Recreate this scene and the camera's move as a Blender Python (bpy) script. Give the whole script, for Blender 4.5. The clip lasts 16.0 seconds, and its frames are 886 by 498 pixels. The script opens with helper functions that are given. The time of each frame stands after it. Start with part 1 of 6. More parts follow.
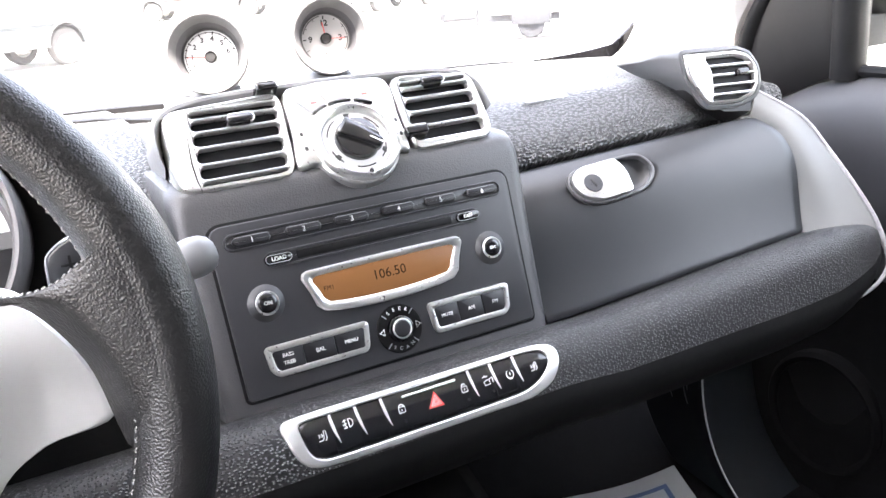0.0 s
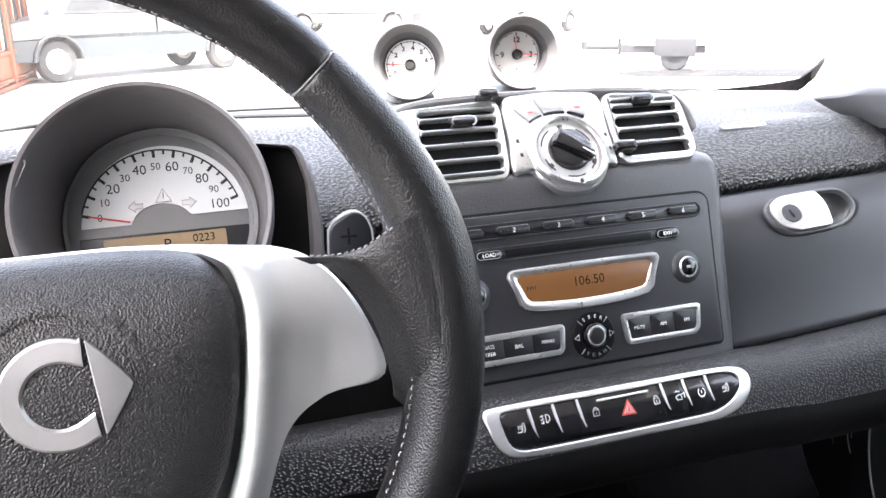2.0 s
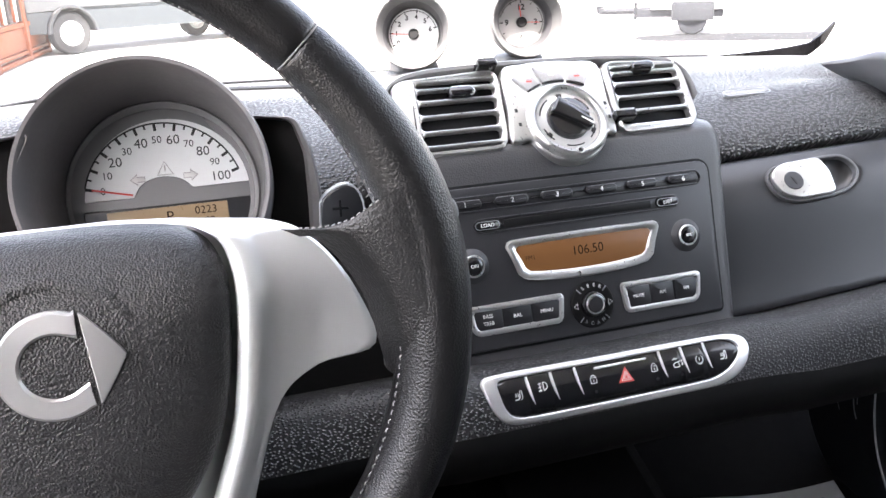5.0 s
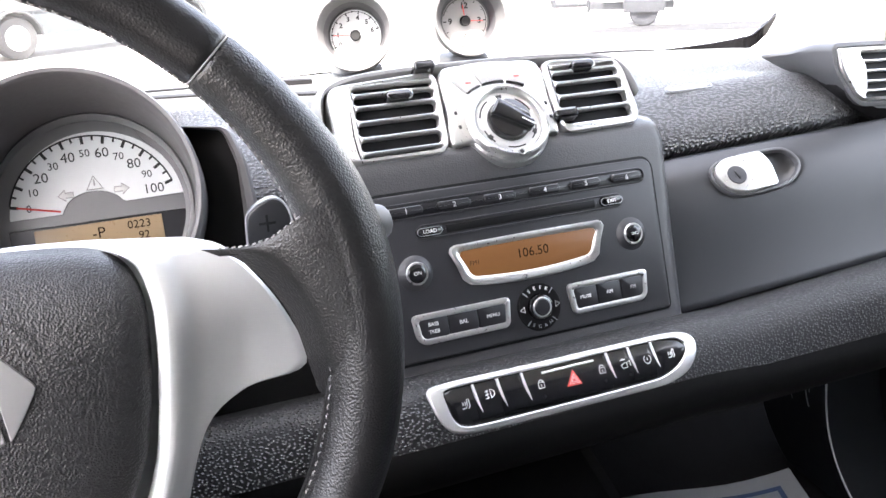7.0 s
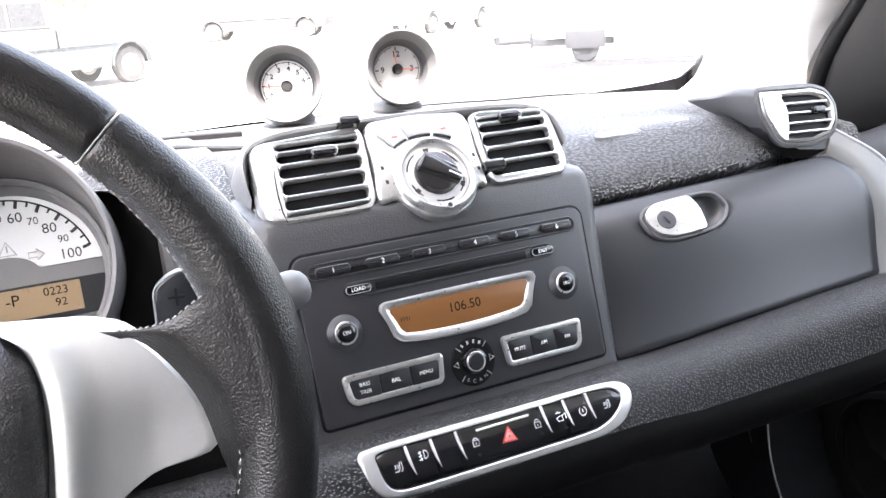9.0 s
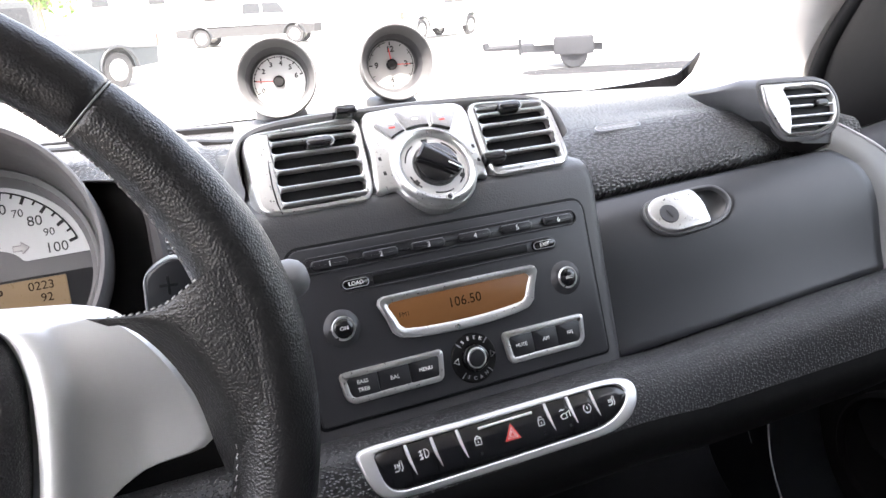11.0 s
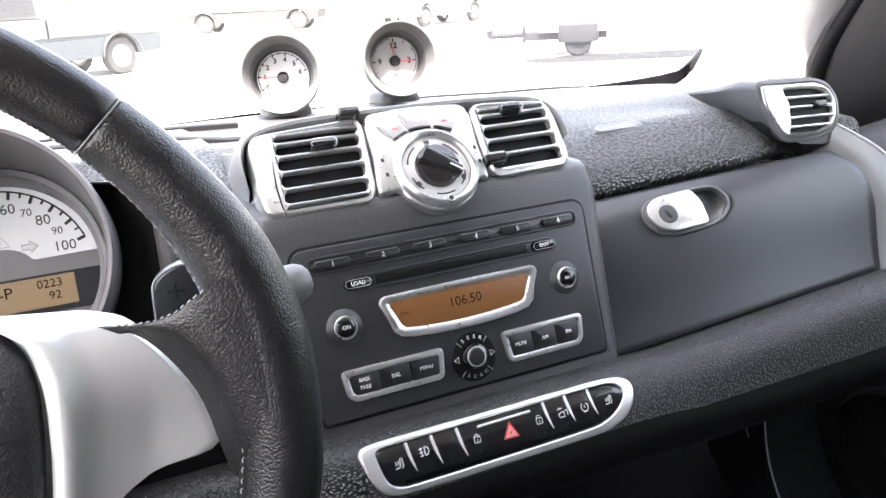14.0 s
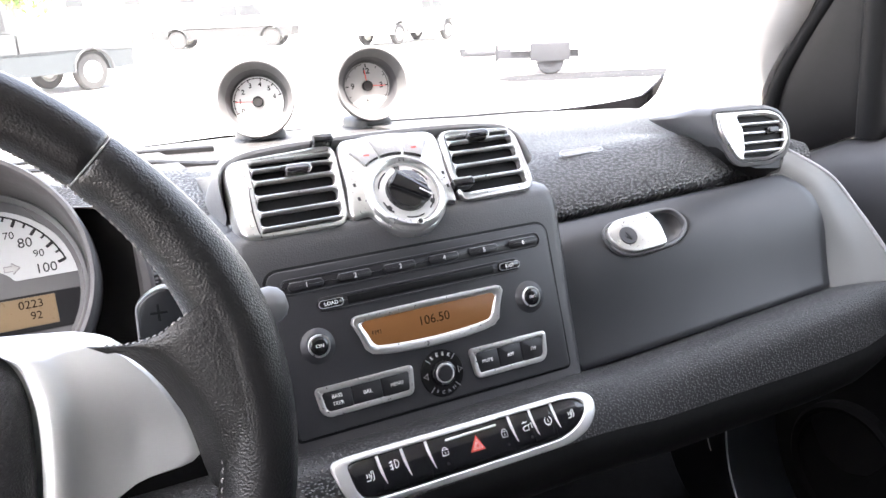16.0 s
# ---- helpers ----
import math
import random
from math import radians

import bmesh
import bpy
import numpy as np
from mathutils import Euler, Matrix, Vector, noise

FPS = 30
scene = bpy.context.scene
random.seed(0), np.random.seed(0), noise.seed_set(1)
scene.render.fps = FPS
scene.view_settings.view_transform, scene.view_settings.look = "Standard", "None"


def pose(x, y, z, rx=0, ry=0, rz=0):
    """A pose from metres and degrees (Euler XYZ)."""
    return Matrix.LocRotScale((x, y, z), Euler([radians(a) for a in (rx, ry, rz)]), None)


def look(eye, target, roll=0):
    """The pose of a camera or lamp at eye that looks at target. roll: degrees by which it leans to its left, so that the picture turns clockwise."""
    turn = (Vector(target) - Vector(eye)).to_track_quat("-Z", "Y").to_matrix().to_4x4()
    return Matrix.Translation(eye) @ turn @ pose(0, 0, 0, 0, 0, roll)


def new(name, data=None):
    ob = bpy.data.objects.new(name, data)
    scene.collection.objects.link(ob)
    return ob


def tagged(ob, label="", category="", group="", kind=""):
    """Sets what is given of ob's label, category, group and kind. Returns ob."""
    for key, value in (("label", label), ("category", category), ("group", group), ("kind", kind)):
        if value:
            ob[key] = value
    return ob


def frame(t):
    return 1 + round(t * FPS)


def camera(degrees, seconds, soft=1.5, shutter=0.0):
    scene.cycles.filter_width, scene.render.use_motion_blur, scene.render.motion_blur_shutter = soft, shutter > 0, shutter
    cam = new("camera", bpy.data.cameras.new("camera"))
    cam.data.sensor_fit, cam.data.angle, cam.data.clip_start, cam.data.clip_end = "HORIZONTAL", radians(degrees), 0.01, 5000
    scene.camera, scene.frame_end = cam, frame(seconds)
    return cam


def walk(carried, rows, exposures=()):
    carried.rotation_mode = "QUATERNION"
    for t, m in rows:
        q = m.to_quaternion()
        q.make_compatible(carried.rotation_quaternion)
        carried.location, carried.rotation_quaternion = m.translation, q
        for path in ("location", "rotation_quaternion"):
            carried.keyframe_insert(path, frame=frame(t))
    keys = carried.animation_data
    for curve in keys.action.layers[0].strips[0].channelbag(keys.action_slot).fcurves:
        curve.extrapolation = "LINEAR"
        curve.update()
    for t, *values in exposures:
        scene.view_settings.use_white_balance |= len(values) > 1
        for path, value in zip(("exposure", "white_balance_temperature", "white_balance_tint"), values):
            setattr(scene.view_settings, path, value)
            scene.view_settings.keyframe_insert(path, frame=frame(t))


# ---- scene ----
cam = camera(56.04, 16.0)
PATH = [
    (0, (-0.2279, -0.5185, 0.2072), (0.2187, 0.3167, -0.1138), -3.88),
    (0.5, (-0.2276, -0.5198, 0.2095), (0.2285, 0.3144, -0.1004), -2.97),
    (1, (-0.2408, -0.5175, 0.2178), (0.1970, 0.3307, -0.0803), -1.18),
    (1.5, (-0.2793, -0.5042, 0.2141), (0.1118, 0.3701, -0.0730), -0.10),
    (2, (-0.2968, -0.5171, 0.2049), (0.0271, 0.3834, -0.0854), -0.92),
    (2.5, (-0.2968, -0.5219, 0.2035), (-0.0027, 0.3848, -0.0990), -1.26),
    (3, (-0.2919, -0.5267, 0.2059), (-0.0080, 0.3793, -0.1080), -1.57),
    (3.5, (-0.2889, -0.5292, 0.2077), (-0.0083, 0.3764, -0.1103), -1.67),
    (6, (-0.2809, -0.5211, 0.2067), (0.0401, 0.3656, -0.1261), -2.16),
    (6.5, (-0.2748, -0.5196, 0.2072), (0.0538, 0.3633, -0.1281), -2.56),
    (7, (-0.2683, -0.5175, 0.2096), (0.0741, 0.3617, -0.1217), -2.75),
    (7.5, (-0.2603, -0.5186, 0.2135), (0.0957, 0.3591, -0.1074), -3.10),
    (8, (-0.2530, -0.5246, 0.2208), (0.1185, 0.3499, -0.0912), -3.27),
    (8.5, (-0.2475, -0.5198, 0.2210), (0.1428, 0.3508, -0.0786), -3.50),
    (11, (-0.2488, -0.4968, 0.2061), (0.1656, 0.3669, -0.0810), -3.33),
    (11.5, (-0.2509, -0.4988, 0.2060), (0.1625, 0.3614, -0.0925), -3.44),
    (12, (-0.2516, -0.4995, 0.2083), (0.1596, 0.3573, -0.1029), -3.40),
    (12.5, (-0.2518, -0.4994, 0.2106), (0.1594, 0.3564, -0.1033), -3.23),
    (13, (-0.2524, -0.4988, 0.2170), (0.1597, 0.3563, -0.0978), -2.84),
    (13.5, (-0.2516, -0.5015, 0.2176), (0.1590, 0.3571, -0.0892), -2.92),
    (14, (-0.2502, -0.5031, 0.2176), (0.1588, 0.3582, -0.0837), -3.04),
    (14.5, (-0.2503, -0.5108, 0.2189), (0.1608, 0.3508, -0.0789), -3.10),
    (15, (-0.2501, -0.5189, 0.2201), (0.1668, 0.3425, -0.0702), -3.23),
    (15.5, (-0.2517, -0.5225, 0.2245), (0.1754, 0.3344, -0.0640), -3.10),
    (16, (-0.2579, -0.5273, 0.2290), (0.1823, 0.3245, -0.0550), -2.57),
]
EXPOSURES = [(0, 4.42, 6650, 15), (1.5, 4.26, 6600, 15), (2.5, 3.65, 6600, 15), (3.5, 3.62, 6600, 15), (6, 3.8, 6600, 15), (7.5, 4.08, 6600, 15), (8.5, 4.1, 6600, 15), (11, 3.42, 6600, 15), (12.5, 3.47, 6600, 15), (14, 3.7, 6600, 15), (16, 3.75, 6600, 15)]
walk(cam, [(t, look(eye, target, roll)) for t, eye, target, roll in PATH], EXPOSURES)

# ---------------------------------------------------------------- world, sun, exposure
world = bpy.data.worlds.new("sky")
scene.world = world
world.use_nodes = True
wn = world.node_tree
sky = wn.nodes.new("ShaderNodeTexSky")
sky.sky_type = "NISHITA"
sky.sun_disc = False
sky.sun_elevation = radians(62)
sky.sun_rotation = radians(205)
sky.dust_density, sky.air_density, sky.ozone_density = 5.0, 1.0, 0.6
haze = wn.nodes.new("ShaderNodeHueSaturation")
haze.inputs["Saturation"].default_value = 0.55
wn.links.new(sky.outputs[0], haze.inputs["Color"])
wn.links.new(haze.outputs[0], wn.nodes["Background"].inputs[0])
wn.nodes["Background"].inputs[1].default_value = 0.15
sun_data = bpy.data.lights.new("sun", "SUN")
sun_data.energy, sun_data.angle, sun_data.color = 4.0, radians(0.6), (1.0, 0.95, 0.88)
sun = new("sun", sun_data)
sun.matrix_world = look((-5.95, -12.76, 26.5), (0, 0, 0))


# ---------------------------------------------------------------- materials
def mat(name, color, rough=0.5, metal=0.0, vary=0.0, vscale=40, bump=0.0, bscale=900, kind="noise", spec=0.5, coat=0.0, grime=0.0, stretch=None, emit=None, power=0.0, dot=0.52):
    """A procedural surface: colour with slow and fine variation, gloss that wears, and a relief."""
    m = bpy.data.materials.new(name)
    m.use_nodes = True
    nt = m.node_tree
    b = nt.nodes["Principled BSDF"]
    b.inputs["Base Color"].default_value = (*color, 1)
    b.inputs["Roughness"].default_value = rough
    b.inputs["Metallic"].default_value = metal
    b.inputs["Specular IOR Level"].default_value = spec
    b.inputs["Coat Weight"].default_value = coat
    if emit:
        b.inputs["Emission Color"].default_value = (*emit, 1)
        b.inputs["Emission Strength"].default_value = power
    tc = nt.nodes.new("ShaderNodeTexCoord")
    src = tc.outputs["Object"]
    if stretch:
        mp = nt.nodes.new("ShaderNodeMapping")
        mp.inputs["Scale"].default_value = stretch
        nt.links.new(src, mp.inputs[0])
        src = mp.outputs[0]
    if vary:
        big = nt.nodes.new("ShaderNodeTexNoise")
        big.inputs["Scale"].default_value, big.inputs["Detail"].default_value = vscale, 6
        nt.links.new(src, big.inputs["Vector"])
        mix = nt.nodes.new("ShaderNodeMix")
        mix.data_type = "RGBA"
        mix.inputs["A"].default_value = (*[c * (1 - vary) for c in color], 1)
        mix.inputs["B"].default_value = (*[min(1, c * (1 + vary)) for c in color], 1)
        nt.links.new(big.outputs["Fac"], mix.inputs["Factor"])
        nt.links.new(mix.outputs["Result"], b.inputs["Base Color"])
        rr = nt.nodes.new("ShaderNodeMapRange")
        rr.inputs["To Min"].default_value, rr.inputs["To Max"].default_value = max(0.03, rough - 0.08 - grime), min(1, rough + 0.08 + grime)
        fine = nt.nodes.new("ShaderNodeTexNoise")
        fine.inputs["Scale"].default_value, fine.inputs["Detail"].default_value = vscale * 7, 5
        nt.links.new(src, fine.inputs["Vector"])
        nt.links.new(fine.outputs["Fac"], rr.inputs["Value"])
        nt.links.new(rr.outputs[0], b.inputs["Roughness"])
    if bump:
        bp = nt.nodes.new("ShaderNodeBump")
        bp.inputs["Strength"].default_value = bump
        bp.inputs["Distance"].default_value = (0.6 if kind == "noise" else 1.0) / bscale
        if kind == "noise":
            tx = nt.nodes.new("ShaderNodeTexNoise")
            tx.inputs["Scale"].default_value, tx.inputs["Detail"].default_value = bscale, 3
            out = tx.outputs["Fac"]
            nt.links.new(src, tx.inputs["Vector"])
        else:
            warp = nt.nodes.new("ShaderNodeTexNoise")
            warp.inputs["Scale"].default_value = bscale * 0.6
            add = nt.nodes.new("ShaderNodeMix")
            add.data_type = "VECTOR"
            add.inputs["Factor"].default_value = 0.2 / bscale if kind != "leather" else 3.0 / bscale
            nt.links.new(src, warp.inputs["Vector"])
            nt.links.new(src, add.inputs["A"])
            nt.links.new(warp.outputs["Color"], add.inputs["B"])
            tx = nt.nodes.new("ShaderNodeTexVoronoi")
            tx.feature = {"pebble": "SMOOTH_F1", "dots": "F1", "leather": "DISTANCE_TO_EDGE"}[kind]
            tx.inputs["Scale"].default_value = bscale
            if kind == "dots":
                # the grain runs flat over the bulge: across the car, and up and back along it
                tx.voronoi_dimensions = "2D"
                sep, run, flat = [nt.nodes.new("ShaderNode" + n) for n in ("SeparateXYZ", "Math", "CombineXYZ")]
                nt.links.new(add.outputs["Result"], sep.inputs[0])
                nt.links.new(sep.outputs["Y"], run.inputs[0])
                nt.links.new(sep.outputs["Z"], run.inputs[1])
                nt.links.new(sep.outputs["X"], flat.inputs["X"])
                nt.links.new(run.outputs[0], flat.inputs["Y"])
                nt.links.new(flat.outputs[0], tx.inputs["Vector"])
            else:
                nt.links.new(add.outputs["Result"], tx.inputs["Vector"])
            rm = nt.nodes.new("ShaderNodeMapRange")
            if kind == "pebble":
                tx.inputs["Smoothness"].default_value = 0.45
                rm.inputs["From Min"].default_value, rm.inputs["From Max"].default_value = 0.0, 0.7
                rm.inputs["To Min"].default_value, rm.inputs["To Max"].default_value = 1, 0
            elif kind == "dots":
                tx.inputs["Randomness"].default_value = 0.85
                rm.interpolation_type = "SMOOTHSTEP"
                rm.inputs["From Min"].default_value, rm.inputs["From Max"].default_value = 0.02, dot
                rm.inputs["To Min"].default_value, rm.inputs["To Max"].default_value = 1, 0
            else:
                rm.inputs["From Max"].default_value = 0.22
            nt.links.new(tx.outputs["Distance"], rm.inputs["Value"])
            out = rm.outputs[0]
            if kind == "dots":
                # the raised grain is rubbed shinier than the ground between
                shine = nt.nodes.new("ShaderNodeMapRange")
                shine.inputs["To Min"].default_value, shine.inputs["To Max"].default_value = rough + 0.20, rough - 0.20
                nt.links.new(out, shine.inputs["Value"])
                nt.links.new(shine.outputs[0], b.inputs["Roughness"])
                b.inputs["IOR"].default_value = 1.65
                gloss = nt.nodes.new("ShaderNodeMapRange")
                gloss.inputs["To Min"].default_value, gloss.inputs["To Max"].default_value = 0.36, spec
                nt.links.new(out, gloss.inputs["Value"])
                nt.links.new(gloss.outputs[0], b.inputs["Specular IOR Level"])
                # glints painted in: base colour paler on the grain tops, darker between
                glint_tone = nt.nodes.new("ShaderNodeMapRange")
                glint_tone.inputs["To Min"].default_value, glint_tone.inputs["To Max"].default_value = 0.55, 2.0
                nt.links.new(out, glint_tone.inputs["Value"])
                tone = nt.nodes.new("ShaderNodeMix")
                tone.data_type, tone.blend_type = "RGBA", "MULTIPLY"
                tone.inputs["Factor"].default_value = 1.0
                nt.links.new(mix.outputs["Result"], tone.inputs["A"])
                nt.links.new(glint_tone.outputs[0], tone.inputs["B"])
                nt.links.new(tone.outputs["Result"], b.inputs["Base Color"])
        nt.links.new(out, bp.inputs["Height"])
        nt.links.new(bp.outputs[0], b.inputs["Normal"])
    return m


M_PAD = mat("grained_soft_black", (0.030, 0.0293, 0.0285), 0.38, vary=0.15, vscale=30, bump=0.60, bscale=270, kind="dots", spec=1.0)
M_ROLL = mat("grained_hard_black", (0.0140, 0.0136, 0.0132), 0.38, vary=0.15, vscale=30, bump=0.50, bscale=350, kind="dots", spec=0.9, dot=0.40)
M_GREY = mat("satin_dark_grey_plastic", (0.0125, 0.0132, 0.0150), 0.35, vary=0.1, vscale=25, bump=0.25, bscale=1700)
M_CONSOLE = mat("grained_dark_grey_plastic", (0.048, 0.048, 0.050), 0.38, vary=0.1, vscale=25, bump=0.14, bscale=800, kind="pebble")
# near-black; on the roll underside and driver face it holds their shade
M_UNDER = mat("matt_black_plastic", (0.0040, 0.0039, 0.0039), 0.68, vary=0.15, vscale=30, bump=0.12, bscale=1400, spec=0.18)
M_FACE = mat("radio_grey_plastic", (0.0255, 0.026, 0.0285), 0.42, vary=0.08, vscale=25, bump=0.10, bscale=2600)
M_LIGHT = mat("light_grey_plastic", (0.115, 0.115, 0.111), 0.42, vary=0.05, vscale=20, bump=0.1, bscale=2000)
M_SILVER = mat("silver_paint", (0.55, 0.55, 0.535), 0.30, 0.8, vary=0.04, vscale=60, bump=0.03, bscale=3000)
M_SATIN = mat("satin_silver_paint", (0.66, 0.675, 0.67), 0.38, 0.58, vary=0.04, vscale=40, bump=0.04, bscale=3000)
M_BUTTON = mat("black_button_rubber", (0.012, 0.012, 0.0135), 0.38, vary=0.15, vscale=90, bump=0.05, bscale=2500)
M_GLOSS = mat("black_gloss_plastic", (0.010, 0.010, 0.011), 0.16, vary=0.15, vscale=60, coat=0.3)
M_DARK = mat("black_duct_plastic", (0.005, 0.005, 0.0055), 0.6, vary=0.2, vscale=50, spec=0.2)
M_LEATHER = mat("black_leather", (0.0125, 0.0123, 0.0125), 0.35, vary=0.08, vscale=35, bump=0.28, bscale=1050, kind="pebble", spec=0.52)
M_SMOOTH = mat("smooth_black_leather", (0.0085, 0.0082, 0.0085), 0.34, vary=0.08, vscale=45, bump=0.16, bscale=1050, kind="pebble", spec=0.55)
M_AIRBAG = mat("airbag_grain_black", (0.0125, 0.0125, 0.0130), 0.40, vary=0.15, vscale=30, bump=0.52, bscale=1100, kind="pebble", spec=0.45)
M_WHITE = mat("white_print", (0.80, 0.80, 0.78), 0.5)
M_DIAL = mat("white_dial", (0.63, 0.64, 0.635), 0.55, vary=0.03, vscale=40)
M_DIALGREY = mat("grey_dial", (0.33, 0.325, 0.32), 0.5, vary=0.05, vscale=40)
M_INK = mat("black_print", (0.012, 0.012, 0.012), 0.5)
M_RED = mat("red_print", (0.62, 0.06, 0.05), 0.45)
M_LCD = mat("amber_display", (0.16, 0.075, 0.028), 0.35, vary=0.05, vscale=60, spec=0.3, emit=(0.50, 0.21, 0.06), power=0.006)
M_LCDINK = mat("display_segment", (0.012, 0.006, 0.003), 0.8, spec=0.1)
M_CARPET = mat("black_carpet", (0.0055, 0.0055, 0.0058), 0.95, vary=0.3, vscale=60, bump=0.7, bscale=1400, spec=0.05)
M_THREAD = mat("grey_thread", (0.28, 0.275, 0.27), 0.8, vary=0.1, vscale=60)
M_TRIM = mat("door_grey_plastic", (0.032, 0.032, 0.035), 0.50, vary=0.1, vscale=20, bump=0.15, bscale=1500)
M_SAIL = mat("dark_brown_black_plastic", (0.0095, 0.0088, 0.0088), 0.50, vary=0.12, vscale=20, bump=0.15, bscale=1500, spec=0.3)
M_CLOTH = mat("dark_cloth_trim", (0.020, 0.020, 0.021), 0.9, vary=0.2, vscale=50, bump=0.3, bscale=1800)
M_HEAD = mat("light_headliner", (0.45, 0.44, 0.43), 0.9, vary=0.05, vscale=40, bump=0.3, bscale=1500)
M_ROOF = mat("grey_roof_cloth", (0.22, 0.215, 0.21), 0.95, vary=0.08, vscale=40, bump=0.3, bscale=1500)
M_KNOB = mat("grey_knob_plastic", (0.27, 0.28, 0.29), 0.33, vary=0.05, vscale=50, coat=0.15)
M_POD = mat("pod_grey_plastic", (0.17, 0.17, 0.17), 0.40, vary=0.08, vscale=40, bump=0.05, bscale=2000)
M_KICK = mat("blue_black_plastic", (0.006, 0.0075, 0.010), 0.38, vary=0.15, vscale=30, bump=0.1, bscale=1500, spec=0.35)
M_CUP = mat("pod_cup_grey", (0.078, 0.078, 0.079), 0.50, vary=0.08, vscale=40, bump=0.05, bscale=2000, spec=0.35)
M_SHELL = mat("mid_grey_plastic", (0.085, 0.085, 0.087), 0.42, vary=0.08, vscale=30, bump=0.08, bscale=2000)
M_KEY = mat("grey_key_plastic", (0.34, 0.335, 0.335), 0.26, vary=0.1, vscale=80, coat=0.3)
M_LINE = mat("pale_satin_plastic", (0.72, 0.72, 0.71), 0.4, 0.1, vary=0.04, vscale=60)
M_FRAME = mat("brushed_silver_frame", (0.70, 0.70, 0.69), 0.32, 0.60, vary=0.05, vscale=50, bump=0.03, bscale=3000)
M_BADGE = mat("brushed_silver_badge", (0.40, 0.40, 0.395), 0.36, 0.6, vary=0.05, vscale=40, bump=0.04, bscale=3000)
M_SCALE = mat("silver_grey_scale", (0.56, 0.555, 0.54), 0.4, 0.25, vary=0.05, vscale=40)
M_EDGE = mat("lit_moulded_edge", (0.30, 0.295, 0.30), 0.28, vary=0.05, vscale=40, coat=0.2)
M_PODIN = mat("pod_dark_inside", (0.088, 0.084, 0.085), 0.5, vary=0.1, vscale=40)


def glass(name, tint=(1, 1, 1), rough=0.0, weak=0.06, veil=0.0):
    """A thin clear pane: mostly see-through, with a faint mirror; veil adds a pale haze for glare."""
    m = bpy.data.materials.new(name)
    m.use_nodes = True
    nt = m.node_tree
    nt.nodes.clear()
    out = nt.nodes.new("ShaderNodeOutputMaterial")
    tr = nt.nodes.new("ShaderNodeBsdfTransparent")
    tr.inputs[0].default_value = (*tint, 1)
    gl = nt.nodes.new("ShaderNodeBsdfGlossy")
    gl.inputs["Roughness"].default_value = rough
    fr = nt.nodes.new("ShaderNodeFresnel")
    fr.inputs[0].default_value = 1.35
    mul = nt.nodes.new("ShaderNodeMath")
    mul.operation = "MULTIPLY"
    mul.inputs[1].default_value = weak / 0.04
    mul.use_clamp = True
    mx = nt.nodes.new("ShaderNodeMixShader")
    nt.links.new(fr.outputs[0], mul.inputs[0])
    nt.links.new(mul.outputs[0], mx.inputs[0])
    nt.links.new(tr.outputs[0], mx.inputs[1])
    nt.links.new(gl.outputs[0], mx.inputs[2])
    if not veil:
        nt.links.new(mx.outputs[0], out.inputs[0])
        return m
    # pale film through the pane, put in for glare over the bright outside
    film = nt.nodes.new("ShaderNodeBsdfTranslucent")
    film.inputs[0].default_value = (0.9, 0.9, 0.9, 1)
    tc = nt.nodes.new("ShaderNodeTexCoord")
    spread = nt.nodes.new("ShaderNodeTexNoise")
    spread.inputs["Scale"].default_value, spread.inputs["Detail"].default_value = 9.0, 8
    amount = nt.nodes.new("ShaderNodeMapRange")
    amount.inputs["To Min"].default_value, amount.inputs["To Max"].default_value = veil * 0.6, veil * 1.4
    veil_mix = nt.nodes.new("ShaderNodeMixShader")
    nt.links.new(tc.outputs["Object"], spread.inputs["Vector"])
    nt.links.new(spread.outputs["Fac"], amount.inputs["Value"])
    nt.links.new(amount.outputs[0], veil_mix.inputs[0])
    nt.links.new(mx.outputs[0], veil_mix.inputs[1])
    nt.links.new(film.outputs[0], veil_mix.inputs[2])
    nt.links.new(veil_mix.outputs[0], out.inputs[0])
    return m


M_GLASS = glass("clear_glass", (0.96, 0.98, 0.97), weak=0.003)
M_SCREEN = glass("hazed_windscreen_glass", (0.96, 0.98, 0.97), weak=0.003, veil=0.011)


# ---------------------------------------------------------------- mesh helpers
def thing(name, at=(0, 0, 0), label="", category="", group="", kind=""):
    """An Empty at a thing's base, which will hold its parts."""
    ob = new(name)
    ob.location = at
    ob.empty_display_size = 0.02
    return tagged(ob, label, category, group, kind)


def finish(ob, bm, material, smooth=True):
    bmesh.ops.recalc_face_normals(bm, faces=bm.faces[:])
    for f in bm.faces:
        f.smooth = smooth
    bm.to_mesh(ob.data)
    bm.free()
    ob.data.materials.append(material)
    if smooth:
        ob.data.set_sharp_from_angle(angle=radians(38))
    return ob


def part(name, bm, material, parent=None, label="", smooth=True):
    """One mesh from a bmesh in world places, under a thing or a part of it."""
    ob = new(name, bpy.data.meshes.new(name))
    finish(ob, bm, material, smooth)
    if parent:
        ob.parent = parent
        if parent.parent is None:
            ob.matrix_parent_inverse = Matrix.Translation(parent.location).inverted() if parent.type == "EMPTY" else Matrix()
    return tagged(ob, label)


def plane_at(origin, tilt, turn=0.0):
    """A frame with x across, y up along a face that leans back by tilt degrees, z out of it towards the seats; turn: about the vertical."""
    return Matrix.Translation(origin) @ pose(0, 0, 0, 90 - tilt, 0, turn)


PANEL = plane_at((0, 0, 0), 19)
VENT = plane_at((0, 0.0187, 0.0672), 41)
STRIP = plane_at((0, -0.0704, -0.0672), 30)


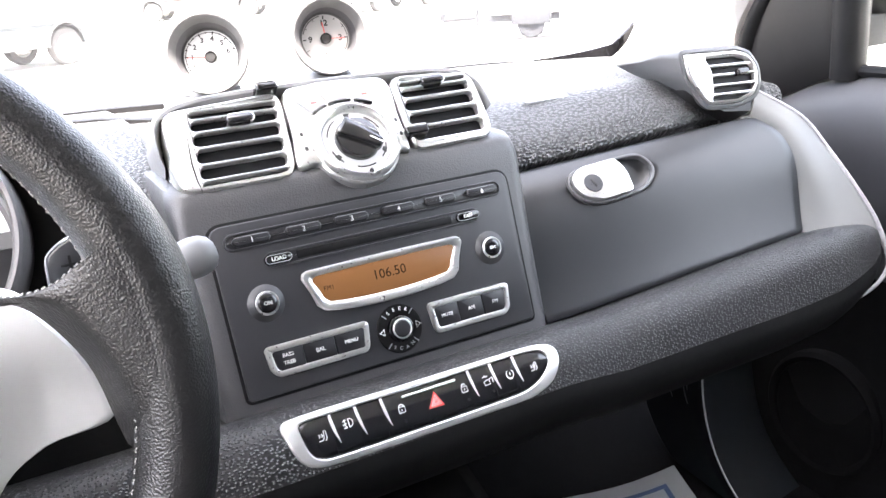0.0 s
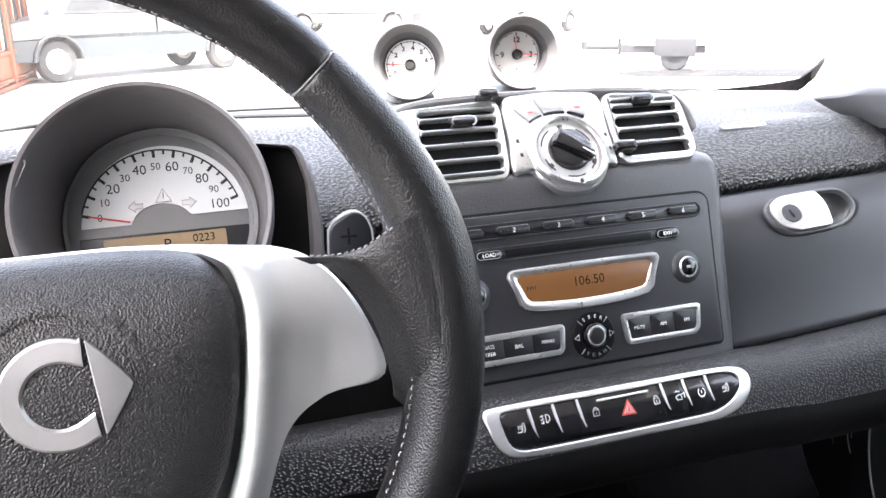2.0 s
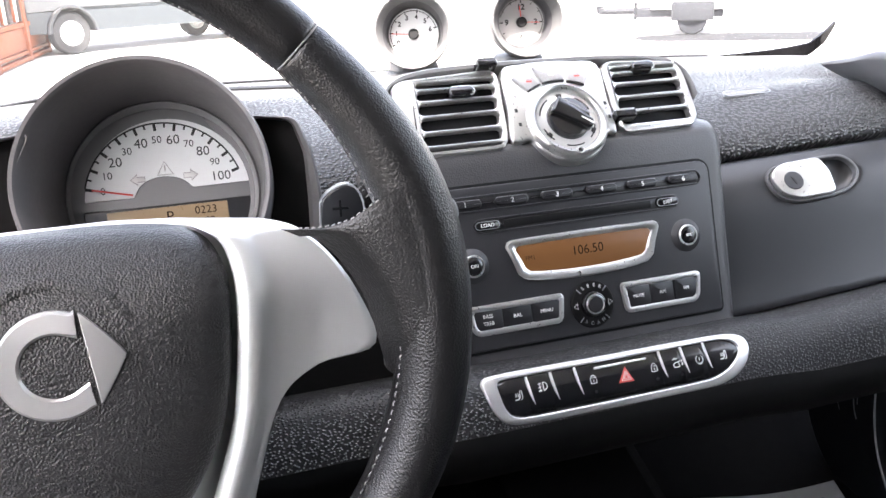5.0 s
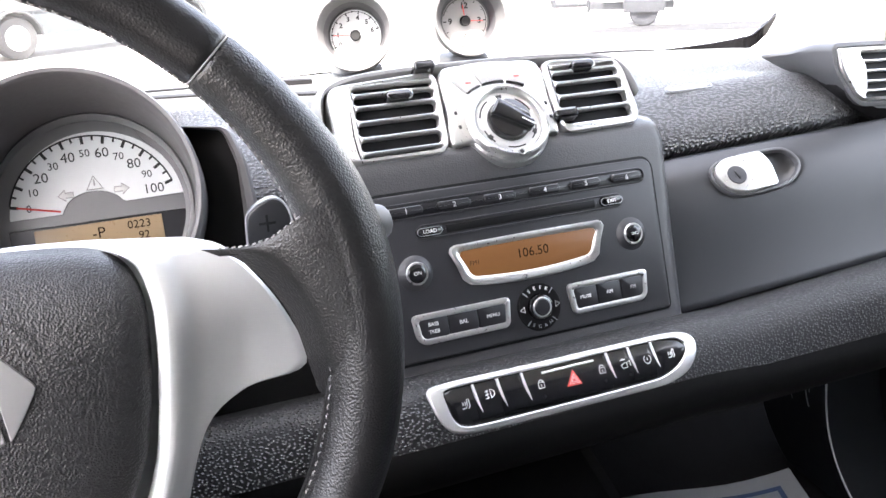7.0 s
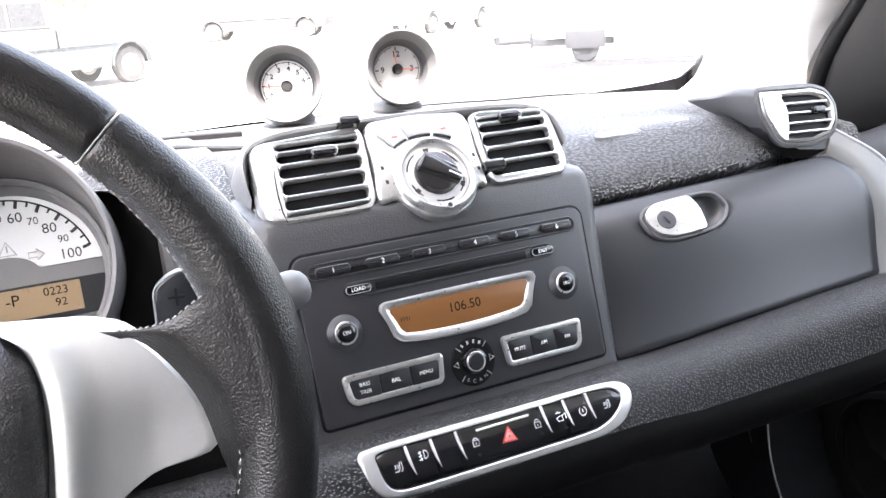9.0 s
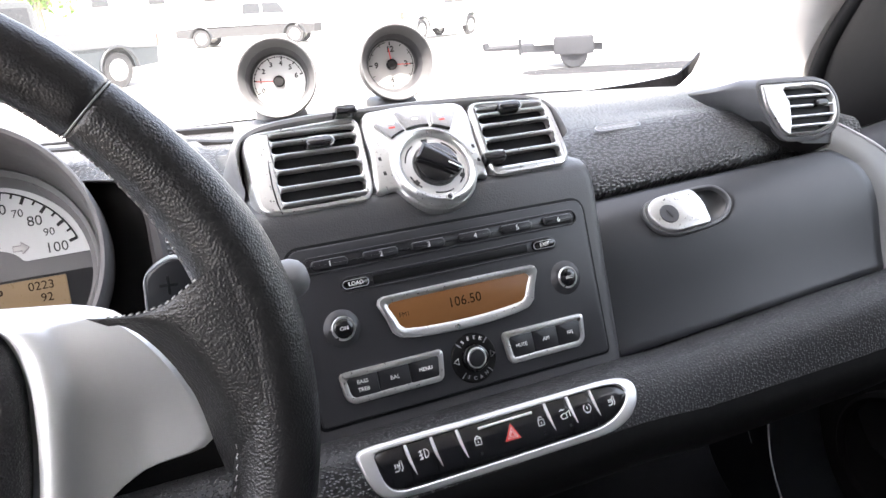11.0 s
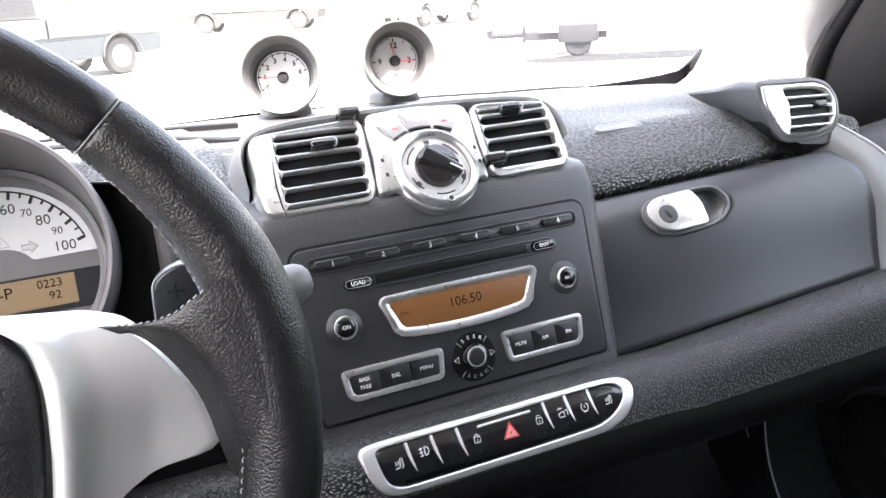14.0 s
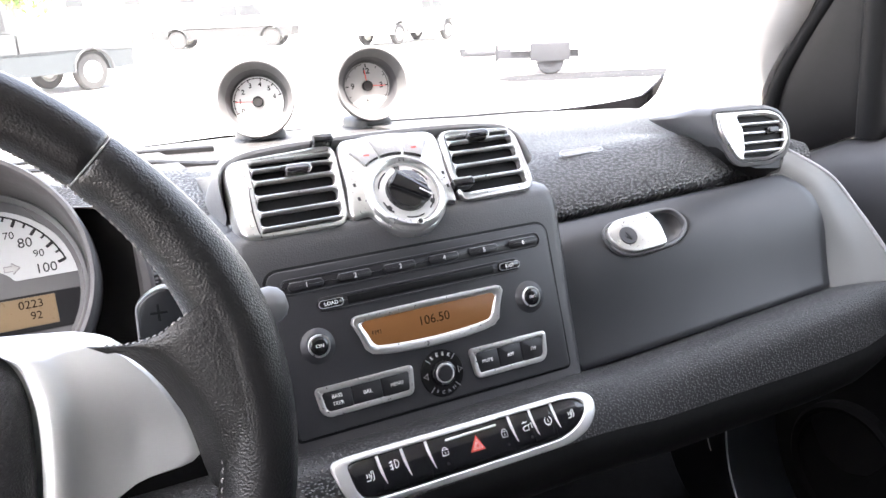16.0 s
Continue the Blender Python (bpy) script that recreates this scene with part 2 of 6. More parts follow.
def curve(pts, n=6, closed=False):
    """A smooth line through points (Catmull-Rom), n steps between two."""
    pts = [Vector(p) for p in pts]
    res, k = [], len(pts)
    for i in range(k if closed else k - 1):
        if closed:
            a, b, c, d = pts[i - 1], pts[i], pts[(i + 1) % k], pts[(i + 2) % k]
        else:
            a, b, c, d = pts[max(i - 1, 0)], pts[i], pts[i + 1], pts[min(i + 2, k - 1)]
        for j in range(n):
            t = j / n
            res.append(0.5 * (2 * b + (c - a) * t + (2 * a - 5 * b + 4 * c - d) * t * t + (3 * b - a - 3 * c + d) * t ** 3))
    if not closed:
        res.append(pts[-1])
    return res


def loft(bm, rings, closed=True, caps=True, loop=False):
    """Skins a row of rings with the same number of points."""
    vs = [[bm.verts.new(p) for p in r] for r in rings]
    n = len(vs[0])
    rows = list(zip(vs, vs[1:])) + ([(vs[-1], vs[0])] if loop else [])
    for a, b in rows:
        for i in range(n if closed else n - 1):
            j = (i + 1) % n
            bm.faces.new((a[i], a[j], b[j], b[i]))
    if caps and closed and not loop:
        bm.faces.new(vs[0][::-1])
        bm.faces.new(vs[-1])
    return vs


def outline(w, h, r, n=5, cx=0.0, cy=0.0):
    """A rounded rectangle, counter-clockwise. r: one radius or four (from the lower left)."""
    rs = r if isinstance(r, (tuple, list)) else (r,) * 4
    pts = []
    for (sx, sy), rr, a0 in zip(((-1, -1), (1, -1), (1, 1), (-1, 1)), rs, (180, 270, 0, 90)):
        x, y = cx + sx * (w / 2 - rr), cy + sy * (h / 2 - rr)
        for k in range(n + 1):
            a = radians(a0 + 90 * k / n)
            pts.append(Vector((x + rr * math.cos(a), y + rr * math.sin(a), 0)))
    return pts


def shrink(pts, d):
    """An outline drawn in by d (d < 0: out)."""
    n, res = len(pts), []
    for i, p in enumerate(pts):
        a, b = pts[i - 1], pts[(i + 1) % n]
        t = b - a
        t.z = 0
        if t.length < 1e-9:
            res.append(p.copy())
            continue
        t.normalize()
        res.append(p + Vector((-t.y, t.x, 0)) * d)
    return res


def slab(bm, pts, z0, z1, m=Matrix(), edge=0.0008, steps=2):
    """A plate with the given outline from height z0 to z1, its front edge rounded."""
    rings = [[m @ (p + Vector((0, 0, z0))) for p in pts]]
    for k in range(steps + 1):
        a = radians(90 * k / steps)
        d, z = edge * (1 - math.cos(a)), z1 - edge * (1 - math.sin(a))
        rings.append([m @ (p + Vector((0, 0, z))) for p in shrink(pts, d)])
    loft(bm, rings)
    return bm


def frame_ring(bm, outer, inner, z0, z1, m=Matrix(), edge=0.0008):
    """A flat frame between two outlines with the same number of points."""
    e = edge
    rings = []
    for pts, d, z in ((outer, 0, z0), (outer, 0, z1 - e), (outer, e * 0.3, z1 - e * 0.3), (outer, e, z1), (inner, -e, z1), (inner, -e * 0.3, z1 - e * 0.3), (inner, 0, z1 - e), (inner, 0, z0)):
        rings.append([m @ (p + Vector((0, 0, z))) for p in shrink(pts, d)])
    loft(bm, rings, loop=True)
    return bm


def disc(r, n=32, cx=0.0, cy=0.0, sx=1.0, sy=1.0):
    return [Vector((cx + r * sx * math.cos(math.tau * k / n), cy + r * sy * math.sin(math.tau * k / n), 0)) for k in range(n)]


def lathe(bm, prof, m=Matrix(), n=40, loop=False):
    """Turns a profile of (radius, height) round the z axis of m."""
    rings = [[m @ Vector((r * math.cos(math.tau * k / n), r * math.sin(math.tau * k / n), z)) for k in range(n)] for r, z in prof]
    loft(bm, rings, loop=loop)
    return bm


def tube(bm, pts, r, n=10, caps=True, loop=False):
    """A round bar along points; r: one radius or one for each."""
    pts = [Vector(p) for p in pts]
    rings, side = [], None
    for i, p in enumerate(pts):
        if loop:
            d = (pts[(i + 1) % len(pts)] - pts[i - 1]).normalized()
        else:
            d = (pts[min(i + 1, len(pts) - 1)] - pts[max(i - 1, 0)]).normalized()
        if side is None:
            side = d.orthogonal().normalized()
        side = (side - d * side.dot(d)).normalized()
        up = d.cross(side)
        rad = r[i] if isinstance(r, (list, tuple)) else r
        rings.append([p + rad * (math.cos(math.tau * k / n) * side + math.sin(math.tau * k / n) * up) for k in range(n)])
    loft(bm, rings, caps=caps, loop=loop)
    return bm


def box(bm, x0, x1, y0, y1, z0, z1, m=Matrix(), edge=0.001):
    """A box with softened front edges, in the frame m (z out)."""
    w, h = x1 - x0, y1 - y0
    return slab(bm, outline(w, h, min(edge, w / 3, h / 3), 2, (x0 + x1) / 2, (y0 + y1) / 2), z0, z1, m, min(edge, (z1 - z0) / 2))


def B():
    return bmesh.new()


def lettering(name, body, size, m, material, parent, depth=0.0002, align="CENTER", turn=0.0, bold=0.0):
    """Printed characters in the built-in font, as a thin mesh lying on the frame m."""
    cu = bpy.data.curves.new(name, "FONT")
    cu.body, cu.size, cu.align_x, cu.align_y, cu.extrude = body, size, align, "CENTER", depth
    cu.offset = bold
    cu.resolution_u = 3
    tmp = new("tmp_text", cu)
    dg = bpy.context.evaluated_depsgraph_get()
    me = bpy.data.meshes.new_from_object(tmp.evaluated_get(dg))
    bpy.data.objects.remove(tmp)
    bpy.data.curves.remove(cu)
    me.transform(m @ pose(0, 0, 0, 0, 0, turn))
    me.materials.clear()
    me.materials.append(material)
    me.name = name
    ob = new(name, me)
    if parent:
        ob.parent = parent
        if parent.parent is None and parent.type == "EMPTY":
            ob.matrix_parent_inverse = Matrix.Translation(parent.location).inverted()
    return ob


# ---------------------------------------------------------------- dashboard: large forms
def lerp(a, b, t):
    return a + (b - a) * t


def table(rows, x):
    """Reads a table of (x, values...) with straight lines between its rows."""
    if x <= rows[0][0]:
        return rows[0][1:]
    for a, b in zip(rows, rows[1:]):
        if x <= b[0]:
            t = (x - a[0]) / (b[0] - a[0])
            return tuple(lerp(p, q, t) for p, q in zip(a[1:], b[1:]))
    return rows[-1][1:]


# crease between the upper pad and what stands below it, as y and z along x
PAD_CREASE = [(-0.66, 0.03, 0.042), (-0.386, 0.045, 0.042), (-0.384, 0.135, 0.034), (-0.240, 0.130, 0.034), (-0.228, 0.118, 0.0345), (-0.216, 0.096, 0.0355), (-0.204, 0.071, 0.0368), (-0.190, 0.053, 0.038), (-0.12, 0.056, 0.038), (0.12, 0.064, 0.036), (0.166, 0.0592, 0.0374), (0.289, 0.0440, 0.0475), (0.433, 0.0250, 0.0570), (0.66, -0.03, 0.05)]
# foot of the windscreen
SCREEN_FOOT = [(-0.66, 0.30), (-0.58, 0.40), (-0.35, 0.56), (0.0, 0.62), (0.35, 0.56), (0.58, 0.40), (0.66, 0.30)]


def pad_profile(x):
    yc, zc = table(PAD_CREASE, x)
    (yf,) = table(SCREEN_FOOT, x)
    mid = max(yc + 0.12, 0.24 - 0.25 * max(0, abs(x) - 0.25))
    low = 0.012 * min(1, max(0, (abs(x) - 0.32) / 0.06))
    yc += 1.6 * low
    flat = 0.0065 * min(1, max(0, (x - 0.16) / 0.12)) * min(1, max(0, (0.56 - x) / 0.08))
    top = curve([(x, yc + 0.014, zc - 0.006), (x, yc + 0.004, zc + 0.004), (x, yc + 0.011, zc + 0.018), (x, yc + 0.030, zc + 0.031 - low * 0.8), (x, yc + 0.060, zc + 0.043 - low), (x, mid * 0.45 + (yc + 0.06) * 0.55, 0.0915 - low * 0.6 - flat * 0.6), (x, mid, 0.0985 - flat), (x, lerp(mid, yf, 0.5), 0.090 - flat * 0.7), (x, yf, 0.066)], 5)
    return top + [Vector((x, yf, 0.0)), Vector((x, yc + 0.05, 0.0)), Vector((x, yc + 0.016, zc - 0.02))]


def upper_pad(name, x0, x1, parent, label, n=24):
    bm = B()
    xs = sorted([lerp(x0, x1, k / n) for k in range(n + 1)] + [x for x in (-0.386, -0.384, -0.240, -0.228, -0.216, -0.204, -0.190) if x0 < x < x1])
    loft(bm, [pad_profile(x) for x in xs])
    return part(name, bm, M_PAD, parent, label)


dashboard = thing("dashboard", (0, 0.2, -0.1), "black and dark grey car dashboard with grained padding", "dashboard")
upper_pad("upper_pad", 0.122, 0.462, dashboard, "grained black passenger-side pad")
upper_pad("upper_pad", -0.64, -0.122, dashboard, "grained black driver-side pad")
bm = B()
loft(bm, [[Vector((x, 0.16, 0.0)), Vector((x, 0.16, 0.088)), Vector((x, 0.24, 0.094)), Vector((x, 0.43, 0.089)), Vector((x, 0.618, 0.064)), Vector((x, 0.618, 0.0))] for x in (-0.124, -0.06, 0, 0.06, 0.124)])
part("centre_pad", bm, M_PAD, dashboard)

# lower roll: a padded bulge from door to door
ROLL_CREASE = [(-0.64, -0.012, -0.072), (0.12, -0.012, -0.072), (0.16, -0.012, -0.0735), (0.25, -0.016, -0.066), (0.33, -0.023, -0.057), (0.411, -0.033, -0.048), (0.44, -0.038, -0.0490), (0.455, -0.041, -0.0505), (0.467, -0.044, -0.0535), (0.474, -0.046, -0.0560), (0.482, -0.049, -0.0615)]
ROLL_FULL = [(-0.64, 1.0), (0.33, 1.0), (0.38, 0.95), (0.411, 0.86), (0.44, 0.70), (0.455, 0.57), (0.467, 0.44), (0.474, 0.33), (0.479, 0.20), (0.482, 0.05)]


def roll_profile(x):
    yc, zc = table(ROLL_CREASE, x)
    (s,) = table(ROLL_FULL, x)
    drop = lerp(0.0, 0.016, min(1, max(0, (x - 0.1) / 0.3)))
    rel = [(0.0, 0.0), (-0.020, 0.0095), (-0.040, 0.0152), (-0.053, 0.0135), (-0.0628, 0.0025), (-0.0705, -0.0150), (-0.0730, -0.0300), (-0.066, -0.049), (-0.045, -0.063), (0.0, -0.070), (0.06, -0.072)]
    low = [(0.0, 0.0), (-0.011, 0.0030), (-0.021, 0.0015), (-0.028, -0.0050), (-0.035, -0.0170), (-0.041, -0.0310), (-0.043, -0.0440), (-0.038, -0.057), (-0.026, -0.066), (0.0, -0.070), (0.06, -0.072)]
    g = 0.85 * min(1, max(0, (-0.130 - x) / 0.05))
    rel = [(lerp(a, c, g), lerp(b, d, g)) for (a, b), (c, d) in zip(rel, low)]
    pts = curve([(x, yc + a * s, zc + b * s - (drop if b < -0.01 else 0) * s) for a, b in rel], 5)
    return [Vector((x, yc + 0.04, zc - 0.012 * s))] + pts


xs = [-0.64 + 0.02 * k for k in range(52)] + [0.395, 0.41, 0.425, 0.44, 0.449, 0.455, 0.461, 0.467, 0.471, 0.474, 0.477, 0.479, 0.481, 0.482]
bm = B()
loft(bm, [roll_profile(x)[:27] for x in xs])
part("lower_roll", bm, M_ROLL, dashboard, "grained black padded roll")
# turned-under part of the roll, its shade put into a darker colour
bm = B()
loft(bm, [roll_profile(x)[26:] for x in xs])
part("roll_underside", bm, M_UNDER, dashboard, "underside of the roll, near-black for the shade on it")

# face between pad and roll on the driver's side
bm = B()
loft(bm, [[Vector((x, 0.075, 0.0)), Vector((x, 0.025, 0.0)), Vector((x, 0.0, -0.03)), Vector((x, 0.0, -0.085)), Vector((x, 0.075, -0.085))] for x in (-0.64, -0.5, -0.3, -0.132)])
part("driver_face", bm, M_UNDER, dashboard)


# centre stack: level rings stacked upwards
def stack_ring(z, y, w, back, r=0.012, n=5):
    pts = []
    for sx, a0 in ((-1, 180), (1, 270)):
        for k in range(n + 1):
            a = radians(a0 + 90 * k / n)
            pts.append(Vector((sx * (w - r) + r * math.cos(a), y + r + r * math.sin(a), z)))
    return pts + [Vector((w, back, z)), Vector((-w, back, z))]


def panel_y(z):
    return z * math.tan(radians(19))


rings = [stack_ring(z, panel_y(z), w, 0.28) for z, w in ((-0.080, 0.130), (-0.060, 0.1305), (-0.03, 0.132), (0.0, 0.1335), (0.03, 0.1355), (0.056, 0.1375), (0.066, 0.1375))]
rings += [stack_ring(0.0745, 0.0262, 0.1365, 0.28, 0.015), stack_ring(0.0785, 0.0310, 0.1350, 0.28, 0.016), stack_ring(0.0800, 0.0505, 0.1270, 0.28, 0.006)]
rings += [stack_ring(0.10, 0.0720, 0.1195, 0.15, 0.010), stack_ring(0.12, 0.0895, 0.1120, 0.125, 0.010)]
bm = B()
loft(bm, rings)
centre_stack = part("console_housing", bm, M_CONSOLE, dashboard, "dark grey plastic centre stack")

# hood that arches over the vents
bm = B()
arch = []
for k in range(49):
    s = -1 + 2 * k / 48
    x = 0.1295 * math.sin(s * math.pi / 2)
    c = abs(x) / 0.12955
    v = 0.0180 + (0.0686 - 0.004 * c * c) * (1 - c ** 7) ** (1 / 7)
    arch.append((x - 0.003, v))
rings = []
for x, v in arch:
    p0, p1 = VENT @ Vector((x, v - 0.0020, 0.0005)), VENT @ Vector((x, v + 0.0005, 0.0012))
    p2 = VENT @ Vector((x * 0.997, v + 0.0032, -0.002))
    p3 = Vector((x * 0.99, p2.y + 0.018, p2.z - 0.003))
    p4 = Vector((x * 0.97, p2.y + 0.070, p2.z - 0.030))
    q = VENT @ Vector((x * 0.97, v - 0.004, -0.014))
    rings.append([q, p0, p1, p2, p3, p4, VENT @ Vector((x * 0.965, v - 0.006, -0.035))])
loft(bm, rings)
# paler than the console: the windscreen's reflection is put into this grey
part("vent_hood", bm, M_POD, centre_stack, "hood over the vents, paler grey for the sheen on it")

# glove box door and its surround
GB = {"bl": Vector((0.1335, -0.012, -0.074)), "br": Vector((0.4146, -0.0335, -0.0480)), "tr": Vector((0.4434, 0.0235, 0.0585)), "tl": Vector((0.1335, 0.0640, 0.0365))}
GB_N = Vector((-0.1535, -0.8595, 0.4875)).normalized()
glove_box = thing("glove_box", (0.28, 0.02, -0.08), "dark grey closed glove box with a silver latch", "glove box")


def glove_point(s, t, d=0.0):
    """s across, t upwards, d out of the door."""
    p = GB["bl"].lerp(GB["br"], s).lerp(GB["tl"].lerp(GB["tr"], s), t)
    return p + GB_N * (0.010 * math.sin(math.pi * t ** 1.9) + 0.002 * math.sin(math.pi * s) - 0.003 * max(0, (t - 0.72) / 0.28) ** 2 + d)


bm = B()
rings = []
def door_span(s, t):
    """The far edge of the door sweeps inwards towards its top."""
    far = 1 - 0.118 * max(0, (t - 0.30) / 0.70) ** 2.5
    return s if s < 0.6 else 0.6 + (s - 0.6) * (far - 0.6) / 0.4


def latch_bowl(s, t):
    """Depth of the finger bowl beside the latch."""
    x, y = (s - 0.331) * 0.285 - 0.0205, (t - 0.768) * 0.125 - 0.0005
    return 0.0085 * max(0, 1 - (x / 0.0200) ** 2 - (y / 0.0160) ** 2) ** 0.6


for k in range(97):
    s = 0.006 + 0.988 * k / 96
    e = 0.002 * max(0, 1 - (96 - k) / 3)
    ts = [0.008, 0.03] + [0.06 + 0.90 * n / 44 for n in range(45)] + [0.98, 0.995]
    rings.append([glove_point(door_span(s, ts[0]), ts[0], -0.015)] + [glove_point(door_span(s, t), t, -e - latch_bowl(s, t) - (0.002 if t in (ts[0], ts[-1]) else 0)) for t in ts] + [glove_point(door_span(s, ts[-1]), ts[-1], -0.015)])
loft(bm, rings)
glove_door = part("door", bm, M_GREY, glove_box)

# pale side panel at the far end of the dashboard
bm = B()
SIDE = curve([(0.425, 0.045, 0.075), (0.452, 0.012, 0.050), (0.4715, -0.006, 0.018), (0.4845, -0.030, -0.018), (0.4915, -0.047, -0.045), (0.4922, -0.060, -0.068)], 6)
rings = []
for k, p in enumerate(SIDE):
    t = 1 - k / (len(SIDE) - 1)
    u = min(1, t * 1.12)
    q = glove_point(door_span(0.998, u), u, -0.001) + Vector((0.0012, 0.0, 0.012 * max(0, t * 1.12 - 1)))
    sh = -0.010
    rings.append([q - GB_N * 0.012 + Vector((sh, 0, 0)), q - GB_N * 0.005 + Vector((sh, 0, 0)), q - GB_N * 0.0035, q.lerp(p, 0.15) + GB_N * 0.0005, q.lerp(p, 0.5) + GB_N * 0.002, p + GB_N * 0.0015, p + Vector((0.004, 0.003, 0.0)), p + Vector((0.012, 0.03, 0.004)), q - GB_N * 0.03])
loft(bm, rings)
part("side_panel", bm, M_LIGHT, dashboard, "pale grey plastic end panel")
# rim paler than its panel: the window's light is painted into it
bm = B()
tube(bm, [p + GB_N * 0.001 for p in SIDE] + curve([(0.4912, -0.0650, -0.0735), (0.4830, -0.0735, -0.0860), (0.4600, -0.0785, -0.0975), (0.4300, -0.0770, -0.1065), (0.4000, -0.0680, -0.1130)], 4), [0.0018 + 0.0012 * k / (len(SIDE) - 1) for k in range(len(SIDE))] + [0.0028 - 0.00012 * k for k in range(17)], 8)
part("side_panel_rim", bm, M_EDGE, dashboard, "glossy moulded rim, coloured paler for the light along it")


# ---------------------------------------------------------------- cabin shell
floor_bm = B()
box(floor_bm, -0.68, 0.68, -1.35, 0.62, -0.60, -0.56)
tagged(part("floor", floor_bm, M_CARPET), "black carpet floor of the car", "floor", kind="structure")


def wall(name, bm, material, label, category="wall"):
    return tagged(part(name, bm, material), label, category, kind="structure")


bm = B()
box(bm, -0.66, 0.66, -0.60, 0.06, -0.44, -0.40, plane_at((0, 0, 0), 0))
wall("bulkhead", bm, M_CARPET, "black carpeted bulkhead behind the footwell")
# unseen rear of the cabin, closed to cut the light from behind
bm = B()
box(bm, -0.68, 0.68, -0.60, 0.66, 1.30, 1.34, plane_at((0, 0, 0), 0))
wall("wall_rear", bm, M_CLOTH, "unseen dark rear wall that shuts out light from behind")
# roof out of view; solid, and cut so the sun reaches only the dash top
bm = B()
box(bm, -0.60, 0.60, -1.30, -0.05, 0.625, 0.665)
wall("ceiling", bm, M_ROOF, "unseen grey cloth car roof, its front edge set to bound the sun", "ceiling")


def pane(name, pts, label, material=M_GLASS):
    bm = B()
    loft(bm, pts, closed=False)
    ob = wall(name, bm, material, label, "window")
    ob.visible_shadow = False
    return ob


rows = []
for t in (0, 0.25, 0.5, 0.75, 1.0):
    rows.append([Vector((x * lerp(1, 0.96, t), lerp(table(SCREEN_FOOT, x)[0], -0.05 - 0.1 * abs(x), t), lerp(0.064 + 0.07 * max(0, abs(x) - 0.45), 0.635, t))) for x in (-0.60, -0.5, -0.35, -0.2, 0, 0.2, 0.35, 0.5, 0.60)])
pane("windscreen", rows, "clear windscreen of the car with a pale glare haze put in", M_SCREEN)
# black printed border along the foot of the windscreen, which turns up the pillars in a thin point
bm = B()
BORDER = [(0.0, 0.614, 0.064, 0.069), (0.30, 0.560, 0.064, 0.071), (0.38, 0.500, 0.066, 0.0725), (0.425, 0.464, 0.0672, 0.0750), (0.48, 0.415, 0.072, 0.0835), (0.505, 0.391, 0.0745, 0.0895), (0.522, 0.375, 0.077, 0.0950)]
CORNER = [((0.531, 0.366, 0.0830), (0.527, 0.355, 0.1040)), ((0.538, 0.357, 0.0950), (0.535, 0.350, 0.1130)), ((0.545, 0.350, 0.1160), (0.5445, 0.349, 0.1220))]
rows = []
for x in [-0.522 + 0.0174 * k for k in range(61)]:
    y, low, high = table(BORDER, abs(x))
    rows.append([Vector((x, y - 0.006, low)), Vector((x, y - 0.010, high)), Vector((x, y - 0.006, high)), Vector((x, y - 0.002, low))])
for sx in (1, -1):
    tip = []
    for low, high in CORNER:
        a, b = Vector((sx * low[0], low[1], low[2])), Vector((sx * high[0], high[1], high[2]))
        tip.append([a, b, b + Vector((0, 0.004, 0)), a + Vector((0, 0.004, 0))])
    rows = rows + tip if sx > 0 else tip[::-1] + rows
loft(bm, rows)
wall("windscreen_border", bm, M_GLOSS, "black border along the foot of the windscreen", "trim")


# ---------------------------------------------------------------- steering wheel
WHEEL = plane_at((-0.343, -0.205, 0.071), 10)
WR = 0.158
steering_wheel = thing("steering_wheel", (-0.343, -0.205, 0.071), "black leather three-spoke steering wheel with satin silver spokes", "steering wheel")


def rim_size(a):
    """Middle radius and half thickness of the rim: full beside the spokes, slimmer over the top."""
    a = abs((a + 90) % 360 - 180)   # 0 at the top, 180 at the bottom
    f = table([(0, 0.84), (48, 0.84), (58, 0.91), (70, 1.03), (80, 1.07), (110, 1.05), (130, 1.0), (180, 1.0)], a)[0]
    r = 0.0155 * f
    return WR - 0.0155 + r + 0.0005 * min(0, f - 1) / 0.16, r


def rim_ring(a, thick=1.0, n=14):
    """Section of the rim at the angle a (degrees from the right, upwards)."""
    d = Vector((math.cos(radians(a)), math.sin(radians(a)), 0))
    c, r = rim_size(a)
    r *= thick
    return [WHEEL @ (d * (c + r * math.cos(math.tau * k / n)) + Vector((0, 0, r * 1.08 * math.sin(math.tau * k / n)))) for k in range(n)]


for a0, a1, m_rim in ((43.9, 136.1, M_SMOOTH), (136.1, 225, M_LEATHER), (225, 315, M_SMOOTH), (315, 403.9, M_LEATHER)):
    bm = B()
    loft(bm, [rim_ring(a0 + 0.15, 0.92), rim_ring(a0 + 0.4, 0.97), rim_ring(a0 + 0.9, 0.994)] + [rim_ring(lerp(a0 + 1.6, a1 - 1.6, k / 30)) for k in range(31)] + [rim_ring(a1 - 0.9, 0.994), rim_ring(a1 - 0.4, 0.97), rim_ring(a1 - 0.15, 0.92)])
    part("rim_section", bm, m_rim, steering_wheel)


def vec(*pairs):
    return [Vector((a, b, 0)) for a, b in pairs]


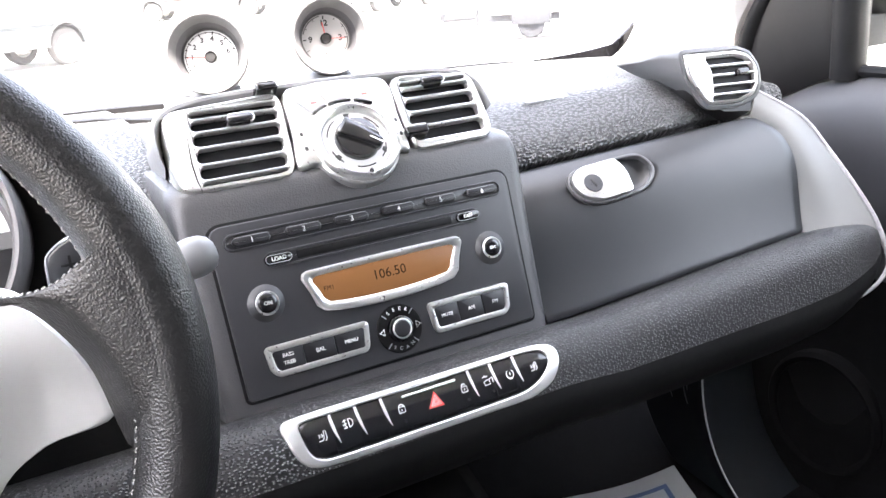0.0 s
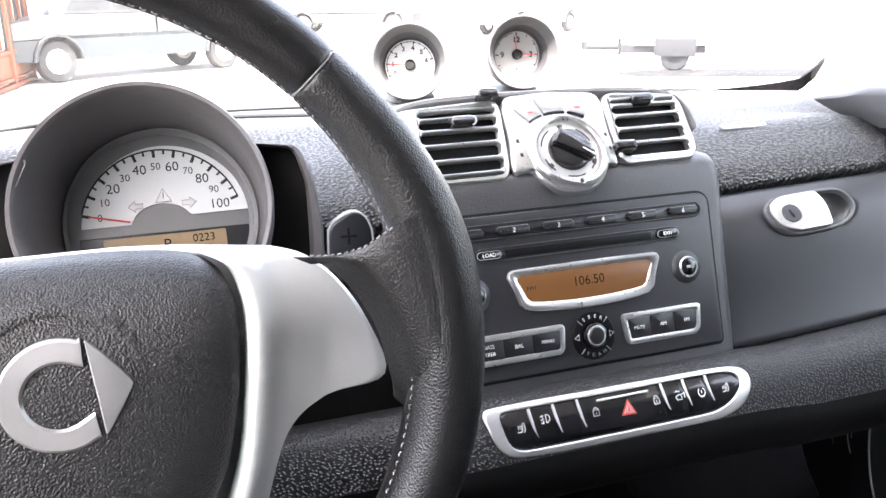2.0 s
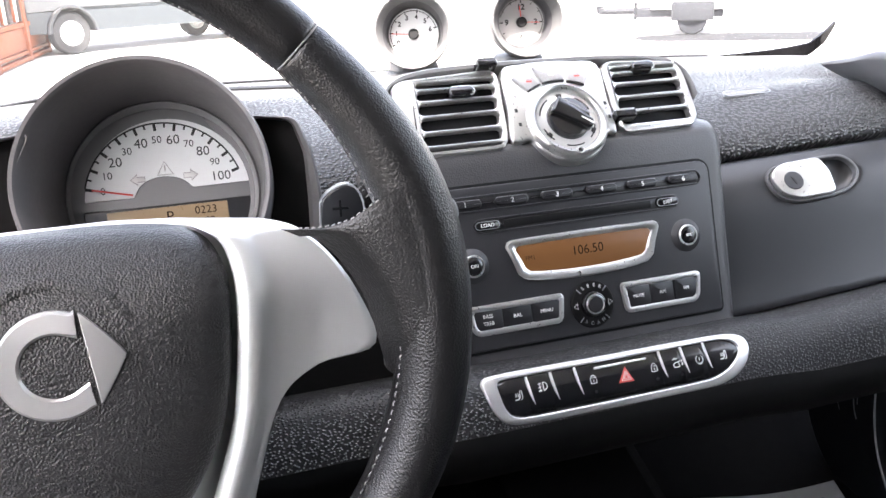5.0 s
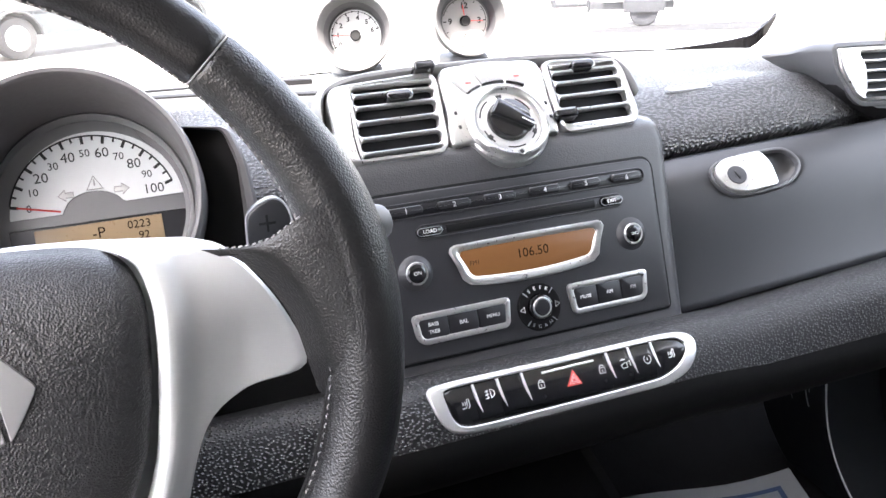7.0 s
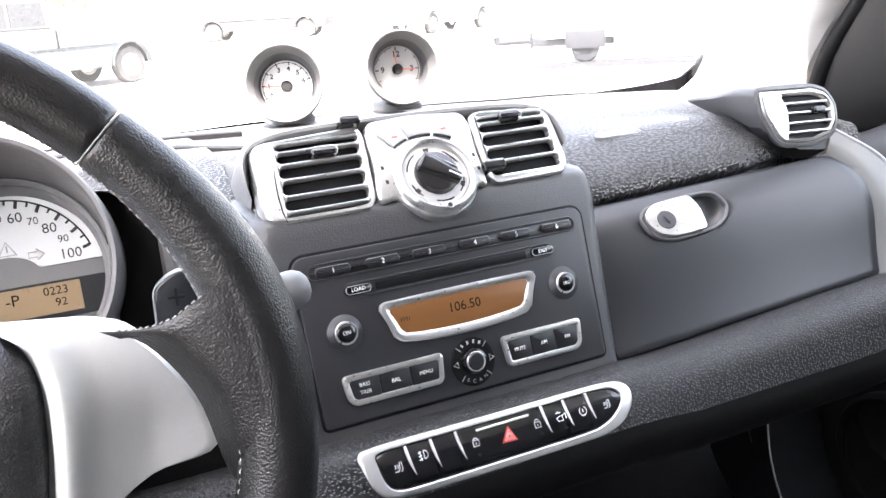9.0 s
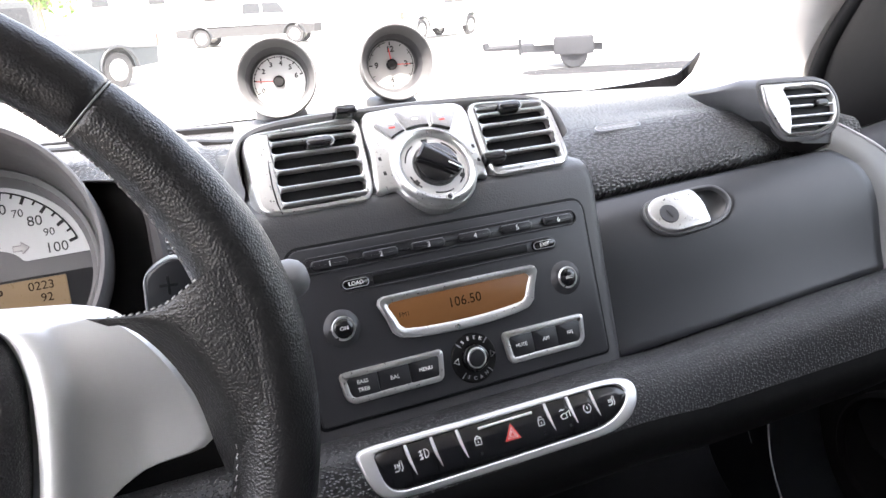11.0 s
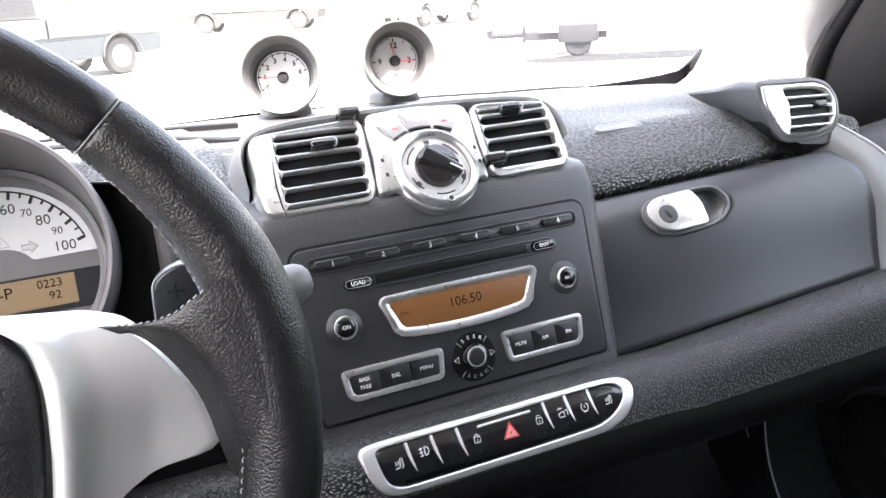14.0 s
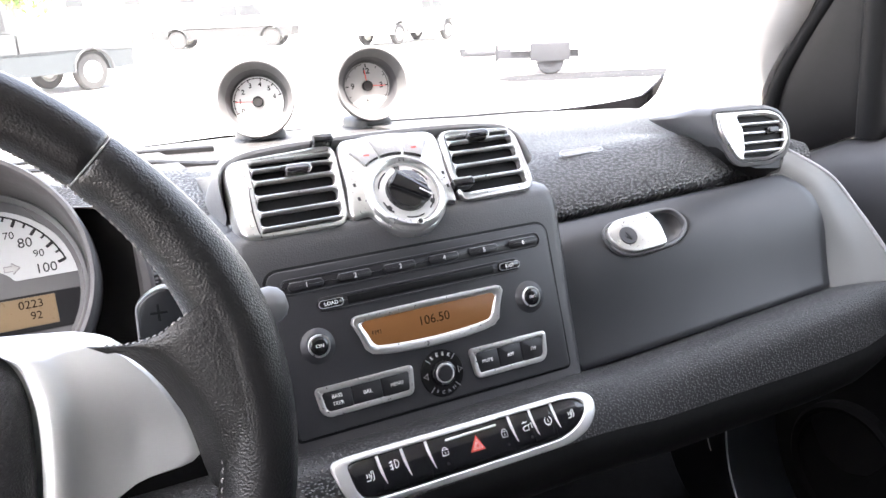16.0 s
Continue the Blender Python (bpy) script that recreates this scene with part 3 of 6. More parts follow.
# rim seams and stitches
for a in (43.9, 136.1, 225, 315):
    bm = B()
    tube(bm, rim_ring(a, 0.955, 20), 0.00042, 6, loop=True)
    part("rim_seam", bm, M_POD, steering_wheel, "grey seam across the leather")
bm = B()
for k in range(220):
    a = radians(360 * k / 220)
    d, t = Vector((math.cos(a), math.sin(a), 0)), Vector((-math.sin(a), math.cos(a), 0))
    c, r = rim_size(360 * k / 220)
    p = d * (c - 0.975 * r) + Vector((0, 0, 0.0040))
    tube(bm, [WHEEL @ (p - t * 0.0011 - d * 0.0002), WHEEL @ (p - d * 0.0005), WHEEL @ (p + t * 0.0011 - d * 0.0002 + Vector((0, 0, 0.0008)))], 0.00034, 5)
tagged(part("stitching", bm, M_THREAD, steering_wheel, "grey thread stitching"), kind="stuff")

HX = 0.004   # hub shifted off the rim's middle to fit the camera's view
# leather thumb rests between the silver spokes and the rim, swept up into it
SWEEP = [(0, -0.0006), (0.15, -0.0026), (0.28, -0.0043), (0.43, -0.0050), (0.57, -0.0046), (0.67, -0.0026), (0.75, 0.0), (1, 0.0025)]
for side in (1, -1):
    bm = B()
    rings = []
    inner = curve([(0.0985, 0.0352, 0), (0.1150, 0.0268, 0), (0.1295, 0.0035, 0), (0.1355, -0.0235, 0), (0.1375, -0.0330, 0)], 5)
    for k, p in enumerate(inner):
        t = k / (len(inner) - 1)
        a = radians(lerp(18, -16, t))
        q = Vector((math.cos(a), math.sin(a), 0)) * (WR - 0.004)
        if k == 0:
            p = Vector((0.0990, 0.0346, 0))
        h = 0.008 * (math.sin(math.pi * max(0.02, t * 0.96 + 0.03)) ** 0.5 if t < 0.45 else math.cos(math.pi / 2 * min(1, (t - 0.45) / 0.55)) ** 1.3)
        row = []
        early = max(0, 1 - t / 0.4) ** 2
        under = lerp(0.0016, 0.016, min(1, t / 0.3))
        face = [(0, -0.009 + h * 0.2), (0.15, -0.006 + h * 0.7), (0.27, -0.0025 + h * 0.9), (0.4, 0.002 + h), (0.55, 0.0062 + h * 0.68), (0.7, 0.0104 + h * 0.40), (0.86, 0.0146 + h * 0.08), (1, 0.0161)]
        for s, z in face:
            row.append(p.lerp(q, s) + Vector((0, table(SWEEP, s)[0] * early, z - 0.0100 * (1 - s) ** 2 * early)))
        for s, z in face[::-2]:
            row.append(p.lerp(q, s) + Vector((0, (table(SWEEP, s)[0] - 0.0035) * early, z - under - 0.0100 * (1 - s) ** 2 * early)))
        rings.append([WHEEL @ (r if side > 0 else Vector((2 * HX - r.x - 0.008, r.y, r.z))) for r in row])
    back = (WHEEL.to_3x3() @ Vector((0, 0, 1))).normalized()
    upl = (WHEEL.to_3x3() @ Vector((0, 1, 0))).normalized()
    first = rings[0]
    loft(bm, rings)
    rest = part("thumb_rest", bm, M_LEATHER, steering_wheel)
    bm = B()
    for k in range(13):
        s0 = lerp(0.16, 0.76, k / 12)
        pts = []
        for e in (-0.013, 0.013):
            f = (s0 + e)
            g = table([(q, i) for i, q in enumerate((0, 0.15, 0.27, 0.4, 0.55, 0.7, 0.86, 1))], f)[0]
            i = min(6, int(g))
            top = first[:8]
            pts.append(top[i].lerp(top[i + 1], g - i) + upl * (0.0002 + 0.0003 * (e > 0)) + back * 0.0001)
        tube(bm, pts, 0.00038, 5)
    part("stitching", bm, M_THREAD, rest, "grey thread stitching")

def bowed(v, k=8.0):
    """The hub and its spokes roll away towards their upper edge."""
    return Vector((v.x, v.y, v.z - k * max(0, v.y - 0.001) ** 2))


# silver frame with its spokes
half = vec((0.030, 0.0420), (0.0560, 0.0403), (0.0663, 0.0391), (0.0850, 0.0369), (0.0995, 0.0345), (0.1145, 0.0268), (0.1290, 0.0030), (0.1360, -0.0240), (0.1210, -0.0256), (0.1070, -0.0285), (0.0970, -0.0330), (0.0900, -0.0405), (0.0840, -0.0520), (0.0770, -0.0720), (0.0700, -0.0950), (0.0640, -0.1250), (0.0600, -0.1480))
right = curve(half, 4)
ring = right + [Vector((2 * HX - p.x, p.y, 0)) for p in reversed(right)]
ring = ring[::-1]
bm = B()
slab(bm, ring, -0.046, -0.0345, Matrix(), 0.0030, 3)
for v in bm.verts:
    v.co = WHEEL @ bowed(v.co)
silver = part("silver_spokes", bm, M_SATIN, steering_wheel, "satin silver spoke frame")
# hollowed faces of the spokes
SL = curve([(0.0615, 0.0384, 0), (0.0692, 0.0360, 0), (0.0745, 0.0300, 0), (0.0772, 0.0170, 0), (0.0768, 0.0020, 0), (0.0742, -0.0200, 0), (0.0690, -0.0480, 0), (0.0590, -0.0750, 0), (0.0480, -0.1050, 0), (0.0400, -0.1400, 0)], 5)
SR = curve([(0.0780, 0.0370, 0), (0.0985, 0.0350, 0), (0.1142, 0.0268, 0), (0.1295, 0.0030, 0), (0.1364, -0.0238, 0), (0.1095, -0.0288, 0), (0.0905, -0.0405, 0), (0.0778, -0.0720, 0), (0.0680, -0.1050, 0), (0.0600, -0.1400, 0)], 5)
LEFT_EDGE = sorted((p.y, p.x) for p in SL)
RIDGE = [(-0.01, -0.0098), (0.0, -0.0095), (0.0015, -0.0072), (0.0032, -0.0062), (0.0055, -0.0060), (0.0080, -0.0066), (0.0105, -0.0080), (0.0135, -0.0098), (0.018, -0.0112), (0.026, -0.0120), (0.060, -0.0125)]


def spoke_height(x, y):
    """A rounded ridge beside the pad, then a hollow that deepens downwards."""
    d = x - table(LEFT_EDGE, y)[0]
    low = min(1, max(0, (0.030 - y) / 0.044))
    sink = 0.0085 * low * low * (3 - 2 * low) * min(1, max(0, (d - 0.006) / 0.030))
    return table(RIDGE, d)[0] - sink


for side in (1, -1):
    bm = B()
    rows = []
    for r, (p, q) in enumerate(zip(SL, SR)):
        rise = 0.024 * max(0, 1 - r / 7) ** 2
        row = [Vector((p.x, p.y, -0.0190 - rise))]
        for k in range(25):
            v = p.lerp(q, k / 24)
            row.append(Vector((v.x, v.y, spoke_height(v.x, v.y) - rise - (0.0015 if k == 24 else 0))))
        row.append(Vector((q.x, q.y, -0.0380)))
        rows.append([WHEEL @ bowed(Vector((v.x if side > 0 else 2 * HX - v.x, v.y, v.z))) for v in row])
    loft(bm, rows)
    part("spoke_face", bm, M_SATIN, silver)

# airbag cushion, domed
half = vec((HX, 0.0422), (0.0237, 0.0420), (0.0450, 0.0406), (0.0575, 0.0384), (0.0668, 0.0340), (0.0722, 0.0270), (0.0750, 0.0160), (0.0746, 0.0020), (0.0730, -0.0130), (0.0698, -0.0300), (0.0648, -0.0480), (0.0535, -0.0680), (0.0400, -0.0840), (0.0230, -0.0930), (HX, -0.0950))
right = curve(half, 4)
ring = (right + [Vector((2 * HX - p.x, p.y, 0)) for p in reversed(right[1:-1])])[::-1]
bm = B()
rings = []
mid = Vector((HX, -0.022, 0))
for s, z in ((1, -0.024), (1, -0.012), (0.992, -0.0075), (0.97, -0.0045), (0.93, -0.0022), (0.85, -0.0004), (0.7, 0.0014), (0.5, 0.0026), (0.3, 0.0032), (0.1, 0.0034), (0.01, 0.0034)):
    rings.append([WHEEL @ bowed(mid + (p - mid) * s + Vector((0, 0, z - 0.004)), 10.0) for p in ring])
loft(bm, rings)
airbag = part("airbag_cushion", bm, M_AIRBAG, steering_wheel, "grained black airbag cushion")
# badge: a broken ring and a pointed piece, plain silver shapes
def on_cushion(bm):
    """Lays a piece built flat onto the rolled face of the cushion."""
    for v in bm.verts:
        v.co = WHEEL @ bowed(v.co, 10.0)


EMB = Matrix.Translation((0.0064, -0.0058, -0.0010))
bm = B()
ro, ri = 0.0214, 0.0124
outer = [Vector((ro * math.cos(radians(a)), ro * math.sin(radians(a)), 0)) for a in range(62, 305, 6)] + [Vector((0.0126, -0.0178, 0))]
inner = [Vector((ri * math.cos(radians(a)), ri * math.sin(radians(a)), 0)) for a in range(62, 305, 6)] + [Vector((0.0112, -0.0078, 0))]
outer[0], inner[0] = Vector((0.0092, 0.0206, 0)), Vector((0.0093, 0.0098, 0))
rows = []
for o, i in zip(outer, inner):
    rows.append([EMB @ Vector((o.x, o.y, -0.002)), EMB @ Vector((o.x, o.y, 0.0006)), EMB @ (o.lerp(i, 0.12) + Vector((0, 0, 0.0016))), EMB @ (o.lerp(i, 0.88) + Vector((0, 0, 0.0014))), EMB @ Vector((i.x, i.y, 0.0004)), EMB @ Vector((i.x, i.y, -0.002))])
loft(bm, rows)
on_cushion(bm)
part("badge_ring", bm, M_BADGE, airbag, "satin silver broken ring")
bm = B()
tri = vec((0.0106, 0.0193), (0.0115, 0.0192), (0.0165, 0.0140), (0.0218, 0.0076), (0.0253, 0.0030), (0.0261, 0.0013), (0.0254, -0.0006), (0.0215, -0.0073), (0.0170, -0.0142), (0.0152, -0.0167), (0.0143, -0.0168))
slab(bm, tri[::-1], -0.002, 0.0014, EMB, 0.0006)
on_cushion(bm)
part("badge_point", bm, M_BADGE, airbag, "satin silver pointed plate")
bm = B()
lathe(bm, [(0.0295, 0.0000), (0.0312, 0.0007), (0.0330, 0.0008), (0.0350, 0.0)], EMB @ Matrix.Translation((-0.0010, 0, -0.0010)), 56, loop=True)
on_cushion(bm)
part("badge_surround", bm, M_AIRBAG, airbag)
bm = B()
for x0 in (-0.006, -0.002, 0.002, 0.006, 0.010, 0.014, 0.018):
    box(bm, x0, x0 + 0.0028, -0.0500, -0.0468, -0.0030, -0.0014, WHEEL, 0.0002)
part("embossed_mark", bm, M_AIRBAG, airbag)

# column shroud behind the wheel and gear paddle
column = thing("steering_column", (-0.343, -0.10, 0.03), "black plastic steering column shroud", "steering column")
bm = B()
slab(bm, outline(0.150, 0.080, 0.03, 6, -0.340, -0.020), 0.02, 0.165, plane_at((0, 0, 0), 4), 0.01, 4)
part("shroud", bm, M_UNDER, column)
paddle = thing("gear_paddle", (-0.207, -0.135, 0.09), "black gear paddle with a sunken plus mark", "gear paddle")
PAD = plane_at((-0.2125, -0.135, 0.0990), 4, -8)
bm = B()
lobe = curve(vec((-0.0060, -0.0170), (-0.0057, -0.0080), (-0.0052, -0.0015), (-0.0030, 0.0020), (0.0021, 0.0054), (0.0075, 0.0070), (0.0119, 0.0053), (0.0146, 0.0012), (0.0160, -0.0050), (0.0164, -0.0170)), 4)
slab(bm, lobe[::-1], -0.007, 0.0008, PAD, 0.0016, 3)
blade = part("blade", bm, M_GREY, paddle)
# pale bead round the blade stands in for light caught by its bevel
bm = B()
tube(bm, [PAD @ (p + Vector((0, 0, 0.0002))) for p in lobe], 0.0005, 8)
part("edge", bm, M_KNOB, blade, "pale line drawn for the light on the bevel")
bm = B()
box(bm, 0.0004, 0.0084, -0.0053, -0.0040, 0.0003, 0.0012, PAD, 0.0002)
box(bm, 0.0037, 0.0050, -0.0088, -0.0004, 0.0003, 0.0013, PAD, 0.0002)
part("plus_mark", bm, M_DARK, blade)
# wiper stalk, whose end looks out beside the rim
stalk = thing("wiper_stalk", (-0.20, -0.11, 0.065), "grey wiper stalk with a rounded pale end", "stalk")
bm = B()
STK = Matrix.Translation((-0.1515, -0.118, 0.0798)) @ pose(0, 0, 0, 0, 78, -6)
lathe(bm, [(0.0005, 0.0105), (0.004, 0.0101), (0.0075, 0.0080), (0.0098, 0.0040), (0.0104, -0.001), (0.0100, -0.006), (0.0088, -0.010), (0.0085, -0.012), (0.0005, -0.0125)], STK, 28)
part("end_cap", bm, M_POD, stalk, "glossy pale grey end")
bm = B()
tube(bm, [STK @ Vector((0, 0, -0.012)), STK @ Vector((0, 0, -0.04)), STK @ Vector((0.004, 0, -0.11))], [0.0085, 0.0075, 0.009], 14)
part("arm", bm, M_GLOSS, stalk)


# ---------------------------------------------------------------- radio
radio = thing("car_radio", (0, -0.02, -0.06), "dark grey car radio with amber display and silver framed keys", "car radio")
FACE_OUT = [Vector((p.x * (1.0 + 0.011 * (p.y - 0) / 0.058), p.y - 0.0028, 0)) for p in outline(0.2315, 0.1180, (0.003, 0.003, 0.009, 0.009), 5)]
bm = B()
slab(bm, shrink(FACE_OUT, -0.0022), -0.004, 0.0005, PANEL, 0.0002)
part("gap", bm, M_DARK, radio)
bm = B()
slab(bm, FACE_OUT, -0.003, 0.0022, PANEL, 0.0010, 3)
face = part("faceplate", bm, M_FACE, radio)
Z = 0.0022


def capsule(w, h, cx, cy, n=6):
    return outline(w, h, h / 2 - 1e-5, n, cx, cy)


def groove(name, w, h, cx, cy, rim=0.0016):
    """A shallow trough with a soft raised rim."""
    bm = B()
    frame_ring(bm, capsule(w, h, cx, cy), shrink(capsule(w, h, cx, cy), rim), Z - 0.001, Z + 0.0011, PANEL, 0.0006)
    ob = part(name, bm, M_FACE, face)
    bm = B()
    slab(bm, shrink(capsule(w, h, cx, cy), rim * 0.9), Z - 0.001, Z + 0.0002, PANEL, 0.0001)
    part("trough", bm, M_BUTTON, face)
    return ob


groove("key_groove", 0.2175, 0.0120, 0.0005, 0.0440)
for k, x in enumerate((-0.0892, -0.0525, -0.0165, 0.0205, 0.0556, 0.0917)):
    bm = B()
    slab(bm, capsule(0.0262, 0.0066, x, 0.0439), Z - 0.001, Z + 0.0026, PANEL, 0.0012, 3)
    key = part("preset_key", bm, M_BUTTON, radio, "black preset key with a white number")
    lettering("digit", str(k + 1), 0.0052, PANEL @ Matrix.Translation((x, 0.0438, Z + 0.0027)), M_WHITE, key)
    # thin pale bar paints the highlight along the key's upper edge
    bm = B()
    box(bm, x - 0.0115, x + 0.0115, 0.0468, 0.0471, Z, Z + 0.0024, PANEL, 0.0001)
    part("key_glint", bm, M_KNOB, key, "pale bar painted as a glint on the upper edge")
groove("slot_groove", 0.1700, 0.0108, 0.0010, 0.0275, 0.0014)
bm = B()
box(bm, -0.0608, 0.0617, 0.0245, 0.0305, Z - 0.0015, Z + 0.0007, PANEL, 0.0006)
part("disc_slot", bm, M_DARK, radio, "black compact disc slot")
for x, txt in ((-0.0740, "LOAD"), (0.0757, "EXIT")):
    bm = B()
    slab(bm, capsule(0.0205, 0.0074, x, 0.0277), Z - 0.001, Z + 0.0020, PANEL, 0.0008, 2)
    key = part("disc_key", bm, M_GLOSS, radio)
    bm = B()
    frame_ring(bm, capsule(0.0190, 0.0060, x, 0.0277), shrink(capsule(0.0190, 0.0060, x, 0.0277), 0.0005), Z + 0.001, Z + 0.0023, PANEL, 0.0002)
    part("key_ring", bm, M_KNOB, key)
    lettering("legend", txt, 0.0039, PANEL @ Matrix.Translation((x, 0.0277, Z + 0.0021)), M_WHITE, key)


def display_line(wt, wb, top, bot, bow, r, n=8):
    """An outline with a straight top, drawn-in sides and a bellied foot."""
    pts = []
    for k in range(n + 1):
        x = lerp(-wb / 2, wb / 2, k / n)
        pts.append((x, bot - bow * (1 - (2 * x / wb) ** 2)))
    pts[0] = (pts[0][0] + r * 0.8, pts[0][1])
    pts[-1] = (pts[-1][0] - r * 0.8, pts[-1][1])
    pts += [(wb / 2 + r * 0.25, bot + r * 0.9), (lerp(wb, wt, 0.5) / 2, (top + bot) / 2), (wt / 2, top - r), (wt / 2 - r * 0.3, top - r * 0.3), (wt / 2 - r, top)]
    pts += [(lerp(wt / 2 - r, -wt / 2 + r, k / 4), top + 0.0004 * math.sin(math.pi * k / 4)) for k in range(1, 4)]
    pts += [(-wt / 2 + r, top), (-wt / 2 + r * 0.3, top - r * 0.3), (-wt / 2, top - r), (-lerp(wb, wt, 0.5) / 2, (top + bot) / 2), (-wb / 2 - r * 0.25, bot + r * 0.9)]
    return vec(*[(x + 0.0015, y) for x, y in pts])


bm = B()
LO, LI = display_line(0.1275, 0.1100, 0.0150, -0.0150, 0.0042, 0.0050), display_line(0.1120, 0.0980, 0.0098, -0.0092, 0.0028, 0.0030)
rows = []
for pts, z in ((LO, Z - 0.001), (LO, Z + 0.0018), (shrink(LO, 0.0010), Z + 0.0030), ([a.lerp(b, 0.45) for a, b in zip(LO, LI)], Z + 0.0032), (shrink(LI, -0.0006), Z + 0.0018), (LI, Z + 0.0008), (LI, Z - 0.001)):
    rows.append([PANEL @ (p + Vector((0, 0, z))) for p in pts])
loft(bm, rows, loop=True)
part("display_frame", bm, M_SILVER, radio, "silver display frame")
bm = B()
slab(bm, shrink(LI, -0.0004), Z - 0.001, Z + 0.0011, PANEL, 0.0001)
screen = part("display", bm, M_LCD, radio, "amber display showing a frequency")
lettering("frequency", "106.50", 0.0098, PANEL @ Matrix.Translation((0.003, 0.0005, Z + 0.0012)), M_LCDINK, screen, 0.00005)
lettering("band", "FM1", 0.0046, PANEL @ Matrix.Translation((-0.0440, 0.0000, Z + 0.0012)), M_LCDINK, screen, 0.00005)

for x, txt in ((-0.0890, "ON"), (0.0890, "SRC")):
    m = PANEL @ Matrix.Translation((x, 0, Z))
    bm = B()
    lathe(bm, [(0.0128, -0.001), (0.0128, 0.0002), (0.0118, 0.0012), (0.0100, 0.0022), (0.0090, 0.0030), (0.0082, 0.0032), (0.0078, 0.0)], m, 40)
    knob = part("knob", bm, M_FACE, radio)
    bm = B()
    lathe(bm, [(0.0082, 0.0), (0.0082, 0.0036), (0.0077, 0.0042), (0.0071, 0.0042), (0.0067, 0.0034), (0.0067, 0.0)], m, 40, loop=True)
    part("chrome_ring", bm, M_SILVER, knob, "chrome ring")
    bm = B()
    lathe(bm, [(0.0067, 0.0), (0.0067, 0.0040), (0.0060, 0.0047), (0.0040, 0.0050), (0.0003, 0.0051)], m, 36)
    part("cap", bm, M_GLOSS, knob)
    lettering("legend", txt, 0.0038 if len(txt) == 2 else 0.0031, m @ Matrix.Translation((0, 0, 0.0051)), M_WHITE, knob)


def key_block(x0, x1, y0, y1, labels, cut):
    """A silver frame that holds three black keys."""
    w, h = x1 - x0, y1 - y0
    base = outline(w, h, (0.0075, 0.0050, 0.0040, 0.0040) if cut < 0 else (0.0050, 0.0075, 0.0040, 0.0040), 6, (x0 + x1) / 2, (y0 + y1) / 2)
    o = []
    for p in base:
        t = (y1 - p.y) / h
        side = (p.x - (x0 + x1) / 2) / (w / 2)
        o.append(Vector((p.x - side * 0.0028 * t, p.y - 0.0006 * (1 - side * side) * t, 0)))
    bm = B()
    frame_ring(bm, o, shrink(o, 0.0044), Z - 0.001, Z + 0.0028, PANEL, 0.0012)
    blk = part("key_frame", bm, M_SILVER, radio, "silver frame round three keys")
    i = shrink(o, 0.0037)
    xa, xb = min(p.x for p in i), max(p.x for p in i)
    ya, yb = min(p.y for p in i), max(p.y for p in i)
    for k, txt in enumerate(labels):
        a, b = lerp(xa, xb, k / 3), lerp(xa, xb, (k + 1) / 3)
        bm = B()
        pts = outline(b - a - 0.0005, yb - ya + 0.0004, (0.004 if k == 0 else 0.0008, 0.004 if k == 2 else 0.0008, 0.001, 0.001), 4, (a + b) / 2, (ya + yb) / 2)
        slab(bm, pts, Z - 0.001, Z + 0.0022 - 0.0003 * (k == 1), PANEL, 0.0007, 2)
        key = part("key", bm, M_BUTTON, radio)
        lines = txt.split()
        for j, line in enumerate(lines):
            lettering("legend", line, 0.0040 if len(line) < 4 else 0.0037, PANEL @ Matrix.Translation(((a + b) / 2, (ya + yb) / 2 + 0.0026 * (len(lines) - 1) - 0.0052 * j, Z + 0.0023)), M_WHITE, key)


key_block(-0.0985, -0.0215, -0.0505, -0.0288, ("BASS TREB", "BAL", "MENU"), -1)
key_block(0.0255, 0.0965, -0.0520, -0.0285, ("MUTE", "AM", "FM"), 1)

SEEK = PANEL @ Matrix.Translation((0.0012, -0.0408, Z))
bm = B()
lathe(bm, [(0.0178, -0.001), (0.0178, 0.0006), (0.0170, 0.0014), (0.0125, 0.0018), (0.0105, 0.0010), (0.0003, 0.0010)], SEEK, 44)
rocker = part("seek_ring", bm, M_UNDER, radio, "round black rocker with seek and scan marks")
bm = B()
lathe(bm, [(0.0098, 0.0), (0.0098, 0.0040), (0.0090, 0.0052), (0.0080, 0.0055), (0.0072, 0.0050), (0.0070, 0.0)], SEEK, 40, loop=True)
part("rubber_ring", bm, M_GLOSS, rocker)
bm = B()
lathe(bm, [(0.0074, 0.0), (0.0074, 0.0056), (0.0068, 0.0060), (0.0063, 0.0056), (0.0063, 0.0)], SEEK, 40, loop=True)
part("chrome_ring", bm, M_SILVER, rocker)
bm = B()
lathe(bm, [(0.0063, 0.0), (0.0063, 0.0058), (0.0056, 0.0066), (0.0003, 0.0068)], SEEK, 36)
part("cap", bm, M_BUTTON, rocker)
for k, ch in enumerate("SEEK"):
    a = 90 + 30 - 20 * k
    lettering("legend", ch, 0.0037, SEEK @ pose(0, 0, 0, 0, 0, a - 90) @ Matrix.Translation((0, 0.0143, 0.0019)), M_WHITE, rocker)
for k, ch in enumerate("SCAN"):
    a = -90 - 30 + 20 * k
    lettering("legend", ch, 0.0036, SEEK @ pose(0, 0, 0, 0, 0, a + 90) @ Matrix.Translation((0, -0.0143, 0.0019)), M_KNOB, rocker)
for s in (-1, 1):
    bm = B()
    tube(bm, [SEEK @ Vector((s * x, y, 0.0021)) for x, y in ((0.0128, 0.0022), (0.0128, -0.0022), (0.0162, 0.0))], 0.00032, 5, loop=True)
    part("arrow", bm, M_WHITE, rocker)
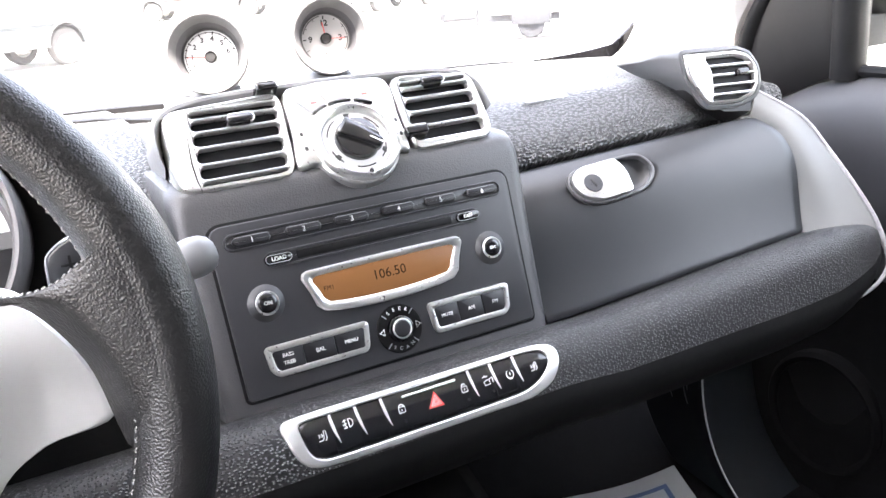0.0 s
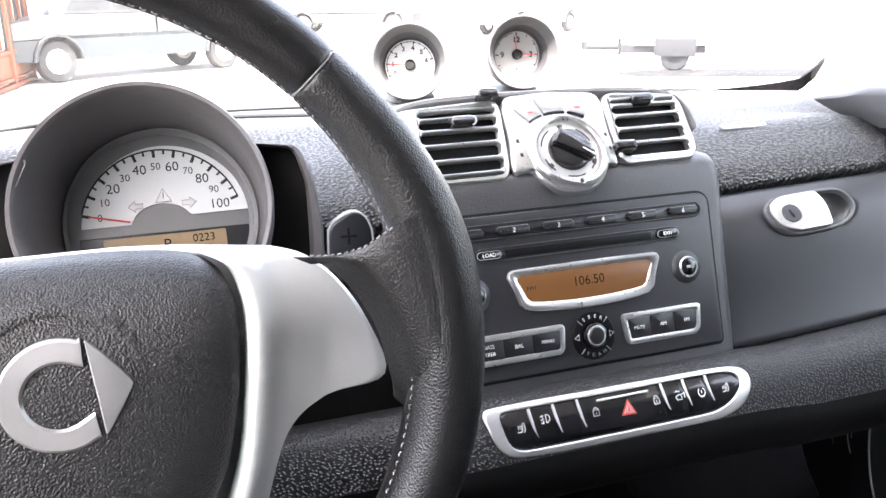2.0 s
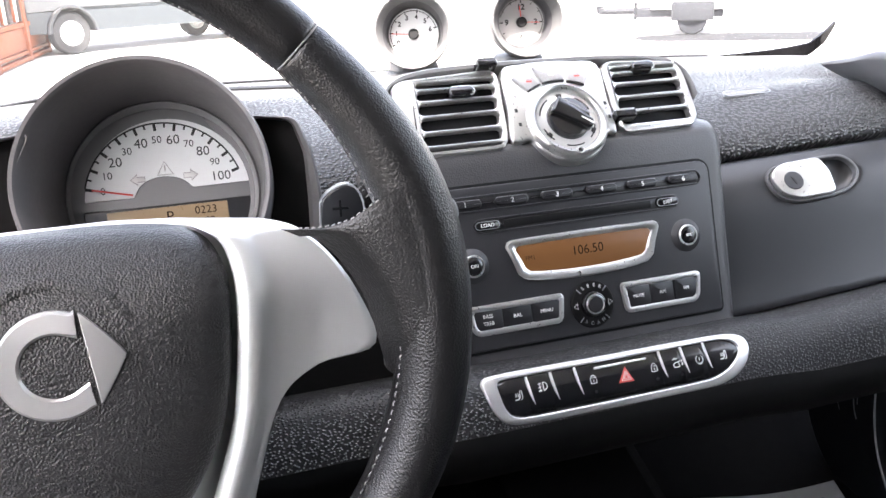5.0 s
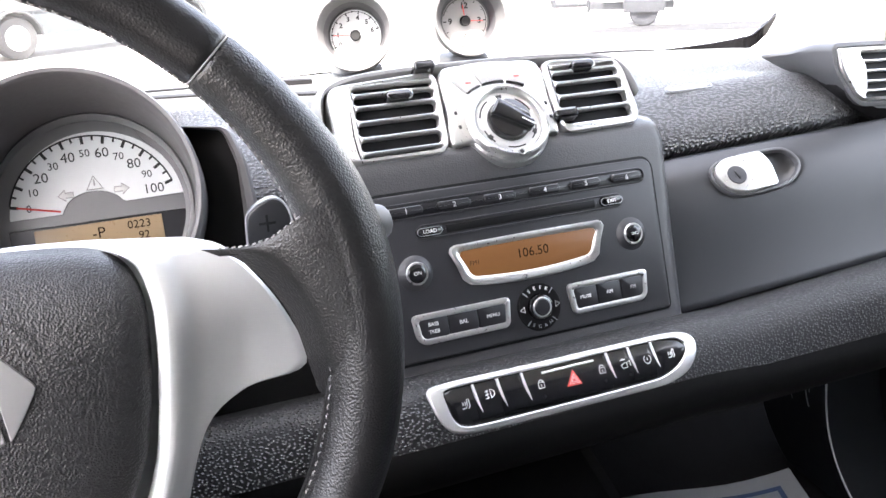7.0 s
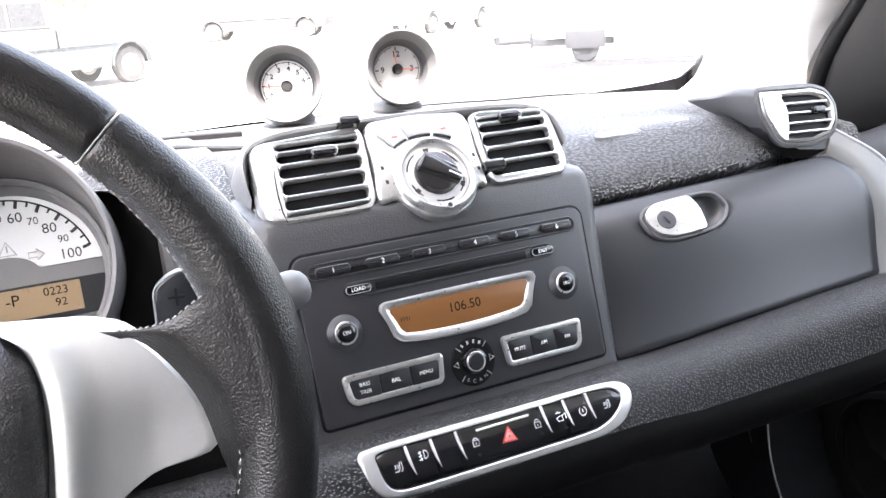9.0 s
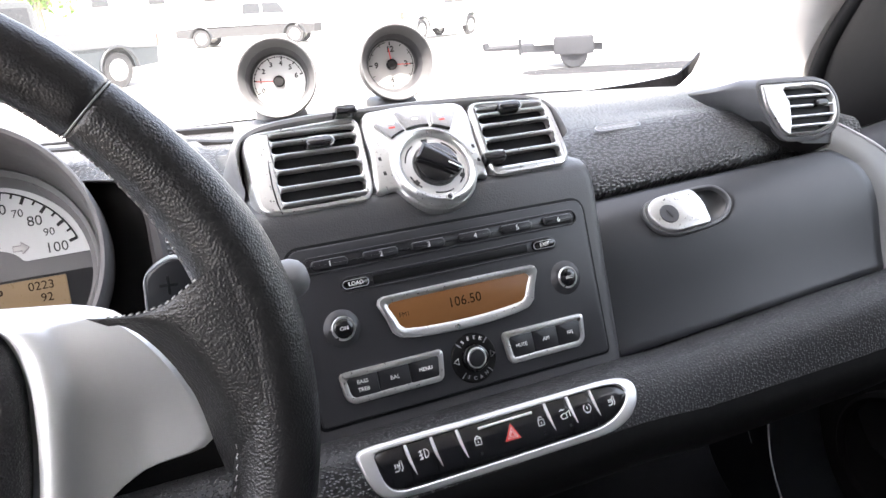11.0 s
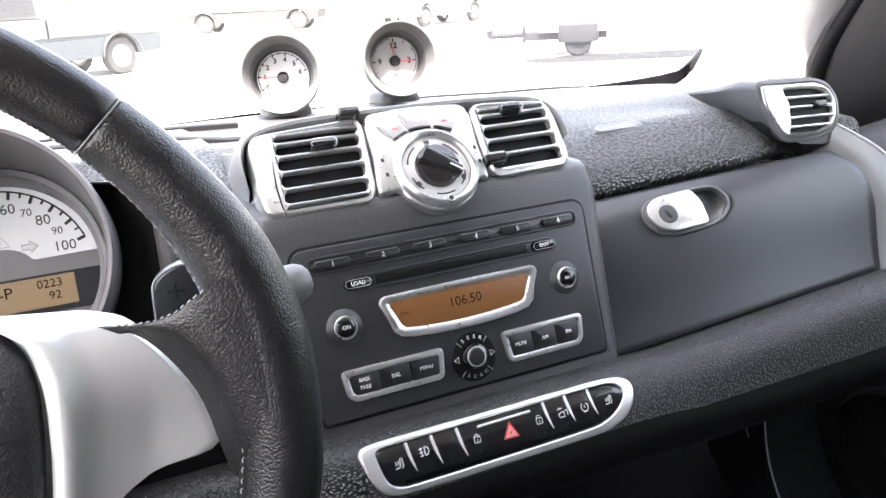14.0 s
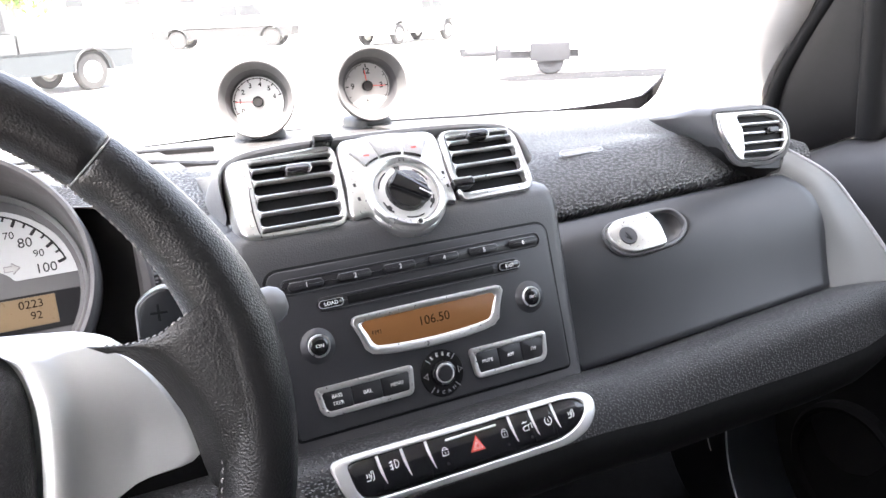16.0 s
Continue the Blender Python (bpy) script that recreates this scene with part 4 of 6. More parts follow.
for a in (45, 135, 225, 315):
    bm = B()
    m = SEEK @ pose(0, 0, 0, 0, 0, a)
    box(bm, 0.0125, 0.0172, -0.0003, 0.0003, 0.0005, 0.0021, m, 0.0001)
    part("divider", bm, M_KNOB, rocker)


# ---------------------------------------------------------------- vents and climate dial
def air_vent(outer, inner, rows, tab, label, levers):
    v = thing("air_vent", VENT @ Vector((outer[0].x, 0.02, 0)), label, "air vent", "centre vents")
    # near-black plate just behind the slats, in place of the opening's deep shade
    bm = B()
    slab(bm, shrink(inner, -0.002), -0.0075, -0.0058, VENT, 0.0002)
    part("duct_shade", bm, M_DARK, v)
    bm = B()
    e = 0.0012
    rr = []
    for pts, d, z in ((outer, 0, -0.0160), (outer, 0, -0.001), (outer, e, 0.0012), (outer, 2.4 * e, 0.0020), (inner, -0.0012, 0.0016), (inner, -0.0002, 0.0004), (inner, 0, -0.0150)):
        rr.append([VENT @ (p + Vector((0, 0, z))) for p in shrink(pts, d)])
    loft(bm, rr, loop=True)
    part("frame", bm, M_SILVER, v)
    for k, (x0a, x1a, ya, x0b, x1b, yb, h) in enumerate(rows):
        bm = B()
        sect = []
        lo = ya - rows[k - 1][2] if k else 0.006
        hi = rows[k + 1][2] - ya if k + 1 < len(rows) else 0.006
        span = abs(x1a - x0a)
        for e in (0, 0.0006, 0.0014, 0.0026, 0.0040, span / 2, span - 0.0040, span - 0.0026, span - 0.0014, span - 0.0006, span):
            t = e / span
            x, y = lerp(x0a, x1a, t), ya + (yb - ya) * t
            g = max(0, 1 - min(e, span - e) / 0.0040)
            fil = 1 - math.sqrt(max(0, 1 - g * g))
            dn, upw = h / 2 + fil * (lo - h) / 2, h / 2 + fil * (hi - h) / 2
            prof = [(-dn, -0.0005), (-dn * 0.8, 0.0014), (0, 0.0020), (upw * 0.8, 0.0014), (upw, -0.0005), (upw + 0.0006, -0.0045), (-dn + 0.0012, -0.0045)]
            sect.append([VENT @ Vector((x, y + a, b)) for a, b in prof])
        loft(bm, sect)
        part("slat", bm, M_SILVER, v)
    bm = B()
    x, y = tab
    slab(bm, capsule(0.0200, 0.0075, x, y), -0.001, 0.0072, VENT, 0.0022, 3)
    t = part("slide_tab", bm, M_GLOSS, v)
    bm = B()
    pts = [VENT @ Vector((p.x, p.y, 0.0060)) for p in capsule(0.0200, 0.0075, x, y)[7:23]]
    tube(bm, pts, 0.0005, 5)
    part("tab_edge", bm, M_SILVER, t)
    for lx, ly, w in levers:
        bm = B()
        slab(bm, outline(w, 0.0072, 0.0022, 4, lx, ly), -0.004, 0.0085, VENT, 0.0018, 3)
        part("shut_lever", bm, M_GLOSS, v)
        bm = B()
        box(bm, lx - w * 0.45, lx + w * 0.4, ly + 0.0020, ly + 0.0034, 0.004, 0.0090, VENT, 0.0004)
        part("lever_trim", bm, M_SILVER, v)
    return v


def rounded(pts, r, n=4):
    """Rounds the corners of a polygon given counter-clockwise."""
    out, k = [], len(pts)
    for i, p in enumerate(pts):
        a, b = (pts[i - 1] - p).normalized(), (pts[(i + 1) % k] - p).normalized()
        for j in range(n + 1):
            t = j / n
            q0, q1 = p + a * r, p + b * r
            out.append((1 - t) ** 2 * q0 + 2 * t * (1 - t) * p + t * t * q1)
    return out


LV_O = rounded(vec((-0.1275, 0.0120), (-0.0460, 0.0125), (-0.0375, 0.0825), (-0.1255, 0.0770)), 0.013)
LV_I = rounded(vec((-0.1112, 0.0142), (-0.0510, 0.0142), (-0.0435, 0.0772), (-0.1062, 0.0738)), 0.003)
rows = []
for y, h in ((0.0192, 0.0024), (0.0312, 0.0026), (0.0443, 0.0026), (0.0566, 0.0026), (0.0668, 0.0024), (0.0738, 0.0022)):
    xl, xr = lerp(-0.1118, -0.1062, (y - 0.0142) / 0.060), lerp(-0.0508, -0.0432, (y - 0.0142) / 0.063)
    rows.append((xl, xr, y, 0, 0, y + 0.0004, h))
left_vent = air_vent(LV_O, LV_I, rows, (-0.0735, 0.0612), "silver slatted air vent with black slide tab", [(-0.0480, 0.0835, 0.0165)])
# joint between the vent's outer shell and its slatted insert
bm = B()
tube(bm, [VENT @ Vector((x, y, z)) for x, y, z in ((-0.1128, 0.0125, 0.0012), (-0.1140, 0.0200, 0.0020), (-0.1140, 0.0330, 0.0021), (-0.1128, 0.0450, 0.0021), (-0.1115, 0.0540, 0.0019))], [0.0004, 0.0005, 0.0005, 0.0004, 0.0002], 6)
part("insert_joint", bm, M_DARK, left_vent)
RV_O = rounded(vec((0.0460, 0.0150), (0.1195, 0.0170), (0.1215, 0.0775), (0.0480, 0.0828)), 0.015)
RV_I = rounded(vec((0.0505, 0.0170), (0.1120, 0.0185), (0.1150, 0.0735), (0.0550, 0.0772)), 0.004)
rows = []
for y, h in ((0.0205, 0.0040), (0.0340, 0.0026), (0.0470, 0.0026), (0.0592, 0.0026), (0.0690, 0.0024), (0.0745, 0.0022)):
    xl, xr = lerp(0.0500, 0.0552, (y - 0.0170) / 0.058), lerp(0.1122, 0.1152, (y - 0.0170) / 0.058)
    rows.append((xl, xr, y, 0, 0, y + 0.0004, h))
air_vent(RV_O, RV_I, rows, (0.0830, 0.0715), "silver slatted air vent with black levers", [(0.0520, 0.0290, 0.0190)])

climate = thing("climate_panel", VENT @ Vector((0.002, 0.02, 0)), "silver climate panel with a black round dial", "climate control")
CEN = curve(vec((-0.0445, 0.0170), (-0.0300, 0.0165), (-0.0240, 0.0080), (-0.0120, -0.0015), (0.0030, -0.0045), (0.0180, -0.0015), (0.0295, 0.0080), (0.0350, 0.0165), (0.0430, 0.0170), (0.0445, 0.0450), (0.0455, 0.0785), (0.0200, 0.0835), (0.0020, 0.0845), (-0.0180, 0.0835), (-0.0365, 0.0785), (-0.0400, 0.0450)), 4, closed=True)
bm = B()
slab(bm, CEN, -0.0160, 0.0030, VENT, 0.0028, 3)
body = part("panel", bm, M_SILVER, climate)
DIAL = VENT @ Matrix.Translation((0.0032, 0.0290, 0.003))
bm = B()
lathe(bm, [(0.0322, -0.012), (0.0322, 0.0030), (0.0310, 0.0050), (0.0290, 0.0062), (0.0268, 0.0056), (0.0256, 0.0040), (0.0250, 0.0010), (0.0250, -0.012)], DIAL, 64, loop=True)
ringo = part("dial_ring", bm, M_SILVER, climate, "silver ring round the dial")
bm = B()
lathe(bm, [(0.0252, -0.004), (0.0252, 0.0014), (0.0170, 0.0020), (0.0003, 0.0020)], DIAL, 56)
part("scale_plate", bm, M_SCALE, climate, "grey scale with printed marks")
bm = B()
lathe(bm, [(0.0168, 0.0), (0.0168, 0.0060), (0.0158, 0.0080), (0.0130, 0.0090), (0.0003, 0.0092)], DIAL, 48)
knob = part("dial_knob", bm, M_GLOSS, climate)
bm = B()
KB = DIAL @ pose(0, 0, 0, 0, 0, -38)
slab(bm, rounded(vec((-0.0150, -0.0075), (0.0165, -0.0045), (0.0185, 0.0), (0.0165, 0.0045), (-0.0150, 0.0075)), 0.002), 0.006, 0.0135, KB, 0.0025, 3)
part("grip", bm, M_GLOSS, knob)
bm = B()
box(bm, 0.0070, 0.0172, -0.0006, 0.0006, 0.0115, 0.0138, KB, 0.0002)
part("pointer", bm, M_WHITE, knob)
bm = B()
tube(bm, [KB @ Vector((x, 0.0075 - 0.0001 * x, 0.0120)) for x in (-0.0145, 0.0, 0.0120)], 0.0004, 6)
part("grip_edge", bm, M_KNOB, knob)
for a0, a1, r in ((20, 58, 0.0218), (122, 165, 0.0218), (195, 225, 0.0218), (252, 290, 0.0218), (-48, -15, 0.0218)):
    bm = B()
    arc = [DIAL @ Vector((r * math.cos(radians(lerp(a0, a1, k / 10))), r * math.sin(radians(lerp(a0, a1, k / 10))), 0.0019)) for k in range(11)]
    tube(bm, arc, 0.00055, 6)
    part("scale_mark", bm, M_INK, climate)
for a in (92, 212, -30):
    bm = B()
    m = DIAL @ pose(0, 0, 0, 0, 0, a - 90) @ Matrix.Translation((0, 0.0212, 0.0018))
    slab(bm, rounded(vec((-0.0016, -0.0018), (0.0016, -0.0018), (0.0024, 0.0016), (-0.0024, 0.0016)), 0.0005), -0.001, 0.0005, m, 0.0001)
    part("scale_symbol", bm, M_INK, climate)
m = DIAL @ Matrix.Translation((0, -0.0282, 0.0055))
bm = B()
lathe(bm, [(0.0030, -0.002), (0.0030, 0.0012), (0.0022, 0.0016), (0.0018, 0.0010), (0.0018, -0.002)], m, 24, loop=True)
part("mark_ring", bm, M_SILVER, ringo)
bm = B()
lathe(bm, [(0.0018, -0.002), (0.0018, 0.0008), (0.0003, 0.0008)], m, 20)
part("mark_dot", bm, M_INK, ringo)
for k, (a0, a1) in enumerate(((109, 127), (81, 106), (58, 78))):
    def arc_pt(a, r):
        return Vector((0.0048 + r * 1.12 * math.cos(radians(a)), 0.0270 + r * math.sin(radians(a)), 0))
    pts = [arc_pt(lerp(a1, a0, j / 6), 0.0380) for j in range(7)] + [arc_pt(lerp(a0, a1, j / 6), 0.0528) for j in range(7)]
    bm = B()
    slab(bm, pts, 0.0, 0.0052, VENT, 0.0010, 2)
    key = part("climate_key", bm, M_KEY, climate, "dark grey key with small red and white marks")
    bm = B()
    slab(bm, [arc_pt(lerp(a1, a0, j / 6), 0.0368) for j in range(7)] + [arc_pt(lerp(a0, a1, j / 6), 0.0386) for j in range(7)], 0.0, 0.0046, VENT, 0.0004)
    part("key_shadow_lip", bm, M_GLOSS, key)
    c = arc_pt((a0 + a1) / 2, 0.0432)
    bm = B()
    box(bm, c.x - 0.0024, c.x + 0.0024, c.y - 0.0009, c.y + 0.0007, 0.004, 0.0054, VENT, 0.0003)
    part("key_mark", bm, M_RED if k != 1 else M_WHITE, key)
    bm = B()
    box(bm, c.x - 0.0028, c.x + 0.0028, c.y + 0.0026, c.y + 0.0050, 0.004, 0.0054, VENT, 0.0003)
    part("key_mark", bm, M_WHITE, key)
for x in (-0.0345, 0.0402):
    for y in (0.0300, 0.0420):
        bm = B()
        box(bm, x - 0.0012, x + 0.0012, y - 0.0016, y + 0.0016, 0.002, 0.0032, VENT, 0.0003)
        part("edge_mark", bm, M_INK, climate)


# ---------------------------------------------------------------- switch strip
strip = thing("switch_strip", (0, -0.08, -0.09), "silver framed strip of black switches with white symbols", "switch panel")
SO = curve(vec((-0.1088, 0.0060), (-0.1060, -0.0065), (-0.1008, -0.0155), (-0.0920, -0.0202), (-0.0790, -0.0216), (-0.0500, -0.0224), (0.0160, -0.0231), (0.0600, -0.0233), (0.0755, -0.0218), (0.0880, -0.0172), (0.0964, -0.0092), (0.1000, -0.0012), (0.0990, 0.0058), (0.0924, 0.0108), (0.0767, 0.0130), (0.0482, 0.0135), (-0.0197, 0.0140), (-0.0793, 0.0147), (-0.1020, 0.0142), (-0.1080, 0.0115)), 4, closed=True)
SI = curve(vec((-0.0980, 0.0040), (-0.0962, -0.0065), (-0.0926, -0.0130), (-0.0862, -0.0160), (-0.0760, -0.0168), (-0.0480, -0.0172), (0.0160, -0.0175), (0.0560, -0.0173), (0.0680, -0.0160), (0.0780, -0.0124), (0.0858, -0.0068), (0.0898, -0.0014), (0.0892, 0.0036), (0.0840, 0.0078), (0.0705, 0.0094), (0.0467, 0.0096), (-0.0212, 0.0099), (-0.0790, 0.0103), (-0.0940, 0.0100), (-0.0978, 0.0082)), 4, closed=True)


def strip_pt(p, z):
    """Lies on the rounded roll: the strip bows in height."""
    bow = -6.0 * (p.y + 0.004) ** 2
    return STRIP @ Vector((p.x, p.y, z + bow + 0.0015))


bm = B()
rows = []
for pts, d, z in ((SO, 0, -0.010), (SO, 0, 0.0004), (SO, 0.0010, 0.0018), (SO, 0.0022, 0.0022), (SI, -0.0008, 0.0022), (SI, 0, 0.0014), (SI, 0, -0.006)):
    rows.append([strip_pt(p, z) for p in shrink(pts, d)])
loft(bm, rows, loop=True)
part("frame", bm, M_FRAME, strip, "brushed silver frame")
bm = B()
rows = [[strip_pt(p, -0.004) for p in shrink(SI, -0.001)]] + [[strip_pt(Vector((0, -0.006, 0)).lerp(p, s), 0.0004) for p in shrink(SI, -0.001)] for s in (1, 0.8, 0.5, 0.2, 0.02)]
loft(bm, rows)
part("bed", bm, M_DARK, strip)
SEP = (-0.0977, -0.0775, -0.0596, -0.0414, 0.0248, 0.0428, 0.0617, 0.0895)


def strip_limits(x):
    """Lower and upper bound of the keys at x."""
    ys = []
    n = len(SI)
    for i in range(n):
        a, b = SI[i], SI[(i + 1) % n]
        if (a.x - x) * (b.x - x) <= 0 and abs(a.x - b.x) > 1e-9:
            ys.append(lerp(a.y, b.y, (x - a.x) / (b.x - a.x)))
    return (min(ys), max(ys)) if len(ys) > 1 else (0, 0.001)


keys = []
for a, b in zip(SEP, SEP[1:]):
    bm = B()
    rows = []
    cols = [lerp(a + 0.0001, b - 0.0001, k / 8) for k in range(9)]
    for x in cols:
        lo, hi = strip_limits(x)
        lo, hi = lo + 0.0004, hi - 0.0004
        e = 0.0002 if x in (cols[0], cols[-1]) else 0.0
        prof = [(lo, -0.003)] + [(lerp(lo, hi, s), z - e) for s, z in ((0, 0.0006), (0.03, 0.0014), (0.25, 0.0020), (0.5, 0.0022), (0.7, 0.0022), (0.80, 0.0017), (0.95, 0.0009), (1.0, 0.0002))] + [(hi, -0.003)]
        rows.append([strip_pt(Vector((x, y, 0)), z) for y, z in prof])
    loft(bm, rows)
    keys.append(part("switch_key", bm, M_GLOSS, strip))
for x in SEP[1:-1]:
    bm = B()
    pts = [strip_pt(Vector((x + 0.0034 * ((0.0095 - y) / 0.02) ** 2, y, 0)), 0.0027) for y in (0.0096, 0.006, 0.002, -0.002, -0.006, -0.0095)]
    tube(bm, pts, [0.0010, 0.0011, 0.0011, 0.0009, 0.0006, 0.0002], 6)
    part("divider", bm, M_LINE, strip, "silver divider")
bm = B()
tube(bm, [strip_pt(Vector((x, 0.0062, 0)), 0.0021) for x in (-0.0263, -0.013, 0.001, 0.0141)], 0.0009, 6)
part("hazard_bar", bm, M_LINE, strip)


def strokes(name, lines, cx, cy, s, parent, material=M_WHITE, r=0.00034):
    """A printed symbol out of short lines."""
    bm = B()
    for pts in lines:
        tube(bm, [strip_pt(Vector((cx + x * s, cy + y * s, 0)), 0.0022) for x, y in pts], r, 5)
    return part(name, bm, material, parent)


def arc(cx, cy, r, a0, a1, n=8):
    return [(cx + r * math.cos(radians(lerp(a0, a1, k / n))), cy + r * math.sin(radians(lerp(a0, a1, k / n)))) for k in range(n + 1)]


SEAT = [[(-1.2, -1.2), (-0.2, -1.2), (0.3, -0.6), (0.5, 1.2), (1.0, 1.2), (1.1, -0.8), (0.6, -1.4)], [(-1.0, -0.4), (-0.7, 0.1), (-1.0, 0.6)], [(-0.3, -0.4), (0.0, 0.1), (-0.3, 0.6)]]
strokes("seat_symbol", SEAT, -0.0850, -0.0015, 0.0024, keys[0])
strokes("seat_symbol", SEAT, 0.0762, -0.0018, 0.0023, keys[6])
FOG = [arc(-0.1, 0, 1.0, -90, 90) + [(-0.1, -1.0)], [(-0.6, 0.8), (-1.5, 0.6)], [(-0.6, 0), (-1.5, -0.2)], [(-0.6, -0.8), (-1.5, -1.0)], [(-1.0, 1.0), (-0.9, -1.2)]]
strokes("fog_symbol", FOG, -0.0660, 0.0012, 0.0028, keys[1])
LOCK = [[(-0.8, -1.1), (0.8, -1.1), (0.8, 0.3), (-0.8, 0.3), (-0.8, -1.1)], arc(0, 0.3, 0.6, 0, 180), [(0, -0.2), (0, -0.7)]]
strokes("lock_symbol", LOCK, -0.0290, -0.0006, 0.0027, keys[3])
strokes("lock_symbol", LOCK[:1] + [arc(0, 0.4, 0.6, 30, 180), [(0, -0.2), (0, -0.7)]], 0.0188, -0.0008, 0.0027, keys[3])
strokes("boot_symbol", [[(-1.3, -0.2), (-0.4, 0.2), (0.3, 0.2), (0.4, -1.0), (-1.0, -1.0), (-1.3, -0.2)], [(0.4, 0.2), (1.3, 0.6), (1.3, -0.8)], [(-1.3, 1.0), (0.2, 1.1)], [(-0.8, 1.4), (-0.2, 0.9)]], 0.0380, -0.0012, 0.0028, keys[4])
strokes("tyre_symbol", [arc(0, 0, 1.1, -240, 60), [(0, 0.5), (0, -0.3)], [(-0.5, -1.2), (0.5, -1.2)]], 0.0560, -0.0018, 0.0027, keys[5])
bm = B()
tri = [strip_pt(Vector((x, y, 0)), 0.0022) for x, y in ((-0.0105, -0.0070), (0.0014, -0.0073), (-0.0036, 0.0036))]
tri2 = [p + STRIP.to_3x3() @ Vector((0, 0, 0.0004)) for p in tri]
loft(bm, [tri, tri2])
hz = part("hazard_triangle", bm, M_RED, keys[3], "red hazard triangle")
for s in (0.62, 0.33):
    bm = B()
    c = sum(tri2, Vector()) / 3
    tube(bm, [c.lerp(p, s) + STRIP.to_3x3() @ Vector((0, 0, 0.0002)) for p in tri2], 0.00035, 5, loop=True)
    part("hazard_line", bm, M_WHITE, hz)
for x in (-0.0285, 0.0200, 0.0400):
    bm = B()
    pts = [strip_pt(p, 0.0016) for p in disc(0.0011, 12, x, -0.0095)]
    loft(bm, [pts, [p + STRIP.to_3x3() @ Vector((0, 0, 0.0008)) for p in pts]])
    part("indicator", bm, M_DARK, strip)


# ---------------------------------------------------------------- glove box latch
g0 = glove_point(0.331, 0.768)
ex = (glove_point(0.45, 0.768) - glove_point(0.29, 0.768)).normalized()
ez = ex.cross((glove_point(0.368, 0.86) - glove_point(0.368, 0.68)).normalized()).normalized()
ey = ez.cross(ex)
GL = Matrix(((ex.x, ey.x, ez.x, g0.x), (ex.y, ey.y, ez.y, g0.y), (ex.z, ey.z, ez.z, g0.z), (0, 0, 0, 1))) @ Matrix.Translation((0, 0, 0.0008))
LATCH = curve(vec((-0.0425, 0.0040), (-0.0370, -0.0105), (-0.0230, -0.0185), (0.0, -0.0195), (0.0250, -0.0165), (0.0400, -0.0060), (0.0425, 0.0060), (0.0330, 0.0175), (0.0100, 0.0195), (-0.0150, 0.0185), (-0.0350, 0.0150)), 4, closed=True)
bm = B()
frame_ring(bm, LATCH, shrink(LATCH, 0.0030), -0.004, 0.0015, GL, 0.0012)
part("latch_surround", bm, M_SHELL, glove_door, "grey moulded lip")
bm = B()
HANDLE = rounded(vec((-0.0405, 0.0020), (-0.0335, -0.0125), (-0.0200, -0.0180), (0.0120, -0.0170), (0.0132, 0.0030), (0.0080, 0.0165), (-0.0270, 0.0158), (-0.0370, 0.0105)), 0.0045, 4)
slab(bm, HANDLE, -0.001, 0.0065, GL, 0.0012, 3)
handle = part("latch_handle", bm, M_SILVER, glove_door, "silver latch handle with keyhole")
LK = GL @ Matrix.Translation((-0.0222, -0.0015, 0.0055))
bm = B()
lathe(bm, [(0.0085, -0.002), (0.0085, 0.0012), (0.0079, 0.0018), (0.0003, 0.0018)], LK, 32)
lock = part("lock_cylinder", bm, M_TRIM, handle, "grey lock cylinder")
bm = B()
box(bm, -0.0011, 0.0011, -0.0042, 0.0036, 0.001, 0.0026, LK @ pose(0, 0, 0, 0, 0, 18), 0.0003)
part("keyhole", bm, M_INK, lock)
bm = B()
lathe(bm, [(0.0030, -0.002), (0.0030, 0.0021), (0.0003, 0.0021)], LK, 20)
part("lock_core", bm, M_TRIM, lock)

# ---------------------------------------------------------------- airbag mark on the pad
def pad_height(x, y):
    pts = pad_profile(x)
    for a, b in zip(pts[5:], pts[6:]):
        if a.y <= y <= b.y:
            return lerp(a.z, b.z, (y - a.y) / (b.y - a.y))
    return 0.09


mark = thing("airbag_mark", (0.2255, 0.112, pad_height(0.2255, 0.112)), "small pale oval mark moulded into the pad", "emblem")
bm = B()
MK = Matrix.Translation((0.2265, 0.112, pad_height(0.2265, 0.112) + 0.0008)) @ pose(0, 0, 0, 20, -1.5, -7)
frame_ring(bm, capsule(0.0465, 0.0100, 0, 0), shrink(capsule(0.0465, 0.0100, 0, 0), 0.0011), -0.002, 0.0010, MK, 0.0004)
part("oval", bm, M_KNOB, mark)
bm = B()
slab(bm, shrink(capsule(0.0465, 0.0100, 0, 0), 0.0009), -0.002, 0.0004, MK, 0.0002)
part("field", bm, M_POD, mark)
for k in range(6):
    bm = B()
    box(bm, -0.0150 + 0.0051 * k, -0.0115 + 0.0051 * k, -0.0016, 0.0016, 0.0, 0.0008, MK, 0.0003)
    part("bar", bm, M_KNOB, mark)


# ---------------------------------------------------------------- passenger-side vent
# draws the side vent towards the eye so that it fits the camera's view
VENT_VIEW_FIT = Matrix.Translation((-0.0157, -0.0358, 0.0143)) @ Matrix.Scale(0.931, 4)


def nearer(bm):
    """Scales a piece of the vent about the eye point to fit the camera's view."""
    bm.transform(VENT_VIEW_FIT)
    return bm


